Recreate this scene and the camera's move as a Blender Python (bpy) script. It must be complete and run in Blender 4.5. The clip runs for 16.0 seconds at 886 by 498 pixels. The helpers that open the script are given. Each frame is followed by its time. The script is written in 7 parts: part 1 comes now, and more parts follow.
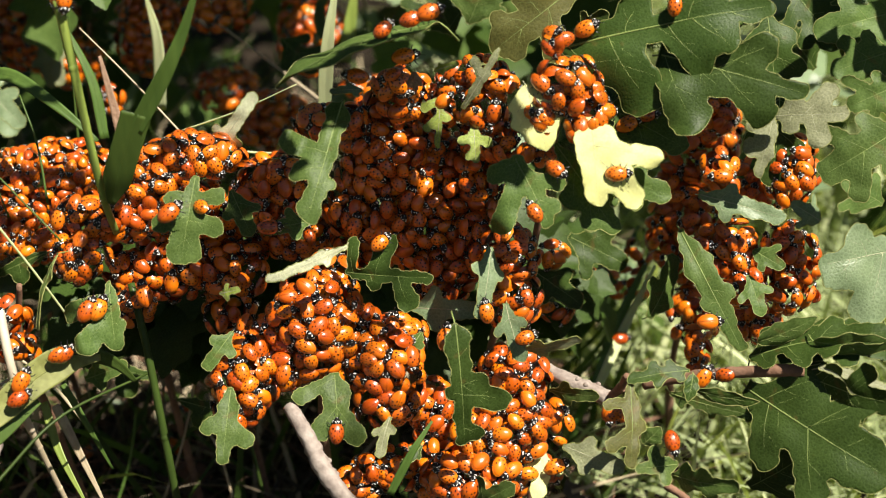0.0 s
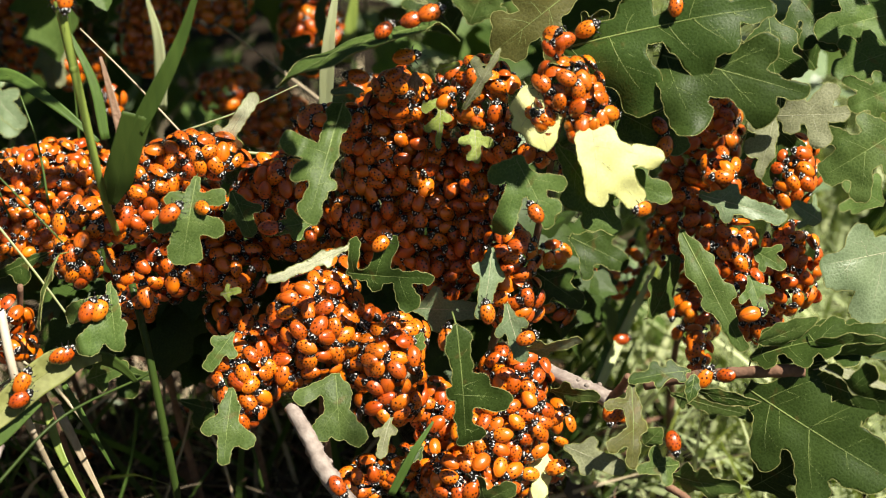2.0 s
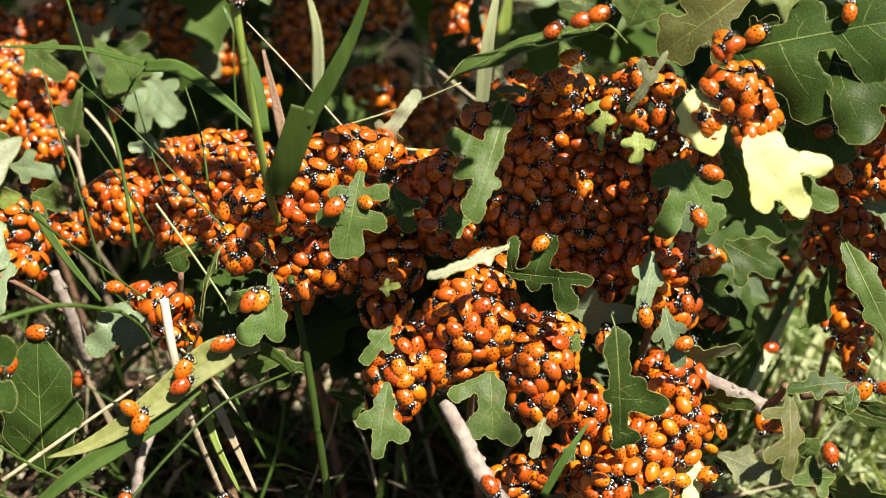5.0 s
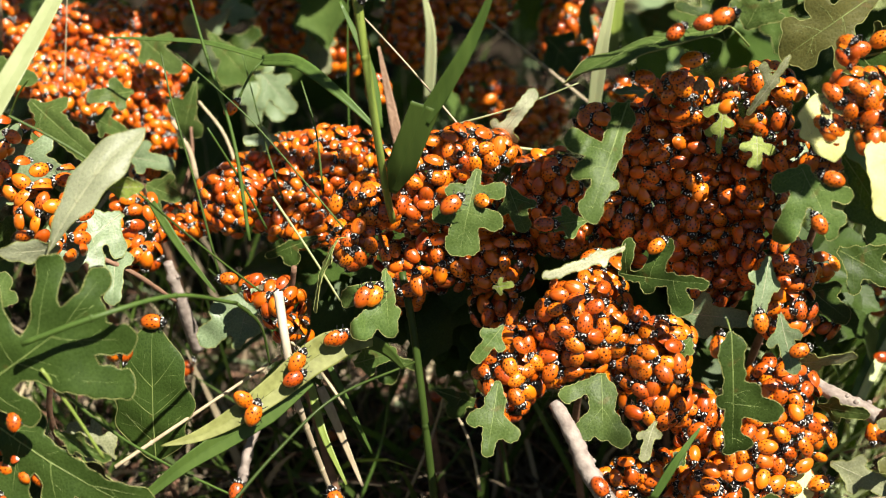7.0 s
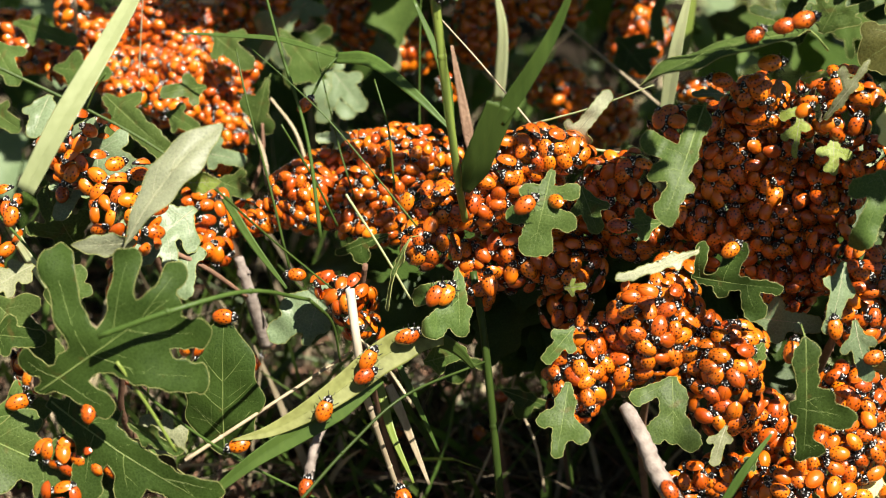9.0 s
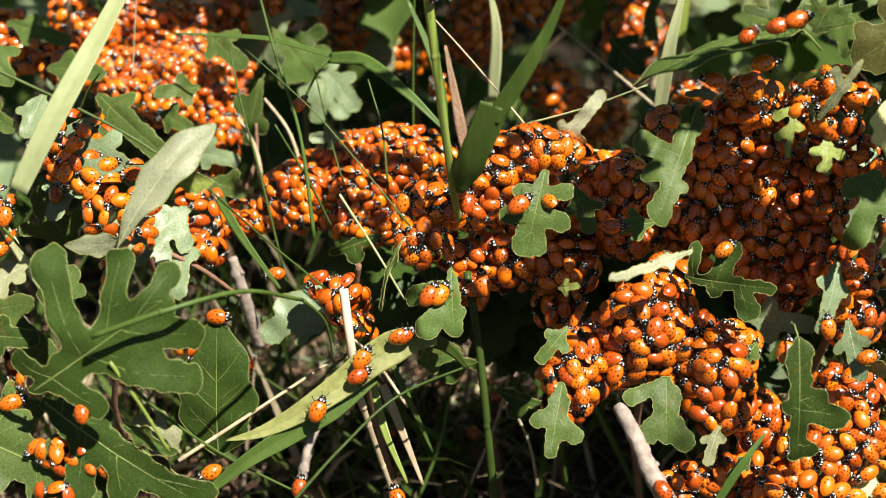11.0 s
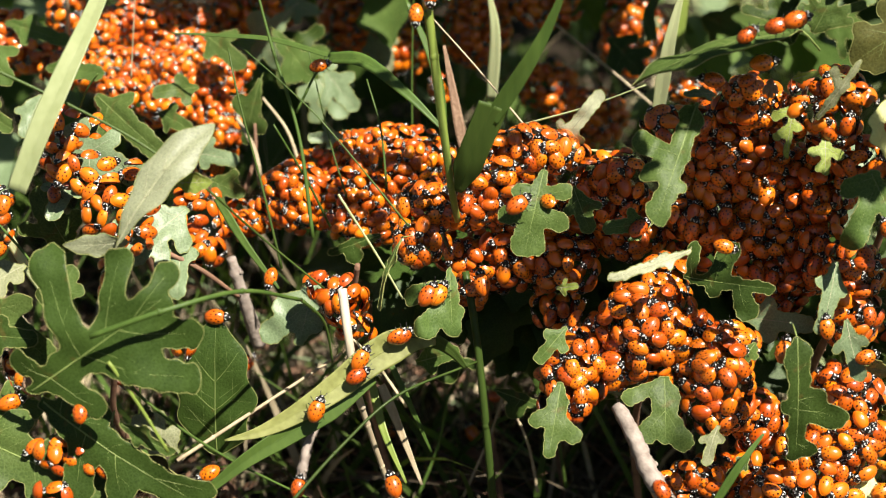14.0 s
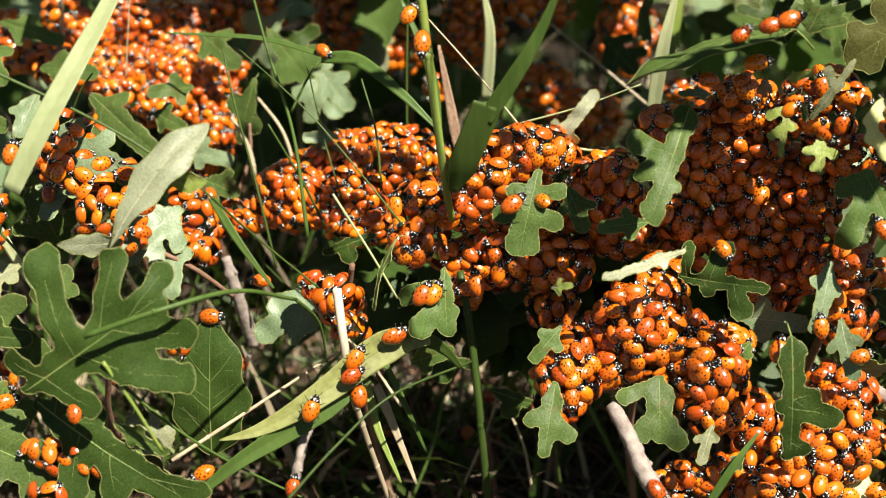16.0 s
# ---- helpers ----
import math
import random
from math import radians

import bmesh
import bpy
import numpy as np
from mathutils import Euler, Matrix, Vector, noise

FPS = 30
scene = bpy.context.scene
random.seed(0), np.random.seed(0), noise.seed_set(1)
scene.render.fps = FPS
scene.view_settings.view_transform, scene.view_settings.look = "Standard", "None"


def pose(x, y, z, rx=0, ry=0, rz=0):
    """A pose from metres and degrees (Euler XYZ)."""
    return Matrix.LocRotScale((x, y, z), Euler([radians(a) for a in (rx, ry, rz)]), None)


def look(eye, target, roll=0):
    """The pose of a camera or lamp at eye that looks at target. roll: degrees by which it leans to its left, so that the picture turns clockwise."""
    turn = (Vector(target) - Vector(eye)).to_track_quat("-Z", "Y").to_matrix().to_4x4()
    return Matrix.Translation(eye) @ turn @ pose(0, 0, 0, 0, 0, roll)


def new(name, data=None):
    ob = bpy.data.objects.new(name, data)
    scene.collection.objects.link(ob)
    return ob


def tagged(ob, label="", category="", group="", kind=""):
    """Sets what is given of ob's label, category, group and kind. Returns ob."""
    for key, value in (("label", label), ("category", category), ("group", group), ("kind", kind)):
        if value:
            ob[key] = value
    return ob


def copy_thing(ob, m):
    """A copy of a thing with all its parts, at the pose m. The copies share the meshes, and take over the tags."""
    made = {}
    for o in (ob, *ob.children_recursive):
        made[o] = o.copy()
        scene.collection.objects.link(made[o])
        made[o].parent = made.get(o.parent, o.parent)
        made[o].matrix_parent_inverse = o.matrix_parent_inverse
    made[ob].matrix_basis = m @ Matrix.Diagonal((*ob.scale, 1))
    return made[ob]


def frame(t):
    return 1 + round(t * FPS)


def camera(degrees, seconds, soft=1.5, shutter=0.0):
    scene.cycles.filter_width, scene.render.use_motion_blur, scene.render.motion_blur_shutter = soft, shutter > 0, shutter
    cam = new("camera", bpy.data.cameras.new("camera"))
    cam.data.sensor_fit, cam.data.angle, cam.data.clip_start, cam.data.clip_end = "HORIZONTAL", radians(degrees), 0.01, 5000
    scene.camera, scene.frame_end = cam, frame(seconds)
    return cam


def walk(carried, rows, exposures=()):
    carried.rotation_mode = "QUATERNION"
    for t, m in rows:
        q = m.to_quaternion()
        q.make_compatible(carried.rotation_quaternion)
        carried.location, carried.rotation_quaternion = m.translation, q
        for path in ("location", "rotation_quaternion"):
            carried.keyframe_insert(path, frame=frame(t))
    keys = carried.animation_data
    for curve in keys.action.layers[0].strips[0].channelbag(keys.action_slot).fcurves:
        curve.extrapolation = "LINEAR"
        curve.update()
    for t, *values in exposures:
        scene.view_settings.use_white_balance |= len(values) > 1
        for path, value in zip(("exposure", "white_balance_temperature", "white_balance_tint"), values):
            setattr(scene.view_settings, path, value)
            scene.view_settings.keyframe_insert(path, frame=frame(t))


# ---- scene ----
cam = camera(31.26, 16.0, 1.0)
cam.data.dof.use_dof, cam.data.dof.focus_distance, cam.data.dof.aperture_fstop = True, 0.500, 11.0


def eye_and_turn(yaw, pitch, roll):
    """The head turns on a post; the lens sits 0.218 m in front of the post."""
    a = radians(yaw)
    return Matrix.Translation((-0.218 * math.sin(a), -0.72 + 0.218 * math.cos(a), 0.38)) @ pose(0, 0, 0, 90 + pitch, 0, yaw) @ pose(0, 0, 0, 0, 0, roll)


walk(cam, [
    (0.0, eye_and_turn(-4.688, -26.593, -0.364)),
    (2.0, eye_and_turn(-4.662, -26.574, -0.411)),
    (2.5, eye_and_turn(-4.554, -26.567, -0.445)),
    (3.0, eye_and_turn(-4.002, -26.553, -0.462)),
    (3.5, eye_and_turn(-3.191, -26.554, -0.461)),
    (4.0, eye_and_turn(-2.183, -26.550, -0.458)),
    (4.2, eye_and_turn(-1.716, -26.546, -0.461)),
    (6.3, eye_and_turn(1.399, -26.544, -0.482)),
    (6.5, eye_and_turn(1.804, -26.553, -0.469)),
    (7.0, eye_and_turn(2.690, -26.565, -0.437)),
    (7.5, eye_and_turn(3.530, -26.573, -0.406)),
    (8.0, eye_and_turn(4.292, -26.574, -0.376)),
    (8.5, eye_and_turn(4.678, -26.576, -0.358)),
    (9.0, eye_and_turn(4.639, -26.563, -0.340)),
    (9.2, eye_and_turn(4.608, -26.558, -0.315)),
    (11.5, eye_and_turn(4.454, -26.562, -0.291)),
    (12.0, eye_and_turn(4.448, -26.562, -0.280)),
    (13.0, eye_and_turn(4.434, -26.565, -0.273)),
    (14.0, eye_and_turn(4.429, -26.565, -0.272)),
    (15.0, eye_and_turn(4.420, -26.571, -0.271)),
    (15.5, eye_and_turn(4.401, -26.572, -0.259)),
    (16.0, eye_and_turn(4.285, -26.579, -0.240)),
], exposures=[(0.0, 0.84), (2.5, 0.85), (4.0, 0.93), (6.5, 1.03), (9.0, 0.98), (13.0, 0.97), (16.0, 1.0)])

# ---- world, sun, exposure ----
SUN_FROM = Vector((0.36, -0.36, 0.86)).normalized()
world = bpy.data.worlds.new("sky")
scene.world = world
world.use_nodes = True
wn = world.node_tree.nodes
sky = wn.new("ShaderNodeTexSky")
sky.sky_type, sky.sun_disc = "NISHITA", False
sky.sun_elevation = math.asin(SUN_FROM.z)
sky.sun_rotation = math.atan2(SUN_FROM.x, SUN_FROM.y)
world.node_tree.links.new(sky.outputs[0], wn["Background"].inputs[0])
wn["Background"].inputs[1].default_value = 0.023
sun = new("sun", bpy.data.lights.new("sun", "SUN"))
sun.data.energy, sun.data.angle, sun.data.color = 5.5, radians(0.53), (1.0, 0.93, 0.82)
sun.matrix_world = look(SUN_FROM * 3, (0, 0, 0))


# ---- materials ----
def material(name, colour, rough=0.5, dark=None, grain=900.0, spread=0.35, bump=0.0, coat=0.0, through_light=0.0,
             streak=(1, 1, 1), metal=0.0, each=0.0, net=0.0, coords="Object", spec=0.5, blotch=120.0, speck=False, coat_rough=0.10):
    """A surface with broad blotches and fine grain between two colours; each: shift from piece to piece."""
    m = bpy.data.materials.new(name)
    m.use_nodes = True
    n, link = m.node_tree.nodes, m.node_tree.links.new
    b = n["Principled BSDF"]
    dark = dark or tuple(c * 0.55 for c in colour)
    tc = n.new("ShaderNodeTexCoord")
    mp = n.new("ShaderNodeMapping")
    mp.inputs["Scale"].default_value = streak
    link(tc.outputs[coords], mp.inputs[0])
    fine, broad = n.new("ShaderNodeTexNoise"), n.new("ShaderNodeTexNoise")
    fine.inputs["Scale"].default_value, fine.inputs["Detail"].default_value = grain, 4
    broad.inputs["Scale"].default_value, broad.inputs["Detail"].default_value = blotch, 2
    link(mp.outputs[0], fine.inputs[0]), link(mp.outputs[0], broad.inputs[0])
    add = n.new("ShaderNodeMath")
    add.operation = "ADD"
    link(fine.outputs[0], add.inputs[0]), link(broad.outputs[0], add.inputs[1])
    ramp = n.new("ShaderNodeMapRange")
    ramp.inputs[1].default_value, ramp.inputs[2].default_value = 1 - spread, 1 + spread
    link(add.outputs[0], ramp.inputs[0])
    mix = n.new("ShaderNodeMix")
    mix.data_type = "RGBA"
    mix.inputs[6].default_value, mix.inputs[7].default_value = (*dark, 1), (*colour, 1)
    link(ramp.outputs[0], mix.inputs[0])
    out = mix.outputs[2]
    if each:
        hsv = n.new("ShaderNodeHueSaturation")
        info, geo, mix2 = n.new("ShaderNodeObjectInfo"), n.new("ShaderNodeNewGeometry"), n.new("ShaderNodeMath")
        mix2.operation = "ADD"
        link(info.outputs["Random"], mix2.inputs[0]), link(geo.outputs["Random Per Island"], mix2.inputs[1])
        wrap = n.new("ShaderNodeMath")
        wrap.operation = "FRACT"
        link(mix2.outputs[0], wrap.inputs[0])
        hue, val = n.new("ShaderNodeMapRange"), n.new("ShaderNodeMapRange")
        hue.inputs[3].default_value, hue.inputs[4].default_value = 0.5 - 0.006 * each, 0.5 + 0.022 * each
        val.inputs[3].default_value, val.inputs[4].default_value = 1 - 0.5 * each, 1 + 0.35 * each
        link(wrap.outputs[0], hue.inputs[0]), link(wrap.outputs[0], val.inputs[0])
        link(hue.outputs[0], hsv.inputs["Hue"]), link(val.outputs[0], hsv.inputs["Value"])
        link(out, hsv.inputs["Color"])
        out = hsv.outputs[0]
    if net:
        cell, edge, lift = n.new("ShaderNodeTexVoronoi"), n.new("ShaderNodeMapRange"), n.new("ShaderNodeMix")
        cell.feature = "DISTANCE_TO_EDGE"
        cell.inputs["Scale"].default_value = 900
        link(tc.outputs[coords], cell.inputs["Vector"])
        edge.inputs[1].default_value, edge.inputs[2].default_value = 0.0, 0.13
        edge.inputs[3].default_value, edge.inputs[4].default_value = net, 0.0
        link(cell.outputs["Distance"], edge.inputs[0])
        lift.data_type = "RGBA"
        lift.inputs[7].default_value = tuple(min(1, c * 1.9 + 0.02) for c in colour) + (1,)
        link(edge.outputs[0], lift.inputs[0]), link(out, lift.inputs[6])
        out = lift.outputs[2]
    if speck:
        dots, rare, rust = n.new("ShaderNodeTexNoise"), n.new("ShaderNodeMapRange"), n.new("ShaderNodeMix")
        dots.inputs["Scale"].default_value, dots.inputs["Detail"].default_value = 190, 1
        link(tc.outputs[coords], dots.inputs[0])
        rare.inputs[1].default_value, rare.inputs[2].default_value = 0.72, 0.80
        rare.inputs[4].default_value = 0.30
        link(dots.outputs[0], rare.inputs[0])
        rust.data_type = "RGBA"
        rust.inputs[7].default_value = (0.17, 0.085, 0.03, 1)
        link(rare.outputs[0], rust.inputs[0]), link(out, rust.inputs[6])
        out = rust.outputs[2]
    link(out, b.inputs["Base Color"])
    b.inputs["Roughness"].default_value = rough
    b.inputs["Metallic"].default_value = metal
    b.inputs["Coat Weight"].default_value = coat
    b.inputs["Coat Roughness"].default_value = coat_rough
    b.inputs["Specular IOR Level"].default_value = spec
    if bump:
        bp = n.new("ShaderNodeBump")
        bp.inputs["Strength"].default_value, bp.inputs["Distance"].default_value = bump, 0.0005
        link(fine.outputs[0], bp.inputs["Height"])
        if net:
            quilt, swell = n.new("ShaderNodeBump"), n.new("ShaderNodeMapRange")
            quilt.inputs["Strength"].default_value, quilt.inputs["Distance"].default_value = 0.16, 0.00022
            swell.interpolation_type = "SMOOTHSTEP"
            swell.inputs[1].default_value, swell.inputs[2].default_value = 0.0, 0.32
            link(cell.outputs["Distance"], swell.inputs[0])
            link(swell.outputs[0], quilt.inputs["Height"])
            link(quilt.outputs[0], bp.inputs["Normal"])
        link(bp.outputs[0], b.inputs["Normal"])
    if through_light:
        t, mx = n.new("ShaderNodeBsdfTranslucent"), n.new("ShaderNodeMixShader")
        bright = n.new("ShaderNodeMix")
        bright.data_type, bright.blend_type = "RGBA", "MULTIPLY"
        bright.inputs[0].default_value = 1
        bright.inputs[7].default_value = (1.6, 1.7, 0.5, 1)
        link(out, bright.inputs[6])
        link(bright.outputs[2], t.inputs[0])
        mx.inputs[0].default_value = through_light
        link(b.outputs[0], mx.inputs[1]), link(t.outputs[0], mx.inputs[2])
        link(mx.outputs[0], n["Material Output"].inputs[0])
    return m


SHELL = material("orange wing case", (0.80, 0.150, 0.003), 0.34, (0.50, 0.069, 0.001), 420, 0.45, coat=1.0, each=0.65, blotch=150, coat_rough=0.23)
RIM = material("brown wing case rim", (0.20, 0.034, 0.002), 0.35, grain=2000, coat=0.6)
BLACK = material("black chitin", (0.010, 0.009, 0.008), 0.35, grain=2000)
SPOT = material("brown-black spot", (0.060, 0.014, 0.004), 0.3, grain=2000, coat=0.4)
CREAM = material("cream marking", (0.86, 0.84, 0.77), 0.5)
LEAF = material("oak leaf green", (0.104, 0.156, 0.037), 0.46, (0.060, 0.102, 0.021), 1500, 0.3, bump=0.22, through_light=0.25, each=0.4, spec=0.2, net=0.22, speck=True)
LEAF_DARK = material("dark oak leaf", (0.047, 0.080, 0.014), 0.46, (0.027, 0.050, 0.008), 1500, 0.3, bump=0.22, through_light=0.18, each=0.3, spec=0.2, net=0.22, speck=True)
LEAF_GREY = material("grey-green leaf underside", (0.29, 0.30, 0.17), 0.55, (0.20, 0.215, 0.11), 1800, 0.3, bump=0.35, through_light=0.25, each=0.2, spec=0.3, net=0.22)
LEAF_WAXY = material("waxy pale leaf", (0.21, 0.275, 0.145), 0.42, (0.14, 0.20, 0.095), 1200, 0.3, bump=0.2, through_light=0.2, each=0.2, net=0.22)
LEAF_PALE = material("pale silvery leaf underside", (0.55, 0.56, 0.38), 0.5, (0.42, 0.44, 0.28), 1500, 0.35, bump=0.3, through_light=0.2, spec=0.4, net=0.22)
LEAF_SILVER = material("silvery grey-green leaf", (0.30, 0.32, 0.20), 0.45, (0.21, 0.23, 0.14), 1600, 0.3, bump=0.3, through_light=0.25, spec=0.4, net=0.22)
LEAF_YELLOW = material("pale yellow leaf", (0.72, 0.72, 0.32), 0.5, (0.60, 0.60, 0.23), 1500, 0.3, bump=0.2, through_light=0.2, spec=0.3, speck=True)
LEAF_LIME = material("yellow-green leaf", (0.34, 0.40, 0.09), 0.5, (0.20, 0.27, 0.05), 1200, 0.4, bump=0.2, through_light=0.3, spec=0.3, net=0.22, speck=True)
LEAF_BROWN = material("browning leaf", (0.115, 0.112, 0.027), 0.5, (0.070, 0.074, 0.018), 900, 0.4, bump=0.3, through_light=0.25, spec=0.3, net=0.22, speck=True)
EDGE = material("yellow leaf margin", (0.31, 0.33, 0.105), 0.5, spec=0.3)
VEIN = material("pale leaf vein", (0.24, 0.31, 0.09), 0.5, spec=0.3)
VEIN_PALE = material("straw-coloured leaf vein", (0.46, 0.46, 0.28), 0.5, spec=0.3)
GRASS = material("green grass", (0.105, 0.165, 0.032), 0.45, (0.06, 0.108, 0.020), 500, 0.4, bump=0.15, through_light=0.25, streak=(1, 1, 0.1), each=0.4, spec=0.35)
GRASS_MID = material("yellowing grass stem", (0.24, 0.30, 0.06), 0.42, (0.14, 0.20, 0.035), 400, 0.45, bump=0.15, streak=(1, 1, 0.15), spec=0.4)
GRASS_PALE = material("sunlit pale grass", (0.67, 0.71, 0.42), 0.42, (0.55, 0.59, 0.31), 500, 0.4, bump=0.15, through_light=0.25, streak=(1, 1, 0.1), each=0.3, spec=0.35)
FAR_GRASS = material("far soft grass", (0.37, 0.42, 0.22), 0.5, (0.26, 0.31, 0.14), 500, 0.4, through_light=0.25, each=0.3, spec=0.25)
# Darker copy of the grass green: shade is put into its colour.
GRASS_SHADE = material("grass green darkened for shade", (0.066, 0.105, 0.020), 0.45, (0.036, 0.062, 0.011), 500, 0.4, bump=0.15, through_light=0.2, streak=(1, 1, 0.1), each=0.4, spec=0.3)
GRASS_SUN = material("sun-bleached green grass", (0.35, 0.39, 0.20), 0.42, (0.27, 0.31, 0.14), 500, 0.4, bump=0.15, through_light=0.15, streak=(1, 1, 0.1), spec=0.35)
GRASS_LIME = material("yellow-green grass", (0.38, 0.40, 0.14), 0.45, (0.17, 0.18, 0.045), 420, 0.4, blotch=90, bump=0.15, through_light=0.3, spec=0.35)
STRAW = material("dry straw", (0.60, 0.51, 0.35), 0.6, (0.32, 0.24, 0.14), 600, 0.45, bump=0.3, each=0.5, streak=(1, 1, 0.2), spec=0.3)
BLEACHED = material("bleached straw", (0.66, 0.59, 0.46), 0.55, (0.44, 0.36, 0.25), 500, 0.4, bump=0.3, streak=(1, 1, 0.15), spec=0.3)
BARK = material("pale grey bark", (0.44, 0.375, 0.32), 0.75, (0.15, 0.115, 0.095), 420, 0.45, bump=1.0, blotch=260, spec=0.3)
BARK_BROWN = material("brown twig bark", (0.29, 0.16, 0.10), 0.7, (0.14, 0.08, 0.05), 600, 0.4, bump=0.7, spec=0.3)
BUD = material("brown oak bud", (0.34, 0.22, 0.14), 0.6, (0.16, 0.09, 0.055), 900, 0.4, bump=0.8, spec=0.3)
# Straw darkened to brown, so the colour holds the ground's shade.
SHADE_LITTER = material("brown litter darkened for shade", (0.13, 0.10, 0.07), 0.8, (0.06, 0.045, 0.03), 500, 0.4, bump=0.3, each=0.5, spec=0.2)
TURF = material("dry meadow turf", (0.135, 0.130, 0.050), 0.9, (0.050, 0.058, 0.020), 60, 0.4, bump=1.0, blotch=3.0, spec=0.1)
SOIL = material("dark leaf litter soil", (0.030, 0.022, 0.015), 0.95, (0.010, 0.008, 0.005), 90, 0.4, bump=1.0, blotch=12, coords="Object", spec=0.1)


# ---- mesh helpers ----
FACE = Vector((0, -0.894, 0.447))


def mesh_of(name, verts, faces, mats, index=None, smooth=True):
    me = bpy.data.meshes.new(name)
    me.from_pydata([tuple(v) for v in verts], [], faces)
    for m in mats:
        me.materials.append(m)
    if index is not None:
        me.polygons.foreach_set("material_index", np.asarray(index, dtype=np.int32))
    me.polygons.foreach_set("use_smooth", np.full(len(faces), smooth))
    me.update()
    return me


def part(name, me, parent, label=""):
    ob = new(name, me)
    ob.parent = parent
    if label:
        tagged(ob, label)
    return ob


def tube_data(points, radii, sides=8, wobble=0.0, rng=None, start=0, caps=True):
    """Verts and faces of a round rod along points."""
    pts = [Vector(p) for p in points]
    verts, faces = [], []
    up = Vector((0.31, 0.2, 0.93))
    for i, p in enumerate(pts):
        d = (pts[min(i + 1, len(pts) - 1)] - pts[max(i - 1, 0)]).normalized()
        a = d.cross(up).normalized()
        b = d.cross(a)
        for k in range(sides):
            t = 2 * math.pi * k / sides
            r = radii[i] * (1 + (rng.uniform(-wobble, wobble) if wobble else 0))
            verts.append(p + a * (r * math.cos(t)) + b * (r * math.sin(t)))
    for i in range(len(pts) - 1):
        for k in range(sides):
            k2 = (k + 1) % sides
            faces.append((start + i * sides + k, start + i * sides + k2, start + (i + 1) * sides + k2, start + (i + 1) * sides + k))
    if caps:
        faces.append(tuple(start + k for k in range(sides))[::-1])
        faces.append(tuple(start + (len(pts) - 1) * sides + k for k in range(sides)))
    return verts, faces


def smooth_path(points, steps=8):
    """A soft curve through the points."""
    p = [Vector(q) for q in points]
    p = [p[0] * 2 - p[1]] + p + [p[-1] * 2 - p[-2]]
    out = []
    for i in range(1, len(p) - 2):
        for k in range(steps):
            t = k / steps
            a, b, c, d = p[i - 1], p[i], p[i + 1], p[i + 2]
            out.append(0.5 * (2 * b + (c - a) * t + (2 * a - 5 * b + 4 * c - d) * t * t + (3 * b - a - 3 * c + d) * t ** 3))
    out.append(p[-2])
    return out


# ---- ladybirds ----
CASE_LONG, CASE_WIDE = 2.66, 1.86


def case_half_width(x):
    """Half the width of the wing cases: broad behind the shoulders, drawn in towards the tail."""
    u = x / CASE_LONG
    return CASE_WIDE * (1 + 0.05 * u - 0.10 * u * u)


def dome(x, y, h=1.55):
    """Height of the wing cases over a place on them."""
    r = (x / CASE_LONG) ** 2 + (y / case_half_width(x)) ** 2
    z = 0.42 + h * math.sqrt(max(0.0, 1 - r)) ** 1.05
    return z - 0.06 * math.exp(-(y / 0.09) ** 2)


def wing_case_data(spots, rng, seg=18, rings=6, dots=8):
    """Two domed wing cases with a seam and a flared rim, and their raised spots."""
    v, f, mi = [], [], []
    for i in range(rings + 1):
        r = math.sin(math.pi / 2 * i / rings)
        for k in range(seg):
            t = 2 * math.pi * k / seg
            x = CASE_LONG * r * math.cos(t)
            y = case_half_width(x) * r * math.sin(t)
            v.append((x - 0.5, y, dome(x, y)))
    for grow, z in ((1.045, 0.36), (0.92, 0.24)):
        for k in range(seg):
            t = 2 * math.pi * k / seg
            v.append((CASE_LONG * grow * math.cos(t) - 0.5, CASE_WIDE * (grow - 0.03) * math.sin(t), z))
    for i in range(rings + 2):
        for k in range(seg):
            k2 = (k + 1) % seg
            f.append((i * seg + k, (i + 1) * seg + k, (i + 1) * seg + k2, i * seg + k2))
            mi.append(2 if i >= rings else 0)
    if dots > 7:
        # the seam between the two cases
        for i in range(8):
            x = -2.3 + 0.55 * i
            v += [(x - 0.5, w, dome(x, w) + 0.065) for w in (-0.028, 0.028)]
            if i:
                c = len(v) - 4
                f.append((c, c + 2, c + 3, c + 1))
                mi.append(2)
    layout = [(1.45, 0.0), (1.15, 1.0), (0.60, 0.58), (0.10, 1.38), (-0.50, 0.62), (-1.10, 1.05), (-1.60, 0.45)]
    pick = layout[:spots]
    for x, y in pick:
        for s in ((1, -1) if y else (1,)):
            px, py = x + rng.uniform(-0.10, 0.10), s * y + rng.uniform(-0.07, 0.07)
            rx, ry = rng.uniform(0.14, 0.30), rng.uniform(0.13, 0.25)
            c = len(v)
            v.append((px - 0.5, py, dome(px, py) + 0.045))
            for k in range(dots):
                t = 2 * math.pi * k / dots
                qx, qy = px + rx * math.cos(t), py + ry * math.sin(t)
                v.append((qx - 0.5, qy, dome(qx, qy) + 0.035))
            for k in range(dots):
                f.append((c, c + 1 + k, c + 1 + (k + 1) % dots))
                mi.append(1)
    return v, f, mi


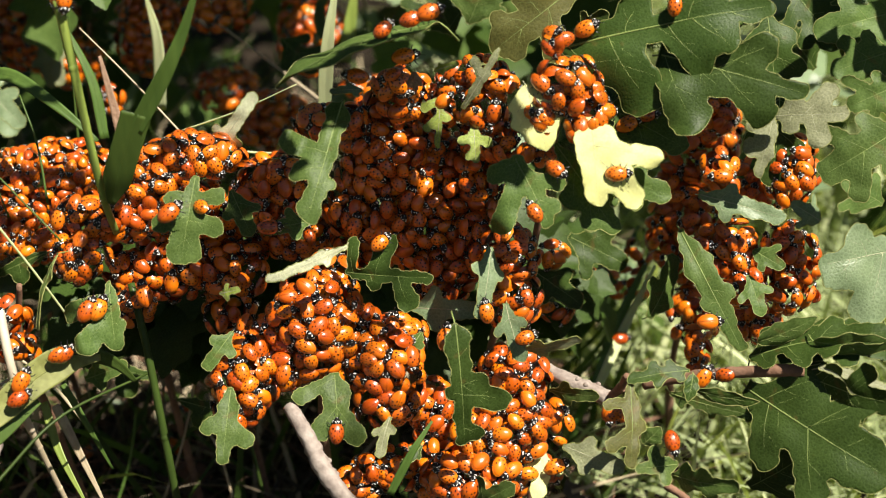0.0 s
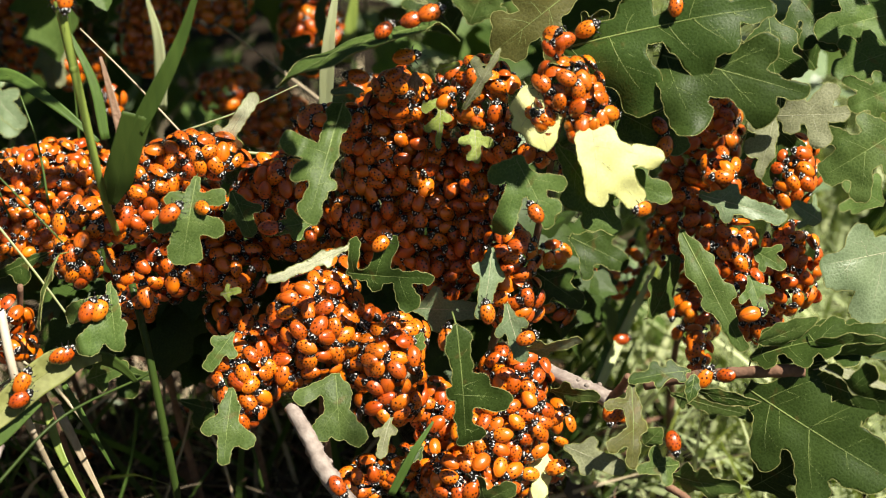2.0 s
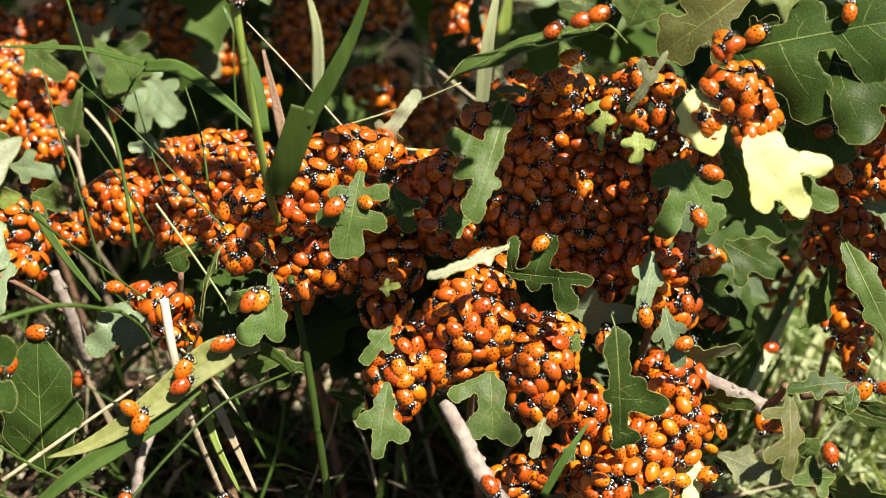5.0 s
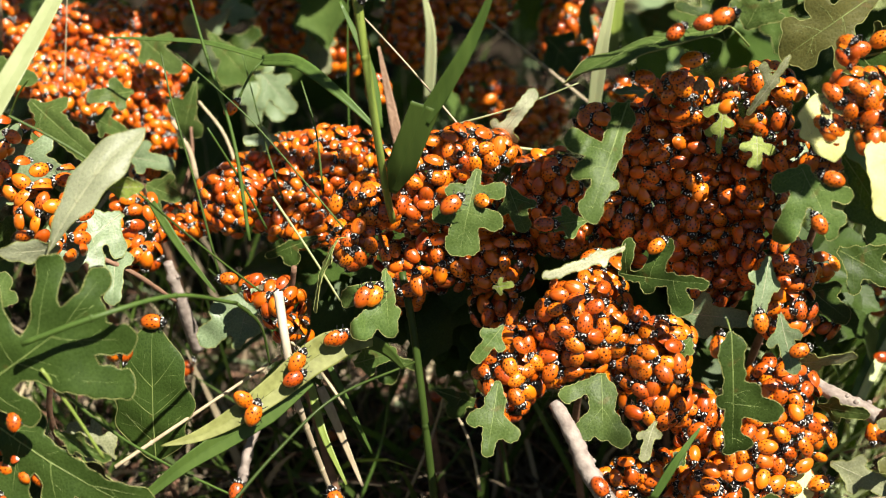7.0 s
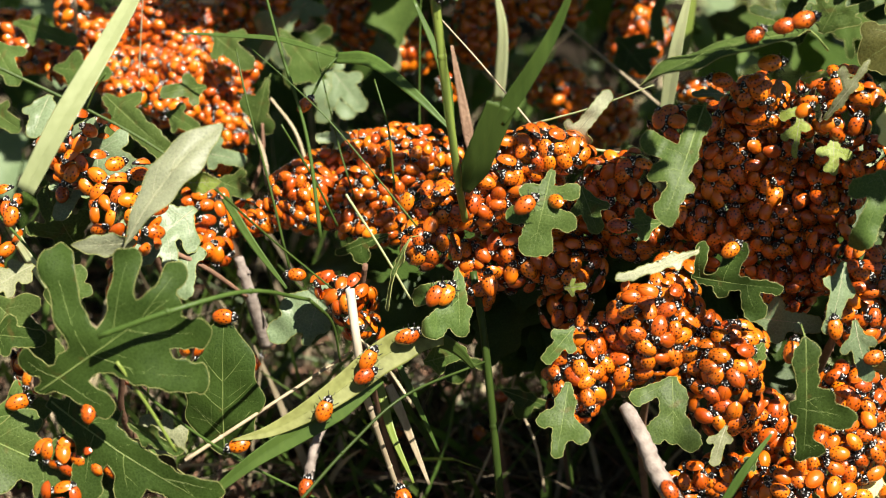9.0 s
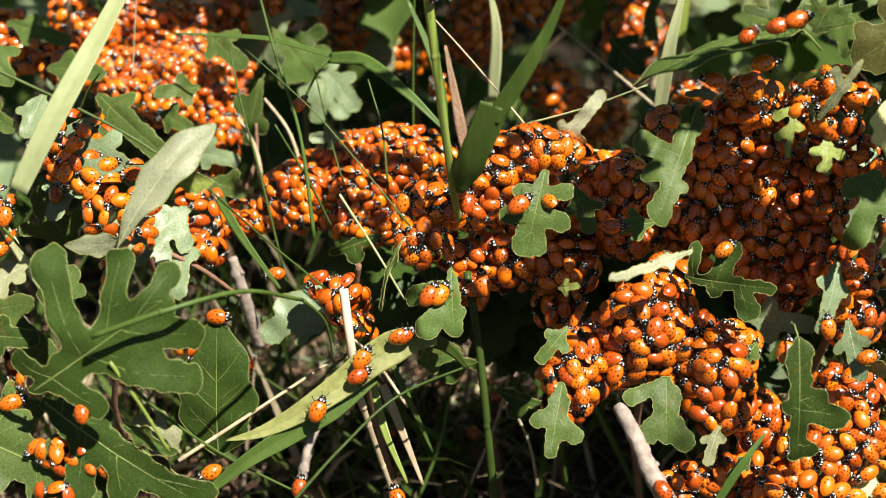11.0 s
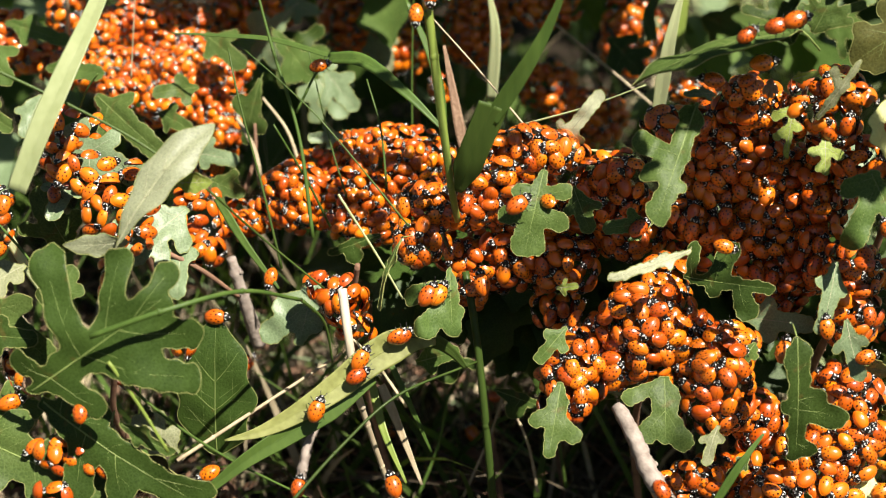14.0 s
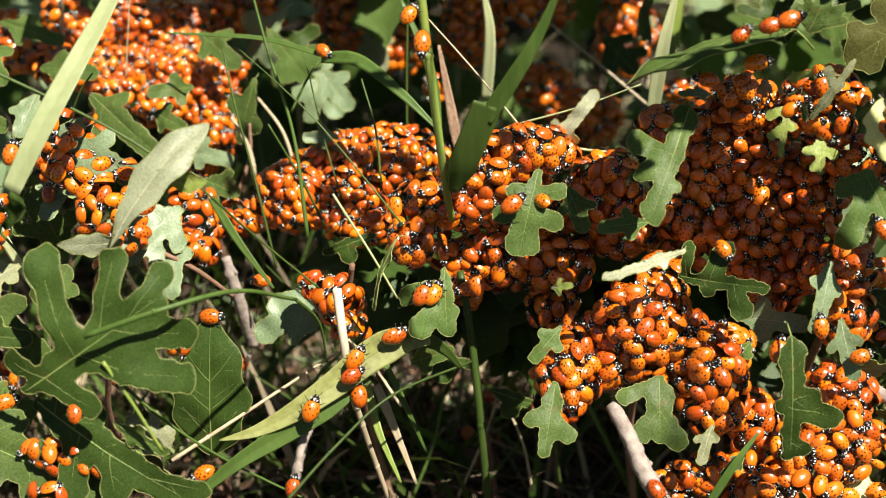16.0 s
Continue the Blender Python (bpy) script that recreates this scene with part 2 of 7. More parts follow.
def blob(cx, cy, cz, rx, ry, rz, seg=10, rings=5):
    v, f = [], []
    for i in range(rings + 1):
        p = math.pi * i / rings
        for k in range(seg):
            t = 2 * math.pi * k / seg
            v.append((cx + rx * math.sin(p) * math.cos(t), cy + ry * math.sin(p) * math.sin(t), cz + rz * math.cos(p)))
    for i in range(rings):
        for k in range(seg):
            k2 = (k + 1) % seg
            f.append((i * seg + k, (i + 1) * seg + k, (i + 1) * seg + k2, i * seg + k2))
    return v, f


def patch(cx, cy, w, l, turn, zf):
    """A small raised mark on a curved back."""
    v = [(cx, cy, zf(cx, cy) + 0.05)]
    for k in range(6):
        t = math.pi * k / 3
        x, y = l * math.cos(t), w * math.sin(t)
        qx, qy = cx + x * math.cos(turn) - y * math.sin(turn), cy + x * math.sin(turn) + y * math.cos(turn)
        v.append((qx, qy, zf(qx, qy) + 0.04))
    return v, [(0, 1 + k, 1 + (k + 1) % 6) for k in range(6)]


def join(pieces):
    v, f, mi = [], [], []
    for (pv, pf), m in pieces:
        o = len(v)
        v += pv
        f += [tuple(o + i for i in q) for q in pf]
        mi += [m] * len(pf)
    return v, f, mi


def pronotum_height(x, y):
    r = ((x - 2.12) / 0.86) ** 2 + (y / 1.22) ** 2
    return 0.50 + 0.80 * math.sqrt(max(0.0, 1 - r))


def pronotum_data(seg=14, rings=4):
    """A black neck shield with a white margin and two white dashes that draw together behind."""
    v, f, mi = [], [], []
    for i, r in enumerate((0.0, 0.5, 0.85, 0.98, 1.0) if rings > 3 else (0.0, 0.85, 0.98, 1.0)):
        for k in range(seg):
            t = 2 * math.pi * k / seg
            x, y = 2.12 + 0.86 * r * math.cos(t), 1.22 * r * math.sin(t)
            v.append((x, y, pronotum_height(x, y) if r < 1 else 0.38))
    n = len(v) // seg
    for i in range(n - 1):
        for k in range(seg):
            k2 = (k + 1) % seg
            f.append((i * seg + k, (i + 1) * seg + k, (i + 1) * seg + k2, i * seg + k2))
            front = math.cos(2 * math.pi * (k + 0.5) / seg)
            mi.append(1 if i == n - 3 and -0.25 < front < 0.7 else 0)
    marks = [patch(2.16, 0.36, 0.11, 0.36, 0.65, pronotum_height), patch(2.16, -0.36, 0.11, 0.36, -0.65, pronotum_height)]
    return join([((v, f), 0)] + [(q, 1) for q in marks])[:2] + (mi + [1] * sum(len(q[1]) for q in marks),)


def feeler_data(s):
    return tube_data([(3.1, 0.3 * s, 0.58), (3.75, 0.65 * s, 0.75), (4.15, 0.75 * s, 0.6)], [0.05, 0.05, 0.08], 4)


def head_data(feelers=True):
    skull = blob(2.95, 0, 0.5, 0.42, 0.6, 0.42, 8, 4)
    zf = lambda x, y: 0.5 + 0.42 * math.sqrt(max(0, 1 - ((x - 2.95) / 0.42) ** 2 - (y / 0.6) ** 2))
    mark = patch(3.14, 0, 0.12, 0.06, 0, zf)
    feel = []
    for s in ((1, -1) if feelers else ()):
        feel.append(feeler_data(s))
    return join([(skull, 0), (mark, 1)] + [(q, 0) for q in feel])


def leg_data(x, s, dx, sides=5):
    return tube_data([(x, 1.0 * s, 0.45), (x + dx * 0.4, 1.75 * s, 0.6), (x + dx * 0.8, 2.15 * s, 0.1), (x + dx, 2.4 * s, 0.0)], [0.14, 0.12, 0.09, 0.06], sides)


def scaled(data, k=0.001):
    v, f = data[0], data[1]
    return [(x * k, y * k, z * k) for x, y, z in v], f


def make_ladybird(spots, seed, size, label):
    """One ladybird, 6 mm long, facing +x, standing on z = 0."""
    rng = random.Random(seed)
    root = new("ladybird")
    v, f, mi = wing_case_data(spots, rng)
    part("shell", mesh_of("shell", *scaled((v, f)), [SHELL, SPOT, RIM], mi), root)
    v, f, mi = pronotum_data()
    part("pronotum", mesh_of("pronotum", *scaled((v, f)), [BLACK, CREAM], mi), root, "black neck shield with cream marks")
    v, f, mi = head_data(False)
    head = part("head", mesh_of("head", *scaled((v, f)), [BLACK, CREAM], mi), root, "small black head with a cream mark")
    for s in (1, -1):
        part("antenna", mesh_of("antenna", *scaled(feeler_data(s)), [BLACK]), head)
    part("abdomen", mesh_of("abdomen", *scaled(blob(-0.4, 0, 0.42, 2.2, 1.75, 0.38)), [BLACK]), root)
    for x, dx in ((1.3, 0.9), (0.4, 0.1), (-0.6, -1.0)):
        for s in (1, -1):
            part("leg", mesh_of("leg", *scaled(leg_data(x, s, dx)), [BLACK]), root)
    root.scale = (size, size, size)
    return tagged(root, label, "ladybird", "ladybirds on the oak")


def swarm_template(spots, seed, fine=True):
    """The same ladybird as plain arrays, for the crowds; fine: with legs and feelers."""
    rng = random.Random(seed)
    v, f, mi = wing_case_data(spots, rng, 14, 5, 7) if fine else wing_case_data(spots, rng, 11, 4, 6)
    verts, faces, index = list(v), [tuple(q) for q in f], list(mi)
    more = [pronotum_data(14, 4) if fine else pronotum_data(10, 3), head_data(fine)]
    if fine:
        for x, dx in ((1.3, 0.9), (0.4, 0.1), (-0.6, -1.0)):
            for side in (1, -1):
                q = leg_data(x, side, dx, 4)
                more.append((q[0], q[1], [0] * len(q[1])))
    for pv, pf, pm in more:
        o = len(verts)
        verts += [tuple(q) for q in pv]
        faces += [tuple(o + i for i in q) for q in pf]
        index += [m + 3 for m in pm]
    return np.array(verts) * 0.001, faces, index


LADYBIRDS = [make_ladybird(7, 1, 1.28, "glossy orange ladybird with twelve black spots"),
             make_ladybird(5, 2, 1.38, "large orange ladybird with black spots"),
             make_ladybird(7, 3, 1.18, "small orange-red ladybird with many spots"),
             make_ladybird(0, 4, 1.33, "plain orange ladybird without spots"),
             make_ladybird(3, 5, 1.24, "orange ladybird with few small spots")]
SWARM = [swarm_template(n, 11 + i) for i, n in enumerate((6, 4, 7, 0, 2))]
SWARM += [swarm_template(n, 11 + i, False) for i, n in enumerate((5, 4, 6, 0, 2))]
used_first = set()


def ladybird(kind, m):
    """A ladybird thing at a pose: the first of a kind is the model itself."""
    if kind not in used_first:
        used_first.add(kind)
        ob = LADYBIRDS[kind]
        ob.matrix_basis = m @ Matrix.Diagonal((*ob.scale, 1))
        return ob
    return copy_thing(LADYBIRDS[kind], m)


def stand(place, up, heading):
    """A pose on a surface: z along up, x along heading."""
    up = Vector(up).normalized()
    x = Vector(heading) - up * Vector(heading).dot(up)
    if x.length < 1e-6:
        x = up.orthogonal()
    x.normalize()
    y = up.cross(x)
    return Matrix.Translation(place) @ Matrix((x, y, up)).transposed().to_4x4()


class Mound:
    """Overlapping rounded lumps that ladybirds cover."""

    def __init__(self):
        self.lumps = []

    def lump(self, x, y, z, a, b, c):
        self.lumps.append((np.array((x, y, z)), np.array((a, c, b))))
        return self

    def cover(self, seed, spacing=0.0038, sink=0.0, behind=0.25):
        """Scatter places on the outside of the lumps, none nearer than spacing."""
        rng = np.random.RandomState(seed)
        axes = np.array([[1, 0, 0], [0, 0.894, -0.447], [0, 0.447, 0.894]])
        grid, out = {}, []
        for li, (c, r) in enumerate(self.lumps):
            r = np.maximum(r - sink, 0.002)
            n = int(40 * (r[0] * r[2] + r[1] * r[2]) / spacing ** 2) + 10
            d = rng.normal(size=(n, 3))
            d /= np.linalg.norm(d, axis=1)[:, None]
            nr = d / r
            nr /= np.linalg.norm(nr, axis=1)[:, None]
            keep = nr[:, 1] < behind
            d, nr = d[keep], nr[keep]
            p = c + (d * r) @ axes
            nw = nr @ axes
            ok = np.ones(len(p), bool)
            for lj, (c2, r2) in enumerate(self.lumps):
                if lj != li:
                    q = ((p - c2) @ axes.T) / np.maximum(r2 - sink, 0.002)
                    ok &= (q * q).sum(1) > 0.9
            spin = rng.normal(size=(len(p), 3))
            gap = 0.84 * spacing
            for pi, ni, hi in zip(p[ok], nw[ok], spin[ok]):
                hi = hi - ni * hi.dot(ni)
                hi = hi / max(1e-9, math.sqrt(hi.dot(hi))) * (0.27 * spacing)
                ends = [tuple(pi + hi), tuple(pi - hi)]
                if not any(self.crowded(grid, q, gap) for q in ends):
                    for q in ends:
                        grid.setdefault((int(q[0] // gap), int(q[1] // gap), int(q[2] // gap)), []).append(q)
                    out.append((pi, ni, hi))
        return out

    @staticmethod
    def crowded(grid, q, gap):
        """Whether some body end lies nearer to q than gap."""
        a, b, c = int(q[0] // gap), int(q[1] // gap), int(q[2] // gap)
        for i in (a, a - 1, a + 1):
            for j in (b, b - 1, b + 1):
                for k in (c, c - 1, c + 1):
                    for x, y, z in grid.get((i, j, k), ()):
                        if (x - q[0]) ** 2 + (y - q[1]) ** 2 + (z - q[2]) ** 2 < gap * gap:
                            return True
        return False

    def poses(self, places, seed, tilt=0.22, coarse=False, size=1.0):
        rng = random.Random(seed)
        res = []
        for p, n, head in places:
            up = Vector(n) + Vector([rng.gauss(0, tilt) for _ in range(3)])
            kind = rng.choices(range(5), (5, 4, 3, 1.6, 2.4))[0]
            m = stand(Vector(p) - Vector(n) * rng.uniform(-0.0004, 0.0020), up, Vector(head)) @ pose(0, 0, 0, rng.gauss(0, 8), rng.gauss(4, 9), 0)
            res.append((kind + (5 if coarse else 0), m, size * rng.uniform(1.12, 1.38)))
        return res


def support(mound, seed):
    """A twig from the ground up into the heart of a crowd."""
    c = sum((q[0] for q in mound.lumps), np.zeros(3)) / len(mound.lumps)
    foot = (c[0] * 0.92 + 0.01, c[1] + 0.05, -0.005)
    oak_twig([foot, (c[0] * 0.96, c[1] + 0.045, c[2] * 0.5), (c[0], c[1] + 0.022, c[2] * 0.85), (c[0] + 0.004, c[1] + 0.012, c[2] + 0.008)],
             0.0015, 0.0009, BARK_BROWN, "brown oak twig under the ladybird crowd", 3, seed)


def swarm(name, poses, label):
    """A crowd of ladybirds as one object."""
    verts, faces, index, o = [], [], [], 0
    for kind, m, s in poses:
        v, f, mi = SWARM[kind]
        a = np.array(m)
        verts.append((v * s) @ a[:3, :3].T + a[:3, 3])
        faces += [tuple(o + i for i in q) for q in f]
        index += mi
        o += len(v)
    me = mesh_of(name, np.concatenate(verts).tolist(), faces, [SHELL, SPOT, RIM, BLACK, CREAM], index)
    return tagged(new(name, me), label, "ladybirds", kind="stuff")


def crowd(mound, seed, label, fine=True, spacing=0.0037, layers=3, tilt=0.22, size=1.0):
    """A mound covered with ladybirds in layers."""
    poses = []
    for k in range(layers):
        poses += mound.poses(mound.cover(seed + k, spacing, 0.0028 * k, 0.2 if k == 0 else 0.08), seed + 50 + k, tilt, k > 0 or not fine, size)
    return swarm("ladybird_cluster", poses, label)


def singles(mound, seed, spacing=0.0037):
    """The top layer as things of their own over a crowded under-layer."""
    top = mound.poses(mound.cover(seed, spacing, 0.0, 0.2), seed + 50)
    obs = [ladybird(kind, m) for kind, m, s in top]
    under = mound.poses(mound.cover(seed + 1, spacing, 0.0028, 0.0), seed + 51, coarse=True)
    under += mound.poses(mound.cover(seed + 2, spacing, 0.0056, 0.0), seed + 52, coarse=True)
    swarm("ladybird_cluster", under, "packed under-layer of orange ladybirds on oak twigs")
    return obs


wanderers = []


def wanderer(kind, rows):
    """A ladybird on its own; rows of seconds, place, the way up from what it stands on, and heading (degrees, 0 to +x, 90 up the bank)."""
    def at(place, up, heading):
        a = radians(heading)
        return stand(place, up, Vector((math.cos(a), 0.447 * math.sin(a), 0.894 * math.sin(a))))
    ob = ladybird(kind, at(*rows[0][1:]))
    if len(rows) > 1:
        keys = [(t, at(p, n, h)) for t, p, n, h in rows]
        if keys[0][0] > 0:
            keys.insert(0, (0.0, keys[0][1]))
        if keys[-1][0] < 16:
            keys.append((16.0, keys[-1][1]))
        wanderers.append((ob, keys))
    return ob


# ---- leaves, grass, twigs ----
leaf_count = [0]


def capsule(px, py, ax, ay, bx, by, ra, rb):
    """Distance to a tapered finger from a to b."""
    dx, dy = bx - ax, by - ay
    t = np.clip(((px - ax) * dx + (py - ay) * dy) / max(dx * dx + dy * dy, 1e-12), 0, 1)
    return np.hypot(px - ax - t * dx, py - ay - t * dy) - (ra + (rb - ra) * t)


def oak_leaf(base, tip, width, roll=0.0, lobes=2, depth=0.5, fold=0.12, bow=0.06, mat=None, label="green lobed oak leaf on its twig",
             right=None, left=None, ripple=0.035, end=0.62, finger=1.0, fingers=(), belly=0.85):
    """A leaf from its base to its tip; roll turns it about its midrib, in degrees. right, left: lobes on each side as
    (place on the midrib, reach, degrees from the midrib); without them they are spaced evenly. fingers: lobes as
    (place on the midrib, end along, end across, roundness), in leaf lengths."""
    mat = mat or LEAF
    vein = VEIN_PALE if mat in (LEAF_PALE, LEAF_SILVER, LEAF_GREY, LEAF_YELLOW, LEAF_LIME, LEAF_WAXY) else VEIN
    leaf_count[0] += 1
    rng = random.Random(leaf_count[0] * 7 + 3)
    base, tip = Vector(base), Vector(tip)
    axis = tip - base
    L = axis.length
    ax = axis.normalized()
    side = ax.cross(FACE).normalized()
    nrm = side.cross(ax)
    turn = Matrix.Rotation(radians(roll), 3, ax)
    side, nrm = turn @ side, turn @ nrm
    m = Matrix((ax, side, nrm)).transposed().to_4x4()
    m.translation = base
    W = width / 2
    off = (rng.uniform(0, 50), rng.uniform(0, 50))
    given_fingers, fingers = fingers, []
    for u, ex, ey, r in given_fingers:
        k = max(0.1, 1 - r / max(0.01, math.hypot(ex - u, ey)))
        fingers.append((u * L, 0.0, (u + (ex - u) * k) * L, ey * k * L, r * 0.72 * L, r * L))
    for s, given in () if given_fingers else ((1, right), (-1, left)):
        if given is None:
            given = []
            for k in range(lobes):
                u = (k + 0.45) / (lobes + 0.45) * 0.72 + rng.uniform(-0.04, 0.04)
                given.append((u, (0.72 + 0.33 * math.sin(math.pi * min(1, u * 1.5))) * rng.uniform(0.82, 1.06), rng.uniform(52, 66) - 14 * u))
        for u, reach, deg in given:
            a = radians(deg)
            r1 = min(0.105 * L, 0.30 * W) * finger * rng.uniform(0.85, 1.12)
            ln = max(0.02 * L, (reach * W - r1) / max(0.25, math.sin(a)))
            fingers.append((u * L, 0.0, u * L + ln * math.cos(a), s * ln * math.sin(a), r1 * 0.85, r1))
    core = W * (1 - depth) * 0.62
    r_end = min(0.17 * L, end * 0.62 * W)

    def outline(x, y):
        if depth <= 0.05:
            u = np.clip(x / L, 0.0, 1.0)
            return np.abs(y) - W * np.sin(np.pi * u ** belly) ** 0.75 * (1 + 0.10 * np.sin(u * 21 + off[0] + np.sign(y))) + (np.abs(x - np.clip(x, 0, L)))
        d = capsule(x, y, 0.0, 0.0, 0.28 * L, 0.0, 0.3 * core, core)
        d = np.minimum(d, capsule(x, y, 0.28 * L, 0.0, L - r_end, 0.0, core, r_end))
        k = (0.026 if given_fingers else 0.035) * L
        for f in fingers:
            e = capsule(x, y, *f)
            h = np.clip(0.5 + 0.5 * (e - d) / k, 0, 1)
            d = e + (d - e) * h - k * h * (1 - h)
        wave = 0.012 * L * np.sin(x / L * 23 + off[0]) * np.sin(y / L * 19 + off[1]) + 0.006 * L * np.sin(x / L * 57 + y / L * 41 + off[0])
        return d + wave

    step = max(L, W) / (44 if L > 0.026 else 32)
    far = max([W * 1.45] + [abs(q[3]) + q[5] * 1.3 for q in fingers])
    low, high = min([0] + [q[2] - q[5] * 1.3 for q in fingers]), max([L * 1.12] + [q[2] + q[5] * 1.3 for q in fingers])
    nx, ny = int(high / step) + 2, int(far / step) + 2
    gx, gy = np.meshgrid(np.arange(int(low / step) - 1, nx) * step, np.arange(-ny, ny + 1) * step, indexing="ij")
    d = outline(gx, gy)
    inside = d < 0
    cells = inside[:-1, :-1] | inside[1:, :-1] | inside[:-1, 1:] | inside[1:, 1:]
    open_air = np.zeros_like(cells)
    open_air[0, :] = open_air[-1, :] = open_air[:, 0] = open_air[:, -1] = True
    for _ in range(cells.shape[0] + cells.shape[1]):
        wider = open_air.copy()
        wider[1:] |= open_air[:-1]
        wider[:-1] |= open_air[1:]
        wider[:, 1:] |= open_air[:, :-1]
        wider[:, :-1] |= open_air[:, 1:]
        wider &= ~cells
        wider |= open_air
        if (wider == open_air).all():
            break
        open_air = wider
    cells |= ~open_air
    inside[1:-1, 1:-1] |= cells[:-1, :-1] & cells[1:, :-1] & cells[:-1, 1:] & cells[1:, 1:]
    px, py = gx.copy(), gy.copy()
    for _ in range(3):
        e = 0.02 * step
        v0 = outline(px, py)
        dx, dy = (outline(px + e, py) - v0) / e, (outline(px, py + e) - v0) / e
        g2 = np.maximum(dx * dx + dy * dy, 0.3)
        move = ~inside
        px[move] -= (v0 * dx / g2)[move]
        py[move] -= (v0 * dy / g2)[move]

    def height(x, y, lift=0.0):
        u, q = x / L, abs(y) / W
        curl = noise.noise((u * 2.5 + off[0], y / W * 0.8 + off[1], 0.5)) * 0.32 * W * q * q
        return (bow * L * 4 * u * (1 - u) + fold * abs(y) * (1 - 0.9 * q) + curl
                + ripple * L * noise.noise((x / L * 4 + off[0], y / L * 4 + off[1], 0)) * min(1, 3 * q + u) + lift)

    ids, verts = {}, []
    quads = []
    for a, b in zip(*np.nonzero(cells)):
        q = []
        for c in ((a, b), (a + 1, b), (a + 1, b + 1), (a, b + 1)):
            if c not in ids:
                ids[c] = len(verts)
                x, y = float(px[c]), float(py[c])
                verts.append((x, y, height(x, y, 0.00011)))
            q.append(ids[c])
        quads.append(tuple(q))
    n = len(verts)
    verts += [(x, y, z - 0.00022) for x, y, z in verts]
    faces = quads + [tuple(n + i for i in q[::-1]) for q in quads]
    index = [0] * len(faces)
    seen = {}
    for q in quads:
        for i in range(4):
            k = (q[i], q[(i + 1) % 4])
            seen[k] = True
    for a, b in list(seen):
        if (b, a) not in seen:
            faces.append((b, a, n + a, n + b))
            index.append(1)
            # a pale thickened margin
            pa, pb = Vector(verts[a]), Vector(verts[b])
            if (pb - pa).length > 1e-6:
                o = len(verts)
                v, f = tube_data([pa, pb], [0.00012, 0.00012], 4, start=o, caps=False)
                verts += v
                faces += f
                index += [1] * 4
    leaf = new("oak_leaf")
    leaf.matrix_basis = m
    tagged(leaf, label, "leaf", "oak leaves")
    part("leaf_blade", mesh_of("leaf_blade", verts, faces, [mat, EDGE], index), leaf)
    r0 = max(0.00015, L * 0.006)
    rib = [(L * 0.95 * i / 16, 0.0, height(L * 0.95 * i / 16, 0.0, 0.0001)) for i in range(17)]
    stalk = [(-L * 0.07, 0, -0.13 * L), (-L * 0.025, 0, -0.035 * L)]
    v, f = tube_data(stalk + rib, [r0 * 1.2, r0 * 1.1] + [r0 * (1 - 0.85 * i / 16) for i in range(17)], 6)
    midrib = part("midrib", mesh_of("midrib", v, f, [vein]), leaf, "pale raised midrib and stalk")

    def add_vein(v, f, start, angle, reach, r):
        """A fine vein that runs from a place on the blade until it nears the margin."""
        pts = []
        for i in range(6):
            t = reach * i / 5
            x, y = start[0] + t * math.cos(angle), start[1] + t * math.sin(angle)
            if float(outline(np.array(x), np.array(y))) > -0.018 * L:
                break
            pts.append((x, y, height(x, y, 0.00011)))
        if len(pts) > 2:
            q, g = tube_data(pts, [r * (1 - 0.7 * i / len(pts)) for i in range(len(pts))], 3, start=len(v))
            v += q
            f += g

    if depth <= 0.05:
        fingers = [(u * L, 0, u * L + 0.22 * L, s * W * 0.8 * math.sin(math.pi * (u + 0.15) ** 0.85), 0, 0) for u in (0.15, 0.35, 0.55) for s in (1, -1)]
    for f0 in fingers:
        pts = []
        for i in range(8):
            t = i / 7 * 0.97
            bend = 0.10 * L * t * (1 - t)
            x, y = f0[0] + (f0[2] - f0[0]) * t - bend * 0.5, f0[1] + (f0[3] - f0[1]) * t
            pts.append((x, y, height(x, y, 0.00012)))
        v, f = tube_data(pts, [r0 * 0.42 * (1 - 0.75 * i / 7) for i in range(8)], 4)
        if L > 0.024:
            along = math.atan2(f0[3] - f0[1], f0[2] - f0[0])
            for start, turned in ((3, 44), (4, -42)):
                add_vein(v, f, pts[start][:2], along + radians(turned), 0.16 * L, r0 * 0.15)
        part("side_vein", mesh_of("side_vein", v, f, [vein]), midrib)
    if L > 0.024:
        # shorter veins between the lobes
        for i in range(3):
            for s in (1, -1):
                v, f = [], []
                u = 0.2 + 0.24 * i + rng.uniform(-0.03, 0.03)
                add_vein(v, f, (u * L, 0.0), s * radians(rng.uniform(44, 58)), 0.26 * L, r0 * 0.2)
                if f:
                    part("side_vein", mesh_of("side_vein", v, f, [vein]), midrib)
    return leaf


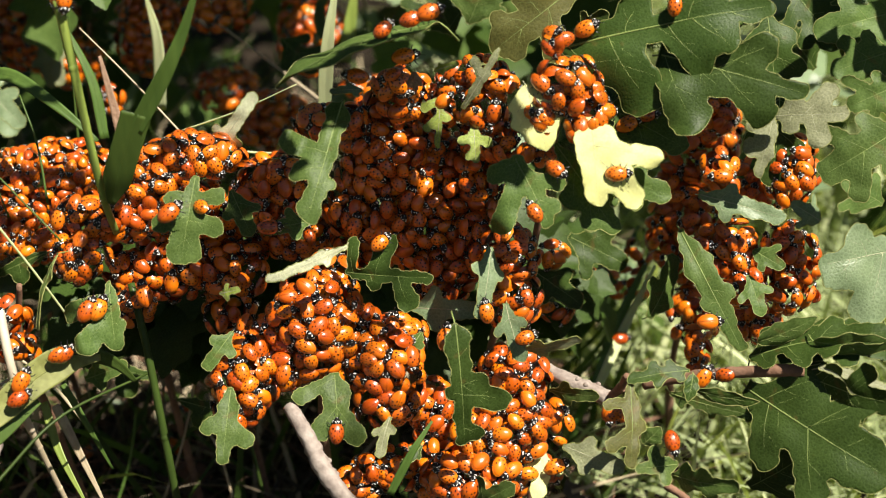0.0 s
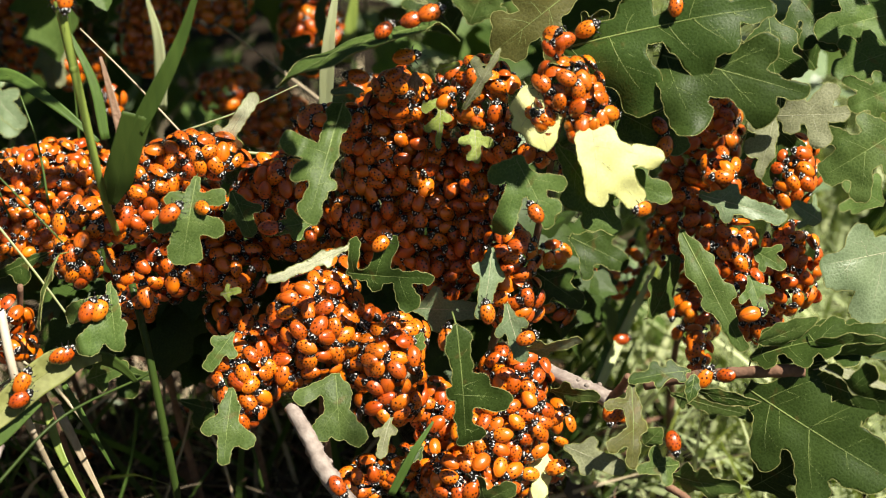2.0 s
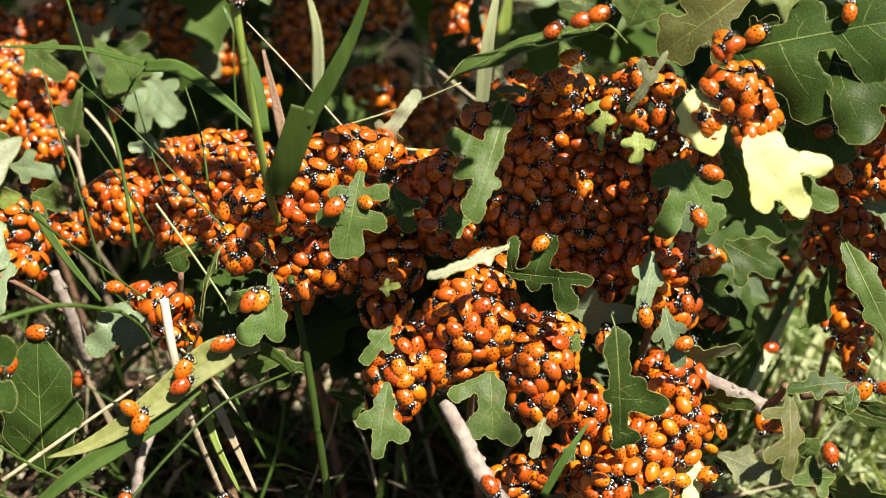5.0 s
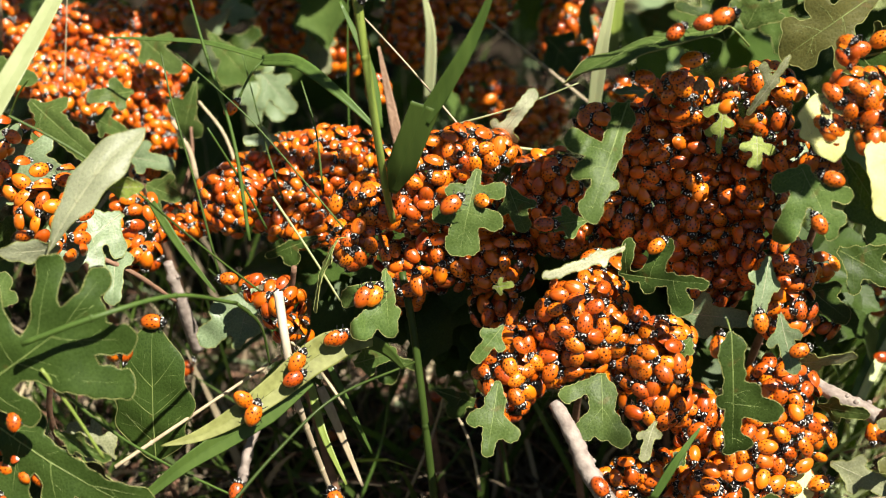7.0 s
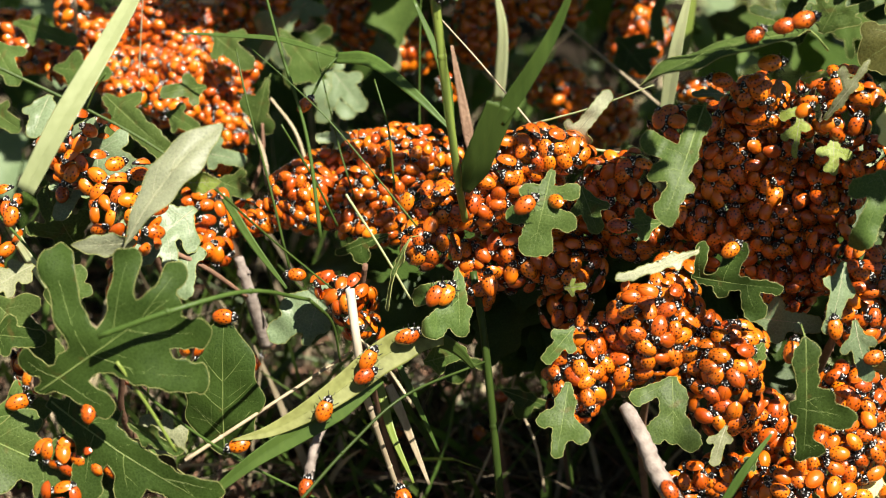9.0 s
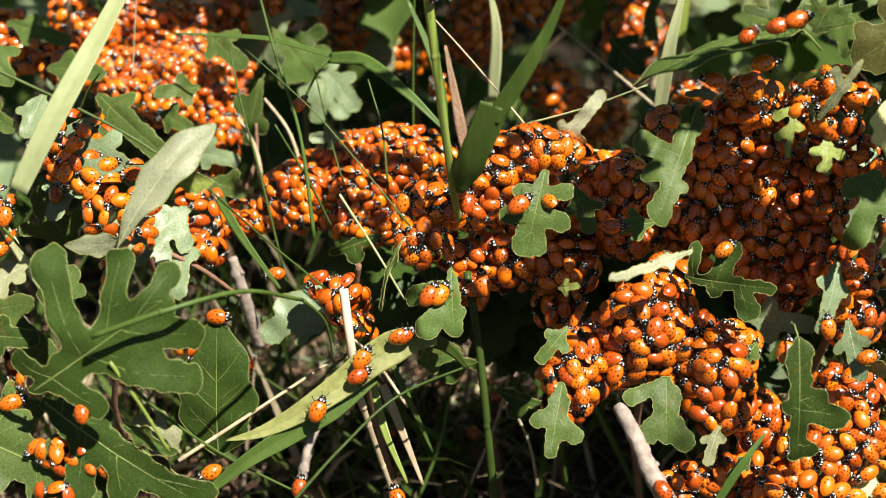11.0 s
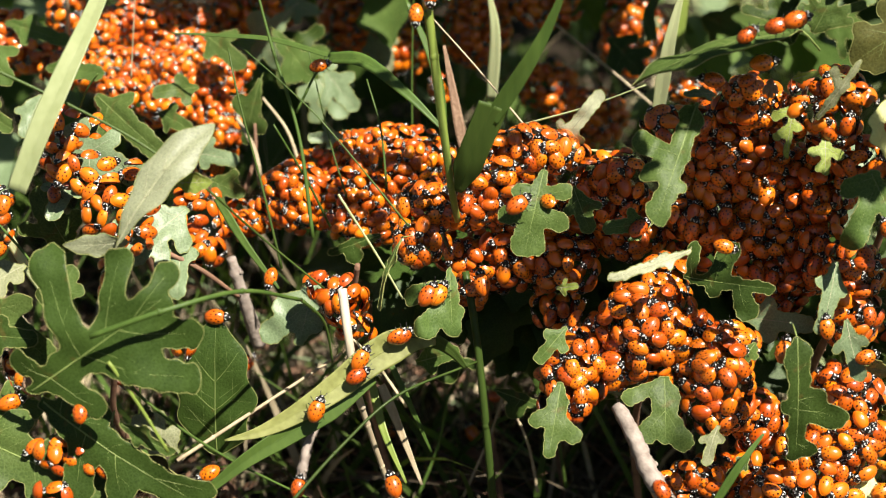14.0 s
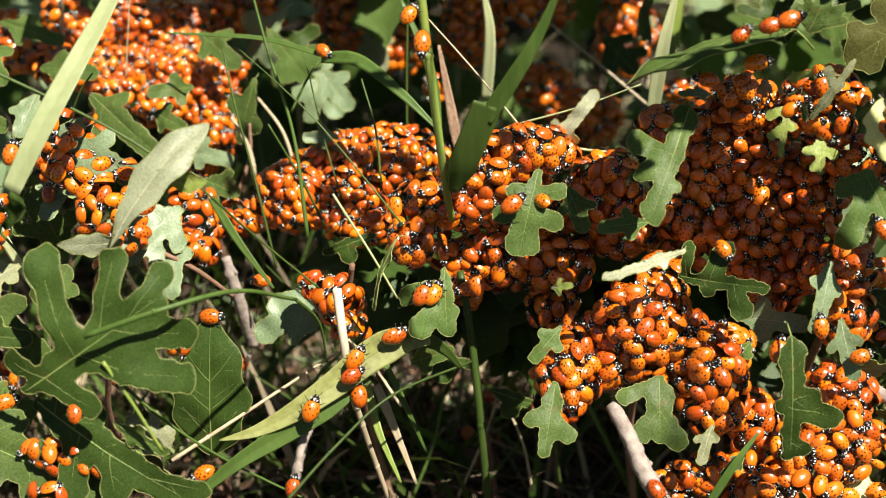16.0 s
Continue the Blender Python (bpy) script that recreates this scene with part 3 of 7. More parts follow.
def grass_blade(points, width, roll=0.0, mat=None, label="green grass blade", taper=0.75, crease=0.14, root=0.8):
    """A flat creased blade along a curved path."""
    path = smooth_path(points, 9)
    n = len(path) - 1
    rows = 17 if width > 0.005 else 5
    o = path[0].copy()
    verts, faces = [], []
    for i, p in enumerate(path):
        d = (path[min(i + 1, n)] - path[max(i - 1, 0)]).normalized()
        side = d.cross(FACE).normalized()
        nrm = side.cross(d)
        t = Matrix.Rotation(radians(roll), 3, d)
        side, nrm = t @ side, t @ nrm
        u = i / n
        w = width / 2 * (1 - taper * max(0, u - 0.15) ** 1.6 / 0.85 ** 1.6) * (root + (1 - root) * min(1, u * 4))
        for q in range(rows):
            k = -1 + 2 * q / (rows - 1)
            verts.append(p - o + side * (w * k) + nrm * (crease * w * abs(k) + 0.00012 + (0.028 * w if q % 2 else 0)))
        for q in range(rows):
            k = 1 - 2 * q / (rows - 1)
            verts.append(p - o + side * (w * k) + nrm * (crease * w * abs(k) - 0.00012))
    m = 2 * rows
    for i in range(n):
        for k in range(m):
            k2 = (k + 1) % m
            faces.append((i * m + k, i * m + k2, (i + 1) * m + k2, (i + 1) * m + k))
    faces += [tuple(range(m))[::-1], tuple(n * m + k for k in range(m))]
    ob = new("grass_shoot")
    ob.location = o
    part("blade", mesh_of("blade", verts, faces, [mat or GRASS]), ob)
    mid = [verts[i * m + rows // 2] for i in range(n + 1)]
    v, f = tube_data(mid, [max(0.00008, width * 0.018) * (1 - 0.6 * i / n) for i in range(n + 1)], 5)
    part("midvein", mesh_of("midvein", v, f, [mat or GRASS]), ob)
    return tagged(ob, label, "grass", "grass around the oak")


def grass_stem(points, r0, r1, mat=None, label="green grass stem", nodes=()):
    path = smooth_path(points, 8)
    n = len(path) - 1
    radii = [r0 + (r1 - r0) * i / n for i in range(n + 1)]
    o = path[0].copy()
    ob = new("grass_stalk")
    ob.location = o
    v, f = tube_data([p - o for p in path], radii, 8)
    part("stem", mesh_of("stem", v, f, [mat or GRASS]), ob)
    for u in nodes:
        i = int(u * n)
        c = path[i] - o
        v, f = blob(c.x, c.y, c.z, radii[i] * 1.16, radii[i] * 1.16, radii[i] * 1.5, 8, 5)
        part("joint", mesh_of("joint", v, f, [mat or GRASS]), ob)
    return tagged(ob, label, "grass", "grass around the oak")


def oak_bud(place, size):
    """A cluster of scaly winter buds."""
    root = new("oak_bud")
    root.location = place
    rng = random.Random(9)
    for k, (dx, dy, dz, r) in enumerate(((0, 0, 0, 1.0), (0.7, -0.2, -0.5, 0.7), (-0.6, -0.1, -0.6, 0.75), (0.1, -0.4, -1.2, 0.6))):
        for ring in range(4):
            for q in range(5):
                a = 2 * math.pi * (q + 0.5 * (ring % 2)) / 5
                rr = r * size * (0.55, 0.5, 0.36, 0.15)[ring]
                v, f = blob(dx * size + rr * math.cos(a), dy * size + rr * math.sin(a), dz * size + r * size * (-0.5, 0.0, 0.45, 0.8)[ring],
                            r * size * 0.36, r * size * 0.36, r * size * rng.uniform(0.42, 0.55), 7, 5)
                part("bud_scale", mesh_of("bud_scale", v, f, [BUD]), root)
    return tagged(root, "brown scaly oak bud cluster on a twig", "bud")


def oak_twig(points, r0, r1, mat=None, label="pale grey oak twig", knots=3, seed=5):
    """A woody twig with swollen knots."""
    rng = random.Random(seed)
    path = smooth_path(points, 12)
    n = len(path) - 1
    at_knot = [rng.uniform(0.1, 0.95) for _ in range(knots)]
    radii = []
    for i in range(n + 1):
        u = i / n
        r = r0 + (r1 - r0) * u
        r *= 1 + sum(0.16 * math.exp(-((u - k) / 0.035) ** 2) for k in at_knot)
        radii.append(r * rng.uniform(0.95, 1.06))
    o = path[0].copy()
    v, f = tube_data([p - o for p in path], radii, 14, 0.05, rng)
    root = new("oak_twig", mesh_of("oak_twig", v, f, [mat or BARK]))
    root.location = o
    for k in at_knot:
        i = min(n - 1, int(k * n))
        d = (path[i + 1] - path[i]).normalized()
        s = d.cross(Vector((rng.uniform(-1, 1), -1, rng.uniform(-1, 1)))).normalized()
        c = path[i] - o + s * radii[i] * 0.9
        v, f = blob(c.x, c.y, c.z, radii[i] * 0.32, radii[i] * 0.28, radii[i] * 0.36, 8, 5)
        part("bud_scar", mesh_of("bud_scar", v, f, [mat or BARK]), root)
    return tagged(root, label, "twig")


# ---- ground and what lies far back ----
def ground_height(x, y):
    return 0.012 * noise.noise((x * 9, y * 9, 0)) + 0.004 * noise.noise((x * 40, y * 40, 3))


def build_ground():
    xs = sorted(set([-150, -40, -12, -4, -2] + [round(-1.2 + 0.03 * i, 3) for i in range(81)] + [2, 4, 12, 40, 150]))
    ys = sorted(set([-150, -40, -12, -4, -2] + [round(-0.8 + 0.03 * i, 3) for i in range(81)] + [2.4, 4, 12, 40, 150]))
    verts = [(x, y, ground_height(x, y)) for y in ys for x in xs]
    n = len(xs)
    faces = [(j * n + i, j * n + i + 1, (j + 1) * n + i + 1, (j + 1) * n + i) for j in range(len(ys) - 1) for i in range(n - 1)]
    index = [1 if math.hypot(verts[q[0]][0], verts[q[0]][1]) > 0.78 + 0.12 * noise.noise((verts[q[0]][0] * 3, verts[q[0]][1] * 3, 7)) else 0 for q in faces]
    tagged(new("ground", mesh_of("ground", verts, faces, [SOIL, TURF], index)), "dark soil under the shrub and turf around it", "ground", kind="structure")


def strips(name, label, category, mats, n, box, length, width, lean, seed, z=None, ring=None, fray=0.0):
    """Many thin bent blades in one object."""
    rng = random.Random(seed)
    verts, faces, index = [], [], []
    for _ in range(n):
        x, y = rng.uniform(box[0], box[1]), rng.uniform(box[2], box[3])
        if fray:
            x, y = x + fray * abs(rng.gauss(0, 1)), y + (fray * rng.gauss(0, 1) if y > 0.25 else 0)
        if ring:
            far, way = ring[0] + (ring[1] - ring[0]) * rng.random() ** 1.5, rng.uniform(0, 2 * math.pi)
            x, y = far * math.cos(way), far * math.sin(way)
        L, w = rng.uniform(*length), rng.uniform(*width)
        a, s = rng.uniform(0, 2 * math.pi), rng.uniform(*lean)
        d = Vector((math.cos(a) * math.sin(s), math.sin(a) * math.sin(s), math.cos(s)))
        side = d.cross(Vector((rng.gauss(0, 1), rng.gauss(0, 1), rng.gauss(0, 1)))).normalized()
        p = Vector((x, y, ground_height(x, y) if z is None else rng.uniform(*z)))
        bend = Vector((math.cos(a), math.sin(a), -0.6)) * L * rng.uniform(0.0, 0.4)
        o, mi = len(verts), rng.randrange(len(mats))
        for i in range(5):
            t = i / 4
            c = p + d * (L * t) + bend * t * t
            for k in (-1, 1):
                verts.append(c + side * (k * w * (1 - 0.85 * t ** 2) / 2))
        for i in range(4):
            faces.append((o + 2 * i, o + 2 * i + 1, o + 2 * i + 3, o + 2 * i + 2))
            index.append(mi)
    return tagged(new(name, mesh_of(name, verts, faces, mats, index)), label, category, kind="stuff")


def foliage(name, label, mats, n, box, size, seed, keep=None):
    """Many lobed leaves in one object, each a bent lobed sheet."""
    rng = random.Random(seed)
    verts, faces, index = [], [], []
    made = 0
    while made < n:
        p = Vector((rng.uniform(box[0], box[1]), rng.uniform(box[2], box[3]), rng.uniform(box[4], box[5])))
        if keep and not keep(p):
            continue
        made += 1
        L = rng.uniform(*size)
        up = Vector((rng.gauss(0, 0.5), rng.gauss(-0.5, 0.5), 1)).normalized()
        m = stand(p, up, Vector((rng.gauss(0, 1), rng.gauss(0, 1), rng.gauss(-0.4, 0.5))))
        o, mi = len(verts), rng.randrange(len(mats))
        ns = 18
        for i in range(ns + 1):
            u = i / ns
            env = math.sin(math.pi * u ** 0.8) ** 0.6 if 0 < u < 1 else 0.02
            w = 0.30 * L * env * (0.55 + 0.45 * (0.5 - 0.5 * math.cos(2 * math.pi * u * 3.3)))
            for k in (-1, -0.5, 0, 0.5, 1):
                verts.append(m @ Vector((L * u + 0.3 * abs(k) * w, k * w, 0.15 * abs(k) * w + 0.12 * L * math.sin(math.pi * u))))
        for i in range(ns):
            for k in range(4):
                a = o + i * 5 + k
                faces.append((a, a + 5, a + 6, a + 1))
                index.append(mi)
    return tagged(new(name, mesh_of(name, verts, faces, mats, index)), label, "foliage", kind="stuff")


build_ground()
# Mostly dark materials, so that the ground reads as shaded.
strips("dead_grass", "tangle of dead grass and straw, mostly coloured dark for shade", "dead grass", [SHADE_LITTER, SHADE_LITTER, BARK_BROWN, BARK_BROWN, SHADE_LITTER, STRAW, SHADE_LITTER, GRASS], 6200, (-0.34, 0.12, -0.14, 0.45), (0.02, 0.10), (0.0008, 0.0030), (0.7, 1.55), 21)
strips("standing_grass", "green grass growing up between the oak leaves", "grass", [GRASS_SHADE, GRASS, GRASS_SHADE, STRAW], 720, (-0.35, 0.14, -0.01, 0.3), (0.06, 0.16), (0.0015, 0.004), (0.1, 0.6), 22)
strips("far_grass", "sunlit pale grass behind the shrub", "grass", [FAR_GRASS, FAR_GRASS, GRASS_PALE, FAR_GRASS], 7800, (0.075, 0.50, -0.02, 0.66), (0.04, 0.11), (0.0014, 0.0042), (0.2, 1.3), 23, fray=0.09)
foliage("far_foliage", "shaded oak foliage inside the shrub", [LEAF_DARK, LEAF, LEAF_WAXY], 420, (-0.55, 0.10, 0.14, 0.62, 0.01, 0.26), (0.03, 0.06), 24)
foliage("side_foliage", "oak foliage at the sunny side of the shrub", [LEAF, LEAF_DARK, LEAF_WAXY], 170, (0.08, 0.42, 0.10, 0.45, 0.02, 0.22), (0.03, 0.06), 25)
# Canopy kept out of view, added to shade what lies far back.
foliage("overhead_foliage", "unseen oak foliage added overhead to shade the background", [LEAF_DARK, LEAF], 430, (-0.20, 0.09, 0.03, 0.42, 0.20, 0.40), (0.035, 0.06), 26,
        lambda p: p.z > 0.40 - 0.317 * (p.y + 0.5))
foliage("dead_leaves", "dead brown leaves on the ground", [SHADE_LITTER, BARK_BROWN, SHADE_LITTER], 170, (-0.34, 0.12, -0.14, 0.45, 0.004, 0.018), (0.012, 0.026), 27)
# Mostly hidden leaves, added to shade the ground and darken the gaps.
foliage("inner_foliage", "oak foliage added behind the crowds to shade the ground", [LEAF_DARK], 240, (-0.16, 0.10, 0.0, 0.16, 0.02, 0.18), (0.025, 0.045), 28,
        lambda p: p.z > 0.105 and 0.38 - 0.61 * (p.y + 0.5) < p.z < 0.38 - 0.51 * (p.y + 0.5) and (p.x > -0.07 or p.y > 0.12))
# Unseen leaves above the view, added to darken the right background.
foliage("high_foliage", "unseen oak foliage added to shade the far sunny side", [LEAF_DARK, LEAF], 180, (0.15, 0.34, 0.10, 0.34, 0.20, 0.34), (0.035, 0.06), 29,
        lambda p: p.z > 0.405 - 0.317 * (p.y + 0.5))
strips("meadow_grass", "sunlit meadow grass around the shrub", "grass", [GRASS, GRASS_PALE, GRASS_MID], 6400, (-1, 1, -1, 1), (0.05, 0.16), (0.003, 0.009), (0.1, 1.1), 31, ring=(0.78, 2.8))
strips("meadow_edge", "dry and green meadow grass around the shrub", "grass", [GRASS, GRASS_MID, STRAW], 7600, (-1, 1, -1, 1), (0.06, 0.18), (0.004, 0.011), (0.1, 1.1), 32, ring=(1.4, 6.5))
# Six leaves out of view, put in the sun's path as shade.
foliage("roof_foliage", "unseen oak foliage added to shade leaves at upper right", [LEAF_DARK, LEAF], 6, (0.195, 0.250, -0.065, -0.015, 0.255, 0.32), (0.03, 0.05), 34)


# ---- the crowds of ladybirds ----
c1_mound = Mound()
c1_mound.lump(-0.0099, -0.0768, 0.1245, 0.0098, 0.0133, 0.0071)
c1_mound.lump(-0.0128, -0.0816, 0.1169, 0.0053, 0.0089, 0.0053)
c1_mound.lump(-0.0027, -0.0672, 0.1303, 0.0111, 0.0090, 0.0081)
c1_mound.lump(0.0136, -0.0690, 0.1386, 0.0142, 0.0151, 0.0097)
c1_mound.lump(0.0185, -0.0563, 0.1456, 0.0081, 0.0099, 0.0072)
c1_mound.lump(0.0272, -0.0726, 0.1256, 0.0080, 0.0080, 0.0071)
c1_mound.lump(0.0359, -0.0777, 0.1282, 0.0097, 0.0106, 0.0079)
c1_mound.lump(0.0354, -0.0809, 0.1168, 0.0110, 0.0080, 0.0071)
c1_mound.lump(0.0077, -0.0709, 0.1258, 0.0089, 0.0063, 0.0072)
c1_mound.lump(0.0240, -0.0692, 0.1320, 0.0107, 0.0107, 0.0080)
c1_mound.lump(0.0024, -0.0732, 0.1253, 0.0098, 0.0080, 0.0071)
c1_mound.lump(0.0390, -0.0707, 0.1321, 0.0080, 0.0080, 0.0071)
c1_ladybirds = singles(c1_mound, 101)
c2_mound = Mound()
c2_mound.lump(0.0756, -0.0612, 0.1554, 0.0080, 0.0098, 0.0071)
c2_mound.lump(0.0750, -0.0671, 0.1445, 0.0085, 0.0098, 0.0071)
c2_ladybirds = singles(c2_mound, 111)
c2b_mound = Mound()
c2b_mound.lump(0.0745, -0.0740, 0.1186, 0.0112, 0.0099, 0.0081)
c2b_mound.lump(0.0691, -0.0828, 0.1044, 0.0135, 0.0126, 0.0090)
c2b_mound.lump(0.0631, -0.0891, 0.0919, 0.0172, 0.0108, 0.0099)
c2b_mound.lump(0.0789, -0.0834, 0.1085, 0.0057, 0.0126, 0.0054)
c2b_mound.lump(0.0349, -0.0819, 0.0910, 0.0100, 0.0064, 0.0064)
c2b_mound.lump(0.0256, -0.0860, 0.0878, 0.0073, 0.0054, 0.0054)
c2b_mound.lump(0.0504, -0.0699, 0.1037, 0.0083, 0.0110, 0.0073)
c2b_mound.lump(0.0476, -0.0805, 0.0892, 0.0073, 0.0092, 0.0073)
crowd(c2b_mound, 121, "packed crowd of orange ladybirds on oak twigs", True)
c3_mound = Mound()
c3_mound.lump(0.0474, -0.0331, 0.1654, 0.0268, 0.0221, 0.0111)
c3_mound.lump(0.0395, -0.0323, 0.1833, 0.0155, 0.0137, 0.0100)
c3_mound.lump(0.0441, -0.0348, 0.1987, 0.0108, 0.0081, 0.0072)
c3_mound.lump(0.0567, -0.0417, 0.1465, 0.0148, 0.0120, 0.0092)
c3_mound.lump(0.0295, -0.0382, 0.1604, 0.0110, 0.0092, 0.0083)
c3_mound.lump(0.0684, -0.0360, 0.1738, 0.0091, 0.0165, 0.0091)
c3_mound.lump(0.0672, -0.0477, 0.1551, 0.0073, 0.0109, 0.0073)
c3_mound.lump(0.0384, -0.0387, 0.1500, 0.0166, 0.0074, 0.0074)
c3_mound.lump(0.0543, -0.0479, 0.1374, 0.0092, 0.0055, 0.0055)
crowd(c3_mound, 131, "crowd of dark orange ladybirds in deep shade", True, layers=4)
c3b_mound = Mound()
c3b_mound.lump(0.0683, -0.0439, 0.1984, 0.0074, 0.0080, 0.0062)
c3b_mound.lump(0.0660, -0.0403, 0.2065, 0.0106, 0.0053, 0.0053)
c3b_mound.lump(0.0412, -0.0414, 0.2059, 0.0070, 0.0044, 0.0044)
c3b_mound.lump(0.0744, -0.0455, 0.1874, 0.0071, 0.0071, 0.0062)
c3b_mound.lump(0.0841, -0.0535, 0.1865, 0.0062, 0.0035, 0.0035)
c3b_mound.lump(0.0569, -0.0424, 0.1983, 0.0044, 0.0062, 0.0044)
c3b_mound.lump(0.0268, -0.0442, 0.1954, 0.0044, 0.0044, 0.0035)
c3b_mound.lump(0.0180, -0.0413, 0.1946, 0.0071, 0.0050, 0.0044)
c3b_mound.lump(0.0723, -0.0466, 0.2068, 0.0070, 0.0035, 0.0035)
crowd(c3b_mound, 141, "packed crowd of orange ladybirds on oak twigs", True)
c4_mound = Mound()
c4_mound.lump(0.0911, -0.0658, 0.2123, 0.0098, 0.0081, 0.0061)
c4_mound.lump(0.0967, -0.0694, 0.2064, 0.0059, 0.0076, 0.0047)
c4_mound.lump(0.0835, -0.0671, 0.2051, 0.0042, 0.0042, 0.0034)
c4_mound.lump(0.0881, -0.0614, 0.2250, 0.0030, 0.0037, 0.0025)
c4_mound.lump(0.0948, -0.0712, 0.2023, 0.0051, 0.0047, 0.0037)
c4_mound.lump(0.0826, -0.0679, 0.2027, 0.0037, 0.0030, 0.0030)
c4_ladybirds = singles(c4_mound, 151)
c5_mound = Mound()
c5_mound.lump(-0.0257, -0.0323, 0.1792, 0.0174, 0.0077, 0.0082)
c5_mound.lump(-0.0390, -0.0394, 0.1740, 0.0118, 0.0073, 0.0073)
c5_mound.lump(-0.0556, -0.0468, 0.1674, 0.0109, 0.0069, 0.0073)
c5_mound.lump(-0.0591, -0.0552, 0.1579, 0.0081, 0.0081, 0.0063)
c5_ladybirds = singles(c5_mound, 161)
c5b_mound = Mound()
c5b_mound.lump(-0.0456, -0.0424, 0.1658, 0.0128, 0.0082, 0.0073)
c5b_mound.lump(-0.0338, -0.0349, 0.1433, 0.0207, 0.0103, 0.0094)
c5b_mound.lump(-0.0134, -0.0402, 0.1429, 0.0121, 0.0093, 0.0074)
c5b_mound.lump(-0.0134, -0.0279, 0.1493, 0.0132, 0.0113, 0.0094)
c5b_mound.lump(0.0007, -0.0332, 0.1675, 0.0120, 0.0110, 0.0083)
c5b_mound.lump(-0.0270, -0.0325, 0.1623, 0.0167, 0.0093, 0.0093)
c5b_mound.lump(0.0091, -0.0302, 0.1535, 0.0131, 0.0112, 0.0075)
c5b_mound.lump(-0.0141, -0.0445, 0.1296, 0.0075, 0.0075, 0.0056)
c5b_mound.lump(0.0048, -0.0358, 0.1764, 0.0064, 0.0045, 0.0045)
c5b_mound.lump(-0.0443, -0.0484, 0.1364, 0.0065, 0.0056, 0.0046)
crowd(c5b_mound, 163, "packed crowd of orange ladybirds on oak twigs", True, layers=3)
c6_mound = Mound()
c6_mound.lump(-0.0744, 0.0086, 0.1583, 0.0242, 0.0117, 0.0121)
c6_mound.lump(-0.0851, -0.0028, 0.1511, 0.0160, 0.0110, 0.0100)
c6_mound.lump(-0.0812, -0.0111, 0.1421, 0.0139, 0.0069, 0.0079)
c6_mound.lump(-0.1065, -0.0060, 0.1502, 0.0129, 0.0123, 0.0099)
c6_mound.lump(-0.0962, 0.0067, 0.1546, 0.0120, 0.0090, 0.0090)
c6_mound.lump(-0.0756, 0.0029, 0.1590, 0.0178, 0.0099, 0.0099)
c6_mound.lump(-0.0862, -0.0112, 0.1435, 0.0137, 0.0059, 0.0078)
c6_mound.lump(-0.1245, -0.0087, 0.1411, 0.0100, 0.0056, 0.0060)
crowd(c6_mound, 171, "bank of orange ladybirds among grass stems", False, spacing=0.0031, size=0.80)
c7_mound = Mound()
c7_mound.lump(0.1515, 0.0068, 0.1624, 0.0132, 0.0153, 0.0102)
c7_mound.lump(0.1454, -0.0007, 0.1352, 0.0127, 0.0215, 0.0102)
c7_mound.lump(0.1466, -0.0403, 0.1693, 0.0060, 0.0084, 0.0056)
c7_mound.lump(0.1481, -0.0489, 0.1457, 0.0103, 0.0103, 0.0075)
c7_mound.lump(0.1515, -0.0563, 0.1379, 0.0075, 0.0066, 0.0056)
c7_mound.lump(0.1699, -0.0474, 0.1397, 0.0092, 0.0153, 0.0077)
c7_mound.lump(0.1713, -0.0358, 0.1693, 0.0086, 0.0115, 0.0076)
c7_mound.lump(0.1531, -0.0070, 0.1786, 0.0079, 0.0079, 0.0059)
c7_mound.lump(0.1650, -0.0210, 0.1568, 0.0098, 0.0098, 0.0079)
c7_mound.lump(0.1464, -0.0185, 0.1057, 0.0082, 0.0102, 0.0071)
c7_mound.lump(0.1391, -0.0542, 0.1129, 0.0038, 0.0077, 0.0034)
c7_mound.lump(0.1623, -0.0368, 0.1150, 0.0099, 0.0079, 0.0059)
c7_mound.lump(0.1627, -0.0494, 0.1176, 0.0039, 0.0039, 0.0029)
crowd(c7_mound, 181, "column of orange ladybirds on shaded oak twig", False)
c9_mound = Mound()
c9_mound.lump(-0.1838, 0.0745, 0.1636, 0.0228, 0.0096, 0.0114)
c9_mound.lump(-0.1515, 0.0677, 0.1528, 0.0139, 0.0146, 0.0112)
c9_mound.lump(-0.1688, 0.0895, 0.1680, 0.0185, 0.0092, 0.0115)
c9_mound.lump(-0.1638, 0.0460, 0.1610, 0.0098, 0.0076, 0.0076)
c9_mound.lump(-0.1812, 0.0474, 0.1646, 0.0098, 0.0066, 0.0077)
c9_mound.lump(-0.2021, 0.0550, 0.1727, 0.0111, 0.0067, 0.0078)
c9_mound.lump(-0.1464, 0.0788, 0.1629, 0.0090, 0.0068, 0.0068)
c9_mound.lump(-0.1705, 0.1002, 0.1763, 0.0140, 0.0093, 0.0093)
c9_mound.lump(-0.1447, 0.0550, 0.1498, 0.0099, 0.0110, 0.0077)
c9_mound.lump(-0.1836, 0.0924, 0.1774, 0.0174, 0.0093, 0.0093)
c9_mound.lump(-0.2004, 0.0821, 0.1770, 0.0104, 0.0081, 0.0081)
c9_mound.lump(-0.1592, 0.0653, 0.1630, 0.0178, 0.0134, 0.0089)
crowd(c9_mound, 191, "packed crowd of orange ladybirds on oak twigs", False, spacing=0.0031, size=0.80)
c9b_mound = Mound()
c9b_mound.lump(-0.1714, -0.0477, 0.1899, 0.0063, 0.0074, 0.0041)
c9b_mound.lump(-0.1484, -0.0597, 0.1696, 0.0072, 0.0054, 0.0033)
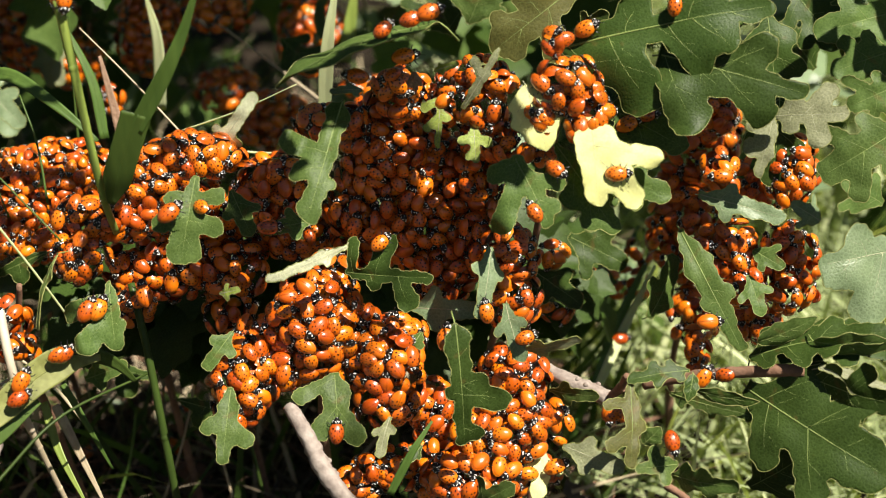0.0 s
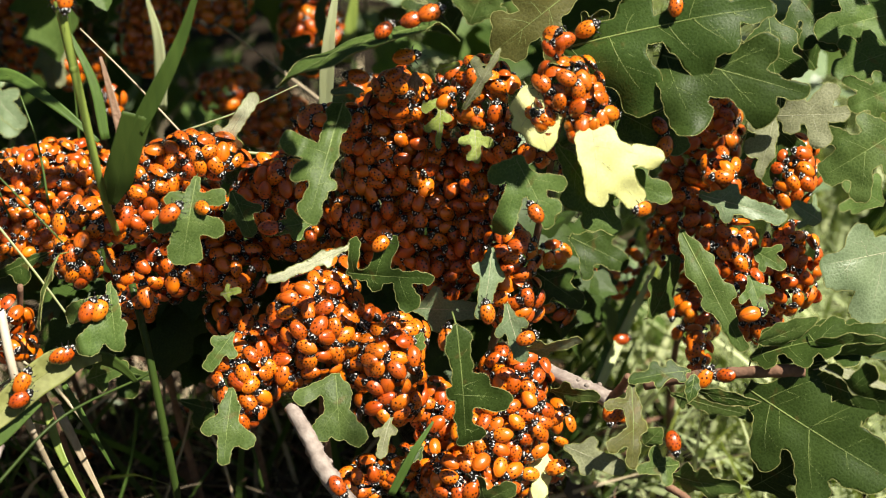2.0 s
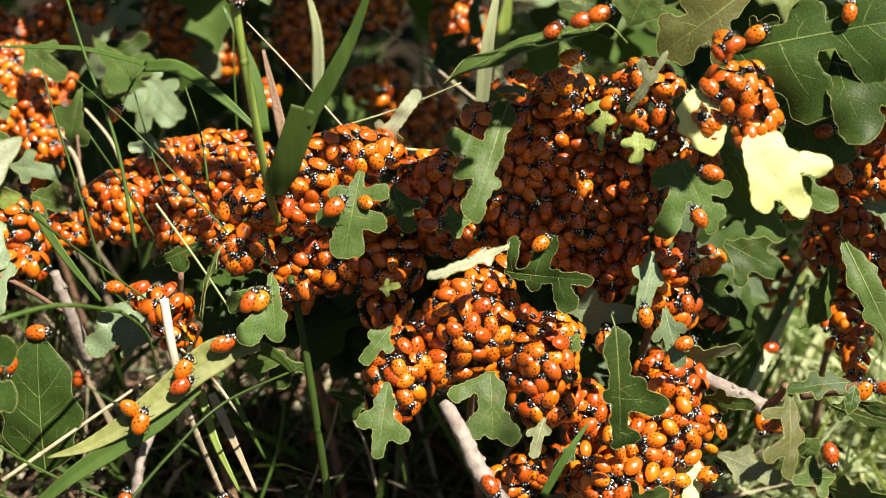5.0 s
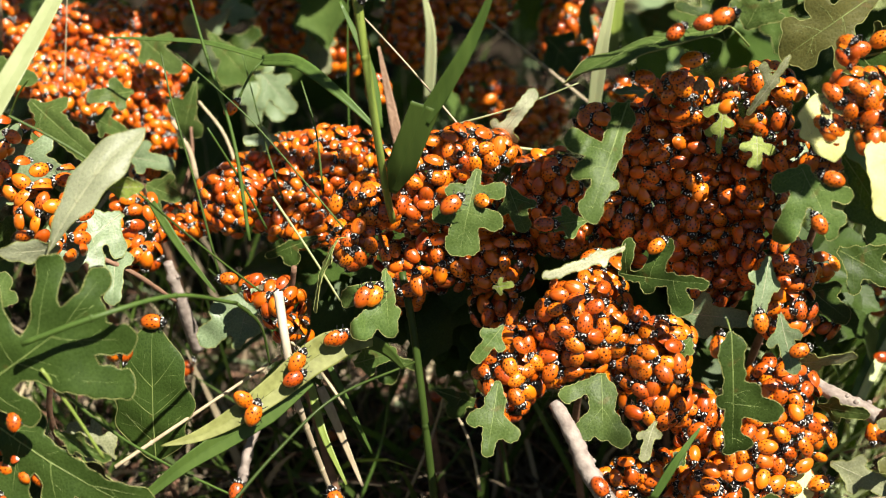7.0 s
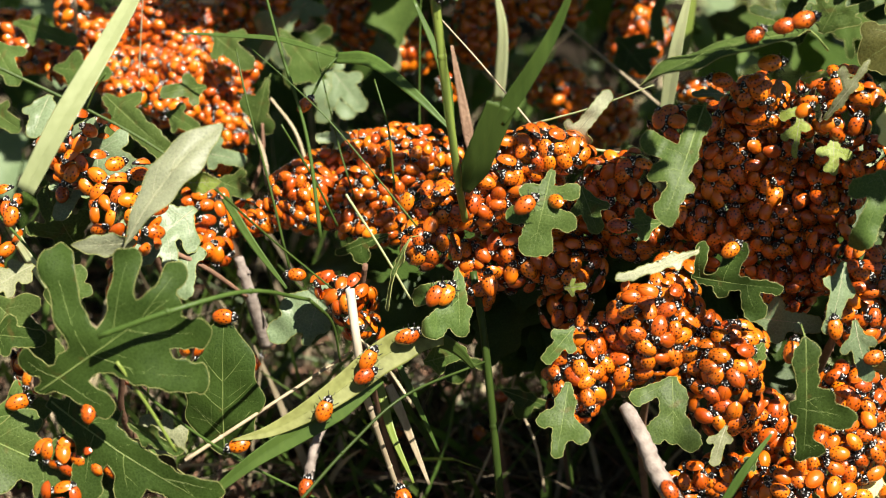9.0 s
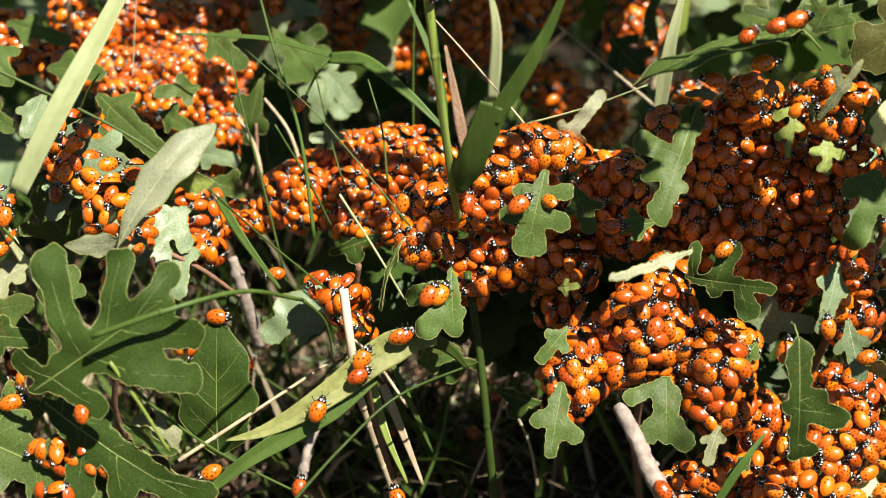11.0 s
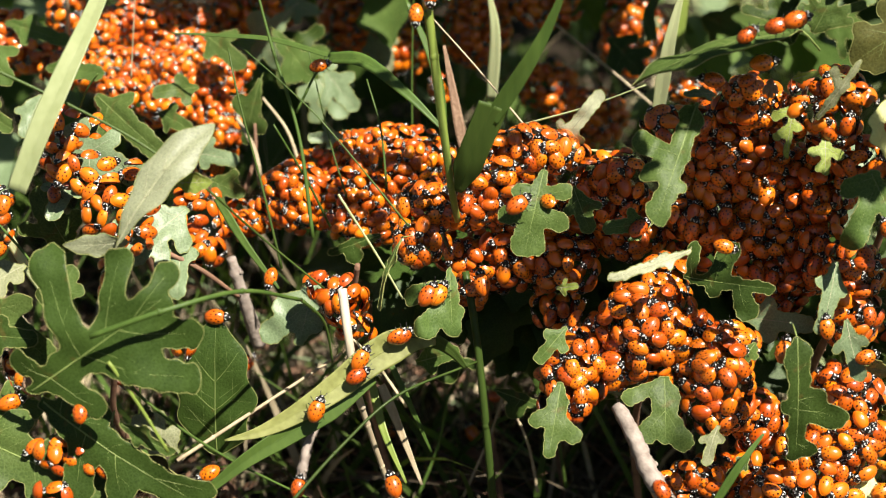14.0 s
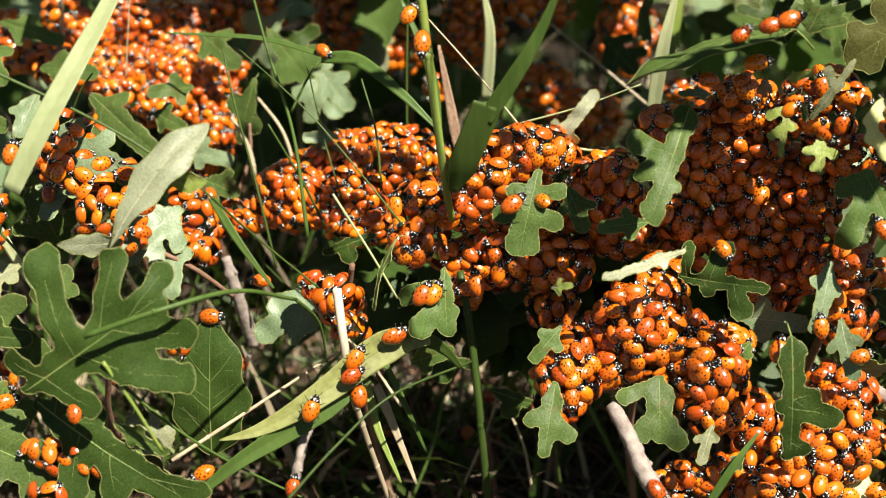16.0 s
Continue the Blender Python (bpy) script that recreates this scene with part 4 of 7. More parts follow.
c9b_mound.lump(-0.1487, -0.0644, 0.1629, 0.0054, 0.0063, 0.0029)
c9b_mound.lump(-0.1787, -0.0479, 0.1820, 0.0056, 0.0048, 0.0037)
c9b_mound.lump(-0.1668, -0.0340, 0.1825, 0.0057, 0.0049, 0.0038)
c9b_mound.lump(-0.1654, -0.0537, 0.1790, 0.0110, 0.0066, 0.0040)
c9b_mound.lump(-0.1565, -0.0631, 0.1695, 0.0083, 0.0080, 0.0040)
c9b_mound.lump(-0.1403, -0.0097, 0.1421, 0.0096, 0.0110, 0.0080)
c9b_mound.lump(-0.1386, -0.0198, 0.1351, 0.0079, 0.0059, 0.0059)
c9b_mound.lump(-0.1566, -0.0526, 0.1788, 0.0073, 0.0033, 0.0029)
c9b_mound.lump(-0.1616, -0.0516, 0.1398, 0.0030, 0.0080, 0.0030)
c9b_mound.lump(-0.2004, -0.0440, 0.1534, 0.0048, 0.0136, 0.0058)
c9b_mound.lump(-0.1400, 0.0121, 0.1532, 0.0051, 0.0041, 0.0041)
crowd(c9b_mound, 195, "packed crowd of orange ladybirds on oak twigs", False, layers=1)
c10_mound = Mound()
c10_mound.lump(-0.1499, 0.1244, 0.1735, 0.0144, 0.0091, 0.0096)
c10_mound.lump(-0.1045, 0.1397, 0.1657, 0.0146, 0.0102, 0.0097)
c10_mound.lump(-0.0546, 0.1325, 0.1630, 0.0096, 0.0132, 0.0084)
c10_mound.lump(-0.0471, 0.1463, 0.1722, 0.0170, 0.0073, 0.0097)
c10_mound.lump(0.0183, 0.1544, 0.1621, 0.0111, 0.0099, 0.0087)
c10_mound.lump(-0.2327, 0.0744, 0.1812, 0.0115, 0.0069, 0.0081)
c10_mound.lump(-0.2224, 0.0642, 0.1746, 0.0136, 0.0068, 0.0068)
c10_mound.lump(-0.1357, 0.1252, 0.1736, 0.0096, 0.0072, 0.0072)
c10_mound.lump(-0.2088, 0.0862, 0.1836, 0.0093, 0.0081, 0.0070)
c10_mound.lump(-0.1007, 0.1455, 0.1664, 0.0198, 0.0173, 0.0099)
c10_mound.lump(-0.0517, 0.1342, 0.1660, 0.0133, 0.0181, 0.0096)
c10_mound.lump(-0.0221, 0.1359, 0.1743, 0.0132, 0.0084, 0.0072)
c10_mound.lump(0.0125, 0.1431, 0.1608, 0.0110, 0.0170, 0.0073)
c10_mound.lump(-0.0832, 0.1278, 0.1571, 0.0121, 0.0097, 0.0072)
c10_mound.lump(0.0360, 0.0887, 0.1565, 0.0091, 0.0045, 0.0057)
c10_mound.lump(-0.0209, 0.1386, 0.1387, 0.0122, 0.0098, 0.0098)
c10_mound.lump(-0.0025, 0.1256, 0.1288, 0.0145, 0.0121, 0.0097)
c10_mound.lump(-0.0641, 0.0853, 0.1566, 0.0036, 0.0050, 0.0032)
crowd(c10_mound, 201, "distant clumps of orange ladybirds in shade", False)
c12_mound = Mound()
c12_mound.lump(-0.1592, -0.1227, 0.1188, 0.0107, 0.0045, 0.0034)
c12_mound.lump(-0.1480, -0.1237, 0.1176, 0.0034, 0.0062, 0.0024)
c12_mound.lump(-0.1746, -0.1026, 0.1351, 0.0056, 0.0067, 0.0032)
c12_mound.lump(-0.1504, -0.0678, 0.1154, 0.0084, 0.0053, 0.0045)
c12_mound.lump(-0.1604, -0.1307, 0.1099, 0.0048, 0.0024, 0.0021)
c12_mound.lump(-0.1320, -0.0815, 0.1321, 0.0029, 0.0025, 0.0018)
crowd(c12_mound, 211, "packed crowd of orange ladybirds on oak twigs", False, layers=1)
c13_mound = Mound()
c13_mound.lump(-0.0831, -0.0591, 0.1383, 0.0069, 0.0065, 0.0055)
c13_mound.lump(-0.0781, -0.0706, 0.1350, 0.0054, 0.0029, 0.0029)
c13_mound.lump(-0.0898, -0.0561, 0.1416, 0.0058, 0.0036, 0.0036)
crowd(c13_mound, 221, "packed crowd of orange ladybirds on oak twigs", False, layers=2)
c14_mound = Mound()
c14_mound.lump(0.0962, -0.0264, 0.1150, 0.0055, 0.0035, 0.0035)
c14_mound.lump(0.1299, 0.0273, 0.0962, 0.0109, 0.0055, 0.0055)
c14_mound.lump(0.0873, -0.0790, 0.0856, 0.0041, 0.0033, 0.0033)
c14_mound.lump(0.1128, -0.0602, 0.0927, 0.0050, 0.0031, 0.0031)
c14_mound.lump(0.0922, -0.0581, 0.0893, 0.0042, 0.0057, 0.0034)
c14_mound.lump(0.0939, -0.0190, 0.1333, 0.0059, 0.0049, 0.0039)
c14_mound.lump(0.1364, 0.0293, 0.1070, 0.0054, 0.0048, 0.0044)
c14_mound.lump(0.1137, 0.0107, 0.1057, 0.0063, 0.0038, 0.0038)
crowd(c14_mound, 231, "few far ladybirds on shaded leaves", False, layers=1)

# ---- twigs under the crowds ----
for k, m in enumerate((c1_mound, c2_mound, c2b_mound, c3_mound, c3b_mound, c4_mound, c5_mound, c5b_mound, c6_mound, c7_mound, c9_mound, c9b_mound, c10_mound, c12_mound, c13_mound)):
    support(m, 60 + k)

# ---- leaves ----
oak_leaf((0.0920, -0.0530, 0.2202), (0.1514, -0.0670, 0.2363), 0.0315, -8, 2, 0.5, mat=LEAF_DARK, label="dark green lobed oak leaf", end=0.3, fingers=((0.22, 0.365, 0.390, 0.121), (0.02, 0.197, 0.216, 0.047), (0.50, 0.662, 0.258, 0.079), (0.62, 0.803, 0.174, 0.063), (0.80, 0.934, 0.062, 0.042), (0.30, 0.411, -0.165, 0.090), (0.60, 0.753, -0.234, 0.105),))
oak_leaf((0.1196, -0.0630, 0.2204), (0.1599, -0.0790, 0.2125), 0.0198, 2, 2, 0.5, mat=LEAF_DARK, label="dark green lobed oak leaf", end=0.45, fingers=((0.02, 0.374, 0.464, 0.150), (0.40, 0.827, 0.248, 0.101), (0.20, 0.497, 0.144, 0.090), (0.38, 0.724, -0.274, 0.097), (0.25, 0.471, -0.236, 0.075),))
oak_leaf((0.1002, -0.0418, 0.2385), (0.0708, -0.0469, 0.2176), 0.0296, 0, 3, 0.55, mat=LEAF_BROWN, label="browning green oak leaf", fingers=((0.62, 0.836, 0.241, 0.067), (0.42, 0.632, -0.419, 0.114), (0.7, 0.923, -0.156, 0.095), (0.5, 0.537, 0.304, 0.096),))
oak_leaf((0.0545, -0.0520, 0.2288), (0.0046, -0.0620, 0.2151), 0.0250, 73, 2, 0.0, mat=LEAF, label="green oak leaf seen along its edge", bow=0.05, fold=0.25)
oak_leaf((0.0243, -0.0600, 0.2082), (0.0124, -0.0880, 0.1820), 0.0111, 4, 2, 0.3, mat=LEAF, label="green lobed oak leaf with a pale margin", end=0.95, fingers=((0.38, 0.011, 0.006, 0.094), (0.46, 0.448, 0.353, 0.085), (0.58, 0.677, 0.216, 0.085), (0.90, 0.957, 0.092, 0.058), (0.72, 0.660, -0.128, 0.045),))
oak_leaf((-0.0203, -0.0678, 0.1887), (-0.0254, -0.0812, 0.1666), 0.0246, 0, 2, 0.6, mat=LEAF, label="green lobed oak leaf with a pale margin", fingers=((0.3, 0.273, 0.294, 0.097), (0.3, 0.136, -0.373, 0.096), (0.45, 0.623, 0.390, 0.109), (0.5, 0.538, -0.410, 0.116), (0.7, 0.920, -0.190, 0.096), (0.72, 0.927, 0.151, 0.096),))
oak_leaf((0.0238, -0.0720, 0.1571), (0.0492, -0.0820, 0.1591), 0.0119, 10, 2, 0.4, mat=LEAF_DARK, label="dark green lobed oak leaf", end=0.5, fingers=((0.08, 0.047, -0.387, 0.079), (0.35, 0.495, -0.424, 0.132), (0.62, 0.773, 0.379, 0.126), (0.30, 0.363, 0.175, 0.093),))
oak_leaf((0.0235, -0.0800, 0.1698), (-0.0005, -0.0880, 0.1638), 0.0070, -15, 1, 0.2, mat=LEAF_PALE, label="pale silvery oak leaf turned over")
oak_leaf((0.0545, -0.0980, 0.1514), (0.0566, -0.1040, 0.1135), 0.0153, -6, 2, 0.4, mat=LEAF_DARK, label="dark green lobed oak leaf", end=0.55, fingers=((0.36, 0.009, 0.001, 0.104), (0.55, 0.644, -0.364, 0.095), (0.48, 0.433, -0.204, 0.071), (0.55, 0.530, 0.135, 0.061), (0.85, 0.940, -0.147, 0.071),))
oak_leaf((0.0745, -0.0750, 0.1939), (0.0838, -0.0860, 0.1764), 0.0141, 0, 2, 0.35, mat=LEAF, label="olive-green oak leaf with a tan blotch", end=0.5, fingers=((0.15, 0.776, 0.626, 0.148), (0.05, 0.074, 0.438, 0.133), (0.30, 0.602, -0.422, 0.111), (0.60, 0.864, -0.220, 0.104),))
oak_leaf((0.0877, -0.0690, 0.1951), (0.1045, -0.0815, 0.1712), 0.0187, 0, 2, 0.35, mat=LEAF, label="green lobed oak leaf with a pale margin", end=0.5, fingers=((0.30, 0.579, 0.231, 0.128), (0.55, 0.843, 0.184, 0.107), (0.50, 0.683, -0.228, 0.107),))
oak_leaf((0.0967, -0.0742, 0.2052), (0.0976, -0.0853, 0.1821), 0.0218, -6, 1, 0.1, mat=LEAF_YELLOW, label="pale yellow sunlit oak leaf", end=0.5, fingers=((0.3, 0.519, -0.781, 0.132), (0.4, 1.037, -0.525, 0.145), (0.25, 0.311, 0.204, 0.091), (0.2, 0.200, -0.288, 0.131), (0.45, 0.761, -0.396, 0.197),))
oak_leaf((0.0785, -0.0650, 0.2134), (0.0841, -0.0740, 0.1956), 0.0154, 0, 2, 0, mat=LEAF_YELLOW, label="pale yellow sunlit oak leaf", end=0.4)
oak_leaf((0.0991, -0.0692, 0.1870), (0.1211, -0.0789, 0.1814), 0.0180, 0, 2, 0.4, mat=LEAF, label="green lobed oak leaf with a pale margin")
oak_leaf((0.1060, -0.0519, 0.2001), (0.1289, -0.0631, 0.1896), 0.0193, 0, 2, 0.3, mat=LEAF, label="green lobed oak leaf with a pale margin")
oak_leaf((0.0557, -0.0423, 0.2057), (0.0533, -0.0511, 0.1879), 0.0088, 10, 2, 0.6, mat=LEAF_LIME, label="small yellow-green oak leaf", end=0.3, fingers=((0.25, 0.398, 0.304, 0.079), (0.45, 0.558, -0.168, 0.070), (0.5, 0.735, 0.215, 0.070),))
oak_leaf((0.0646, -0.0501, 0.1950), (0.0647, -0.0571, 0.1851), 0.0122, 0, 1, 0.5, mat=LEAF_LIME, label="small yellow-green oak leaf", end=0.3, fingers=((0.3, 0.454, 0.431, 0.130), (0.3, 0.548, -0.431, 0.130), (0.6, 0.903, 0.225, 0.101),))
oak_leaf((0.0613, -0.0521, 0.2019), (0.0722, -0.0525, 0.2209), 0.0104, 10, 1, 0.5, mat=LEAF_GREY, label="grey-green oak leaf showing its underside", end=0.25, fingers=((0.5, 0.734, -0.276, 0.063), (0.3, 0.332, 0.081, 0.071), (0.5, 0.678, 0.025, 0.071),))
oak_leaf((-0.0132, -0.0870, 0.1264), (-0.0163, -0.1028, 0.1097), 0.0199, 0, 1, 0.45, mat=LEAF, label="green lobed oak leaf with a pale margin", end=0.3, fingers=((0.35, 0.598, 0.308, 0.112), (0.45, 0.732, -0.359, 0.112),))
oak_leaf((-0.0123, -0.0772, 0.1406), (-0.0209, -0.0831, 0.1315), 0.0105, 0, 1, 0.4, mat=LEAF, label="green lobed oak leaf with a pale margin")
oak_leaf((0.0185, -0.0826, 0.1272), (0.0190, -0.0955, 0.1116), 0.0227, 0, 1, 0.35, mat=LEAF, label="green lobed oak leaf with a pale margin", end=0.3, fingers=((0.05, 0.367, 0.641, 0.121), (0.5, 1.077, -0.336, 0.163), (0.5, 0.954, 0.372, 0.164),))
oak_leaf((0.0439, -0.0977, 0.1095), (0.0371, -0.1032, 0.1058), 0.0059, 0, 1, 0.1, mat=LEAF_DARK, label="dark green lobed oak leaf")
oak_leaf((0.0348, -0.0919, 0.1165), (0.0311, -0.1017, 0.1085), 0.0090, 30, 1, 0.4, mat=LEAF_GREY, label="grey-green oak leaf showing its underside")
oak_leaf((-0.0480, -0.0740, 0.1580), (-0.0462, -0.0870, 0.1418), 0.0112, 0, 2, 0.35, mat=LEAF, label="green lobed oak leaf with a pale margin", end=0.85, fingers=((0.25, 0.391, 0.697, 0.143), (0.45, 0.987, 0.504, 0.168), (0.60, 0.697, -0.181, 0.109),))
oak_leaf((-0.0626, -0.0709, 0.1670), (-0.0685, -0.0842, 0.1489), 0.0070, 60, 1, 0.3, mat=LEAF, label="green lobed oak leaf with a pale margin")
oak_leaf((0.1294, -0.0620, 0.1608), (0.1458, -0.0840, 0.1294), 0.0212, 10, 2, 0.3, mat=LEAF, label="green lobed oak leaf with a pale margin", end=0.3, fingers=((0.12, 0.098, 0.069, 0.059), (0.30, 0.240, -0.115, 0.068), (0.50, 0.589, -0.145, 0.068), (0.60, 0.552, 0.112, 0.059),))
oak_leaf((0.1350, -0.0608, 0.1731), (0.1593, -0.0719, 0.1688), 0.0125, 0, 1, 0.1, mat=LEAF_WAXY, label="waxy pale blue-green oak leaf")
oak_leaf((0.1527, -0.0660, 0.2008), (0.1746, -0.0750, 0.2044), 0.0153, 0, 2, 0.4, mat=LEAF_GREY, label="grey-green oak leaf showing its underside", end=0.5, fingers=((0.45, 0.846, -0.360, 0.125), (0.25, 0.395, -0.375, 0.111), (0.55, 0.680, 0.426, 0.146), (0.30, 0.269, 0.245, 0.111),))
oak_leaf((0.1538, -0.0670, 0.2016), (0.1488, -0.0730, 0.1839), 0.0119, 0, 2, 0.3, mat=LEAF_GREY, label="grey-green oak leaf showing its underside", end=0.4, fingers=((0.50, 0.613, 0.335, 0.159), (0.60, 0.619, -0.139, 0.141), (0.15, 0.262, 0.388, 0.123),))
oak_leaf((0.1935, -0.0667, 0.1951), (0.1697, -0.0686, 0.1809), 0.0269, 0, 2, 0.3, mat=LEAF, label="green lobed oak leaf with a pale margin")
oak_leaf((0.2050, -0.0730, 0.1590), (0.1674, -0.0830, 0.1580), 0.0258, 0, 2, 0.3, mat=LEAF_WAXY, label="waxy pale blue-green oak leaf", end=0.4, fingers=((0.45, 0.707, -0.545, 0.173), (0.75, 0.967, -0.189, 0.133), (0.60, 0.676, 0.255, 0.122),))
oak_leaf((0.1522, -0.0661, 0.1552), (0.1606, -0.0716, 0.1515), 0.0113, 0, 1, 0.2, mat=LEAF, label="green lobed oak leaf with a pale margin")
oak_leaf((0.1504, -0.0684, 0.1474), (0.1531, -0.0770, 0.1377), 0.0113, 0, 1, 0.3, mat=LEAF, label="green lobed oak leaf with a pale margin")
oak_leaf((0.1456, -0.0944, 0.1335), (0.1820, -0.1093, 0.1483), 0.0192, -45, 3, 0.4, mat=LEAF_DARK, label="dark green lobed oak leaf")
oak_leaf((0.1501, -0.0900, 0.1361), (0.1863, -0.1072, 0.1401), 0.0212, -40, 3, 0.4, mat=LEAF_DARK, label="dark green lobed oak leaf")
oak_leaf((0.1441, -0.0996, 0.1251), (0.1800, -0.1309, 0.1113), 0.0472, 12, 2, 0.35, mat=LEAF_DARK, label="dark green lobed oak leaf")
oak_leaf((0.1612, -0.1074, 0.1328), (0.1828, -0.1248, 0.1326), 0.0207, 30, 2, 0.35, mat=LEAF_DARK, label="dark green lobed oak leaf")
oak_leaf((0.1467, -0.1035, 0.0922), (0.1654, -0.1076, 0.1085), 0.0252, 0, 2, 0.3, mat=LEAF_DARK, label="dark green lobed oak leaf")
oak_leaf((0.1081, -0.0960, 0.1268), (0.1059, -0.1127, 0.1074), 0.0173, -10, 2, 0.45, mat=LEAF_BROWN, label="browning olive-green oak leaf", end=0.35, fingers=((0.2, 0.295, 0.374, 0.067), (0.55, 0.810, 0.337, 0.087), (0.45, 0.553, -0.163, 0.095),))
oak_leaf((0.1221, -0.1046, 0.1026), (0.1084, -0.1080, 0.1040), 0.0141, 10, 1, 0.35, mat=LEAF, label="green lobed oak leaf with a pale margin", end=0.35, fingers=((0.5, 0.583, 0.456, 0.148), (0.35, 0.337, -0.427, 0.149),))
oak_leaf((0.1211, -0.1040, 0.0985), (0.1392, -0.1158, 0.1009), 0.0133, 30, 2, 0.3, mat=LEAF, label="green lobed oak leaf with a pale margin")
oak_leaf((0.1127, -0.0988, 0.1067), (0.1177, -0.0992, 0.1129), 0.0067, 0, 1, 0.0, mat=LEAF, label="green lobed oak leaf with a pale margin")
oak_leaf((0.1262, -0.0940, 0.1295), (0.1073, -0.0954, 0.1281), 0.0098, 25, 2, 0.35, mat=LEAF_DARK, label="dark green lobed oak leaf")
oak_leaf((0.1219, -0.0923, 0.1206), (0.1478, -0.1036, 0.1177), 0.0089, 20, 2, 0.3, mat=LEAF, label="green lobed oak leaf with a pale margin")
oak_leaf((0.0766, -0.0842, 0.1342), (0.0934, -0.0904, 0.1408), 0.0095, 40, 1, 0.3, mat=LEAF_GREY, label="grey-green oak leaf showing its underside")
oak_leaf((0.0674, -0.0744, 0.1643), (0.0630, -0.0847, 0.1457), 0.0120, -20, 1, 0.1, mat=LEAF_WAXY, label="waxy pale blue-green oak leaf")
oak_leaf((0.0716, -0.0806, 0.1479), (0.0757, -0.0907, 0.1336), 0.0121, 20, 1, 0.3, mat=LEAF_WAXY, label="waxy pale blue-green oak leaf")
oak_leaf((0.0443, -0.0588, 0.1365), (0.0655, -0.0645, 0.1375), 0.0153, 0, 1, 0.3, mat=LEAF_WAXY, label="waxy pale blue-green oak leaf")
oak_leaf((-0.0109, -0.0505, 0.1759), (-0.0053, -0.0583, 0.1642), 0.0133, 0, 1, 0.3, mat=LEAF, label="green lobed oak leaf with a pale margin")
oak_leaf((0.0132, -0.0609, 0.1696), (-0.0019, -0.0651, 0.1692), 0.0108, 0, 1, 0.3, mat=LEAF, label="green lobed oak leaf with a pale margin")
oak_leaf((0.0882, -0.0989, 0.1075), (0.1048, -0.1093, 0.1048), 0.0140, 0, 1, 0.3, mat=LEAF_GREY, label="grey-green oak leaf showing its underside")
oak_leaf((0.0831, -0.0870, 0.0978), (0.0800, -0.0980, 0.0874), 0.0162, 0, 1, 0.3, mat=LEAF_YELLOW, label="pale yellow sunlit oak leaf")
oak_leaf((0.0867, -0.0779, 0.1151), (0.1007, -0.0857, 0.1170), 0.0108, 30, 1, 0.3, mat=LEAF, label="green lobed oak leaf with a pale margin")
oak_leaf((-0.0159, -0.0284, 0.1804), (-0.0025, -0.0309, 0.2008), 0.0113, 0, 1, 0.35, mat=LEAF_PALE, label="pale silvery oak leaf turned over")
oak_leaf((-0.0881, 0.1158, 0.1711), (-0.0860, 0.1075, 0.1544), 0.0118, 0, 1, 0.2, mat=LEAF_GREY, label="grey-green oak leaf showing its underside")
oak_leaf((-0.1047, 0.0617, 0.1705), (-0.0926, 0.0555, 0.1579), 0.0197, 0, 1, 0.3, mat=LEAF_WAXY, label="waxy pale blue-green oak leaf")
oak_leaf((0.0604, -0.1063, 0.0935), (0.0709, -0.1117, 0.1033), 0.0156, 0, 1, 0.4, mat=LEAF, label="green lobed oak leaf with a pale margin")
oak_leaf((-0.0150, -0.0749, 0.1532), (-0.0087, -0.0780, 0.1561), 0.0052, 0, 1, 0.4, mat=LEAF_LIME, label="small yellow-green oak leaf")
oak_leaf((0.0994, -0.0396, 0.2199), (0.1061, -0.0448, 0.2286), 0.0106, 0, 1, 0.1, mat=LEAF, label="green lobed oak leaf with a pale margin")
oak_leaf((0.0458, -0.0759, 0.1367), (0.0409, -0.0823, 0.1306), 0.0088, 40, 1, 0.1, mat=LEAF, label="green lobed oak leaf with a pale margin")
oak_leaf((0.0885, -0.0231, 0.1291), (0.1046, -0.0293, 0.1183), 0.0176, 0, 1, 0.3, mat=LEAF_DARK, label="dark green lobed oak leaf")
oak_leaf((0.1233, -0.0515, 0.1252), (0.1332, -0.0406, 0.1423), 0.0170, 30, 1, 0.1, mat=LEAF, label="green lobed oak leaf with a pale margin")
oak_leaf((0.1028, -0.0119, 0.1359), (0.1220, -0.0181, 0.1271), 0.0218, 0, 1, 0.3, mat=LEAF_DARK, label="dark green lobed oak leaf")
oak_leaf((-0.1635, -0.1270, 0.1425), (-0.1232, -0.1200, 0.1716), 0.0322, 10, 2, 0.5, mat=LEAF_DARK, label="dark green lobed oak leaf", end=0.45, fingers=((0.38, 0.551, -0.625, 0.104), (0.55, 0.938, -0.366, 0.074), (0.75, 1.118, -0.114, 0.067), (0.66, 1.008, 0.303, 0.091), (0.40, 0.835, 0.511, 0.091), (0.15, 0.304, 0.340, 0.081), (0.15, 0.028, -0.237, 0.067),))
oak_leaf((-0.1240, -0.0776, 0.0891), (-0.1226, -0.0687, 0.1367), 0.0258, 0, 1, 0.0, mat=LEAF_DARK, label="dark green lobed oak leaf")
oak_leaf((-0.1637, -0.1188, 0.1336), (-0.1189, -0.1284, 0.1077), 0.0323, 10, 3, 0.35, mat=LEAF_DARK, label="dark green lobed oak leaf", end=0.4, fingers=((0.25, 0.312, -0.197, 0.083), (0.12, 0.047, -0.255, 0.051), (0.3, 0.443, 0.363, 0.099), (0.75, 1.074, -0.107, 0.058), (0.5, 0.687, 0.233, 0.085),))
oak_leaf((-0.1394, -0.1248, 0.1311), (-0.1238, -0.1270, 0.1231), 0.0087, 20, 1, 0.15, mat=LEAF, label="green lobed oak leaf with a pale margin")
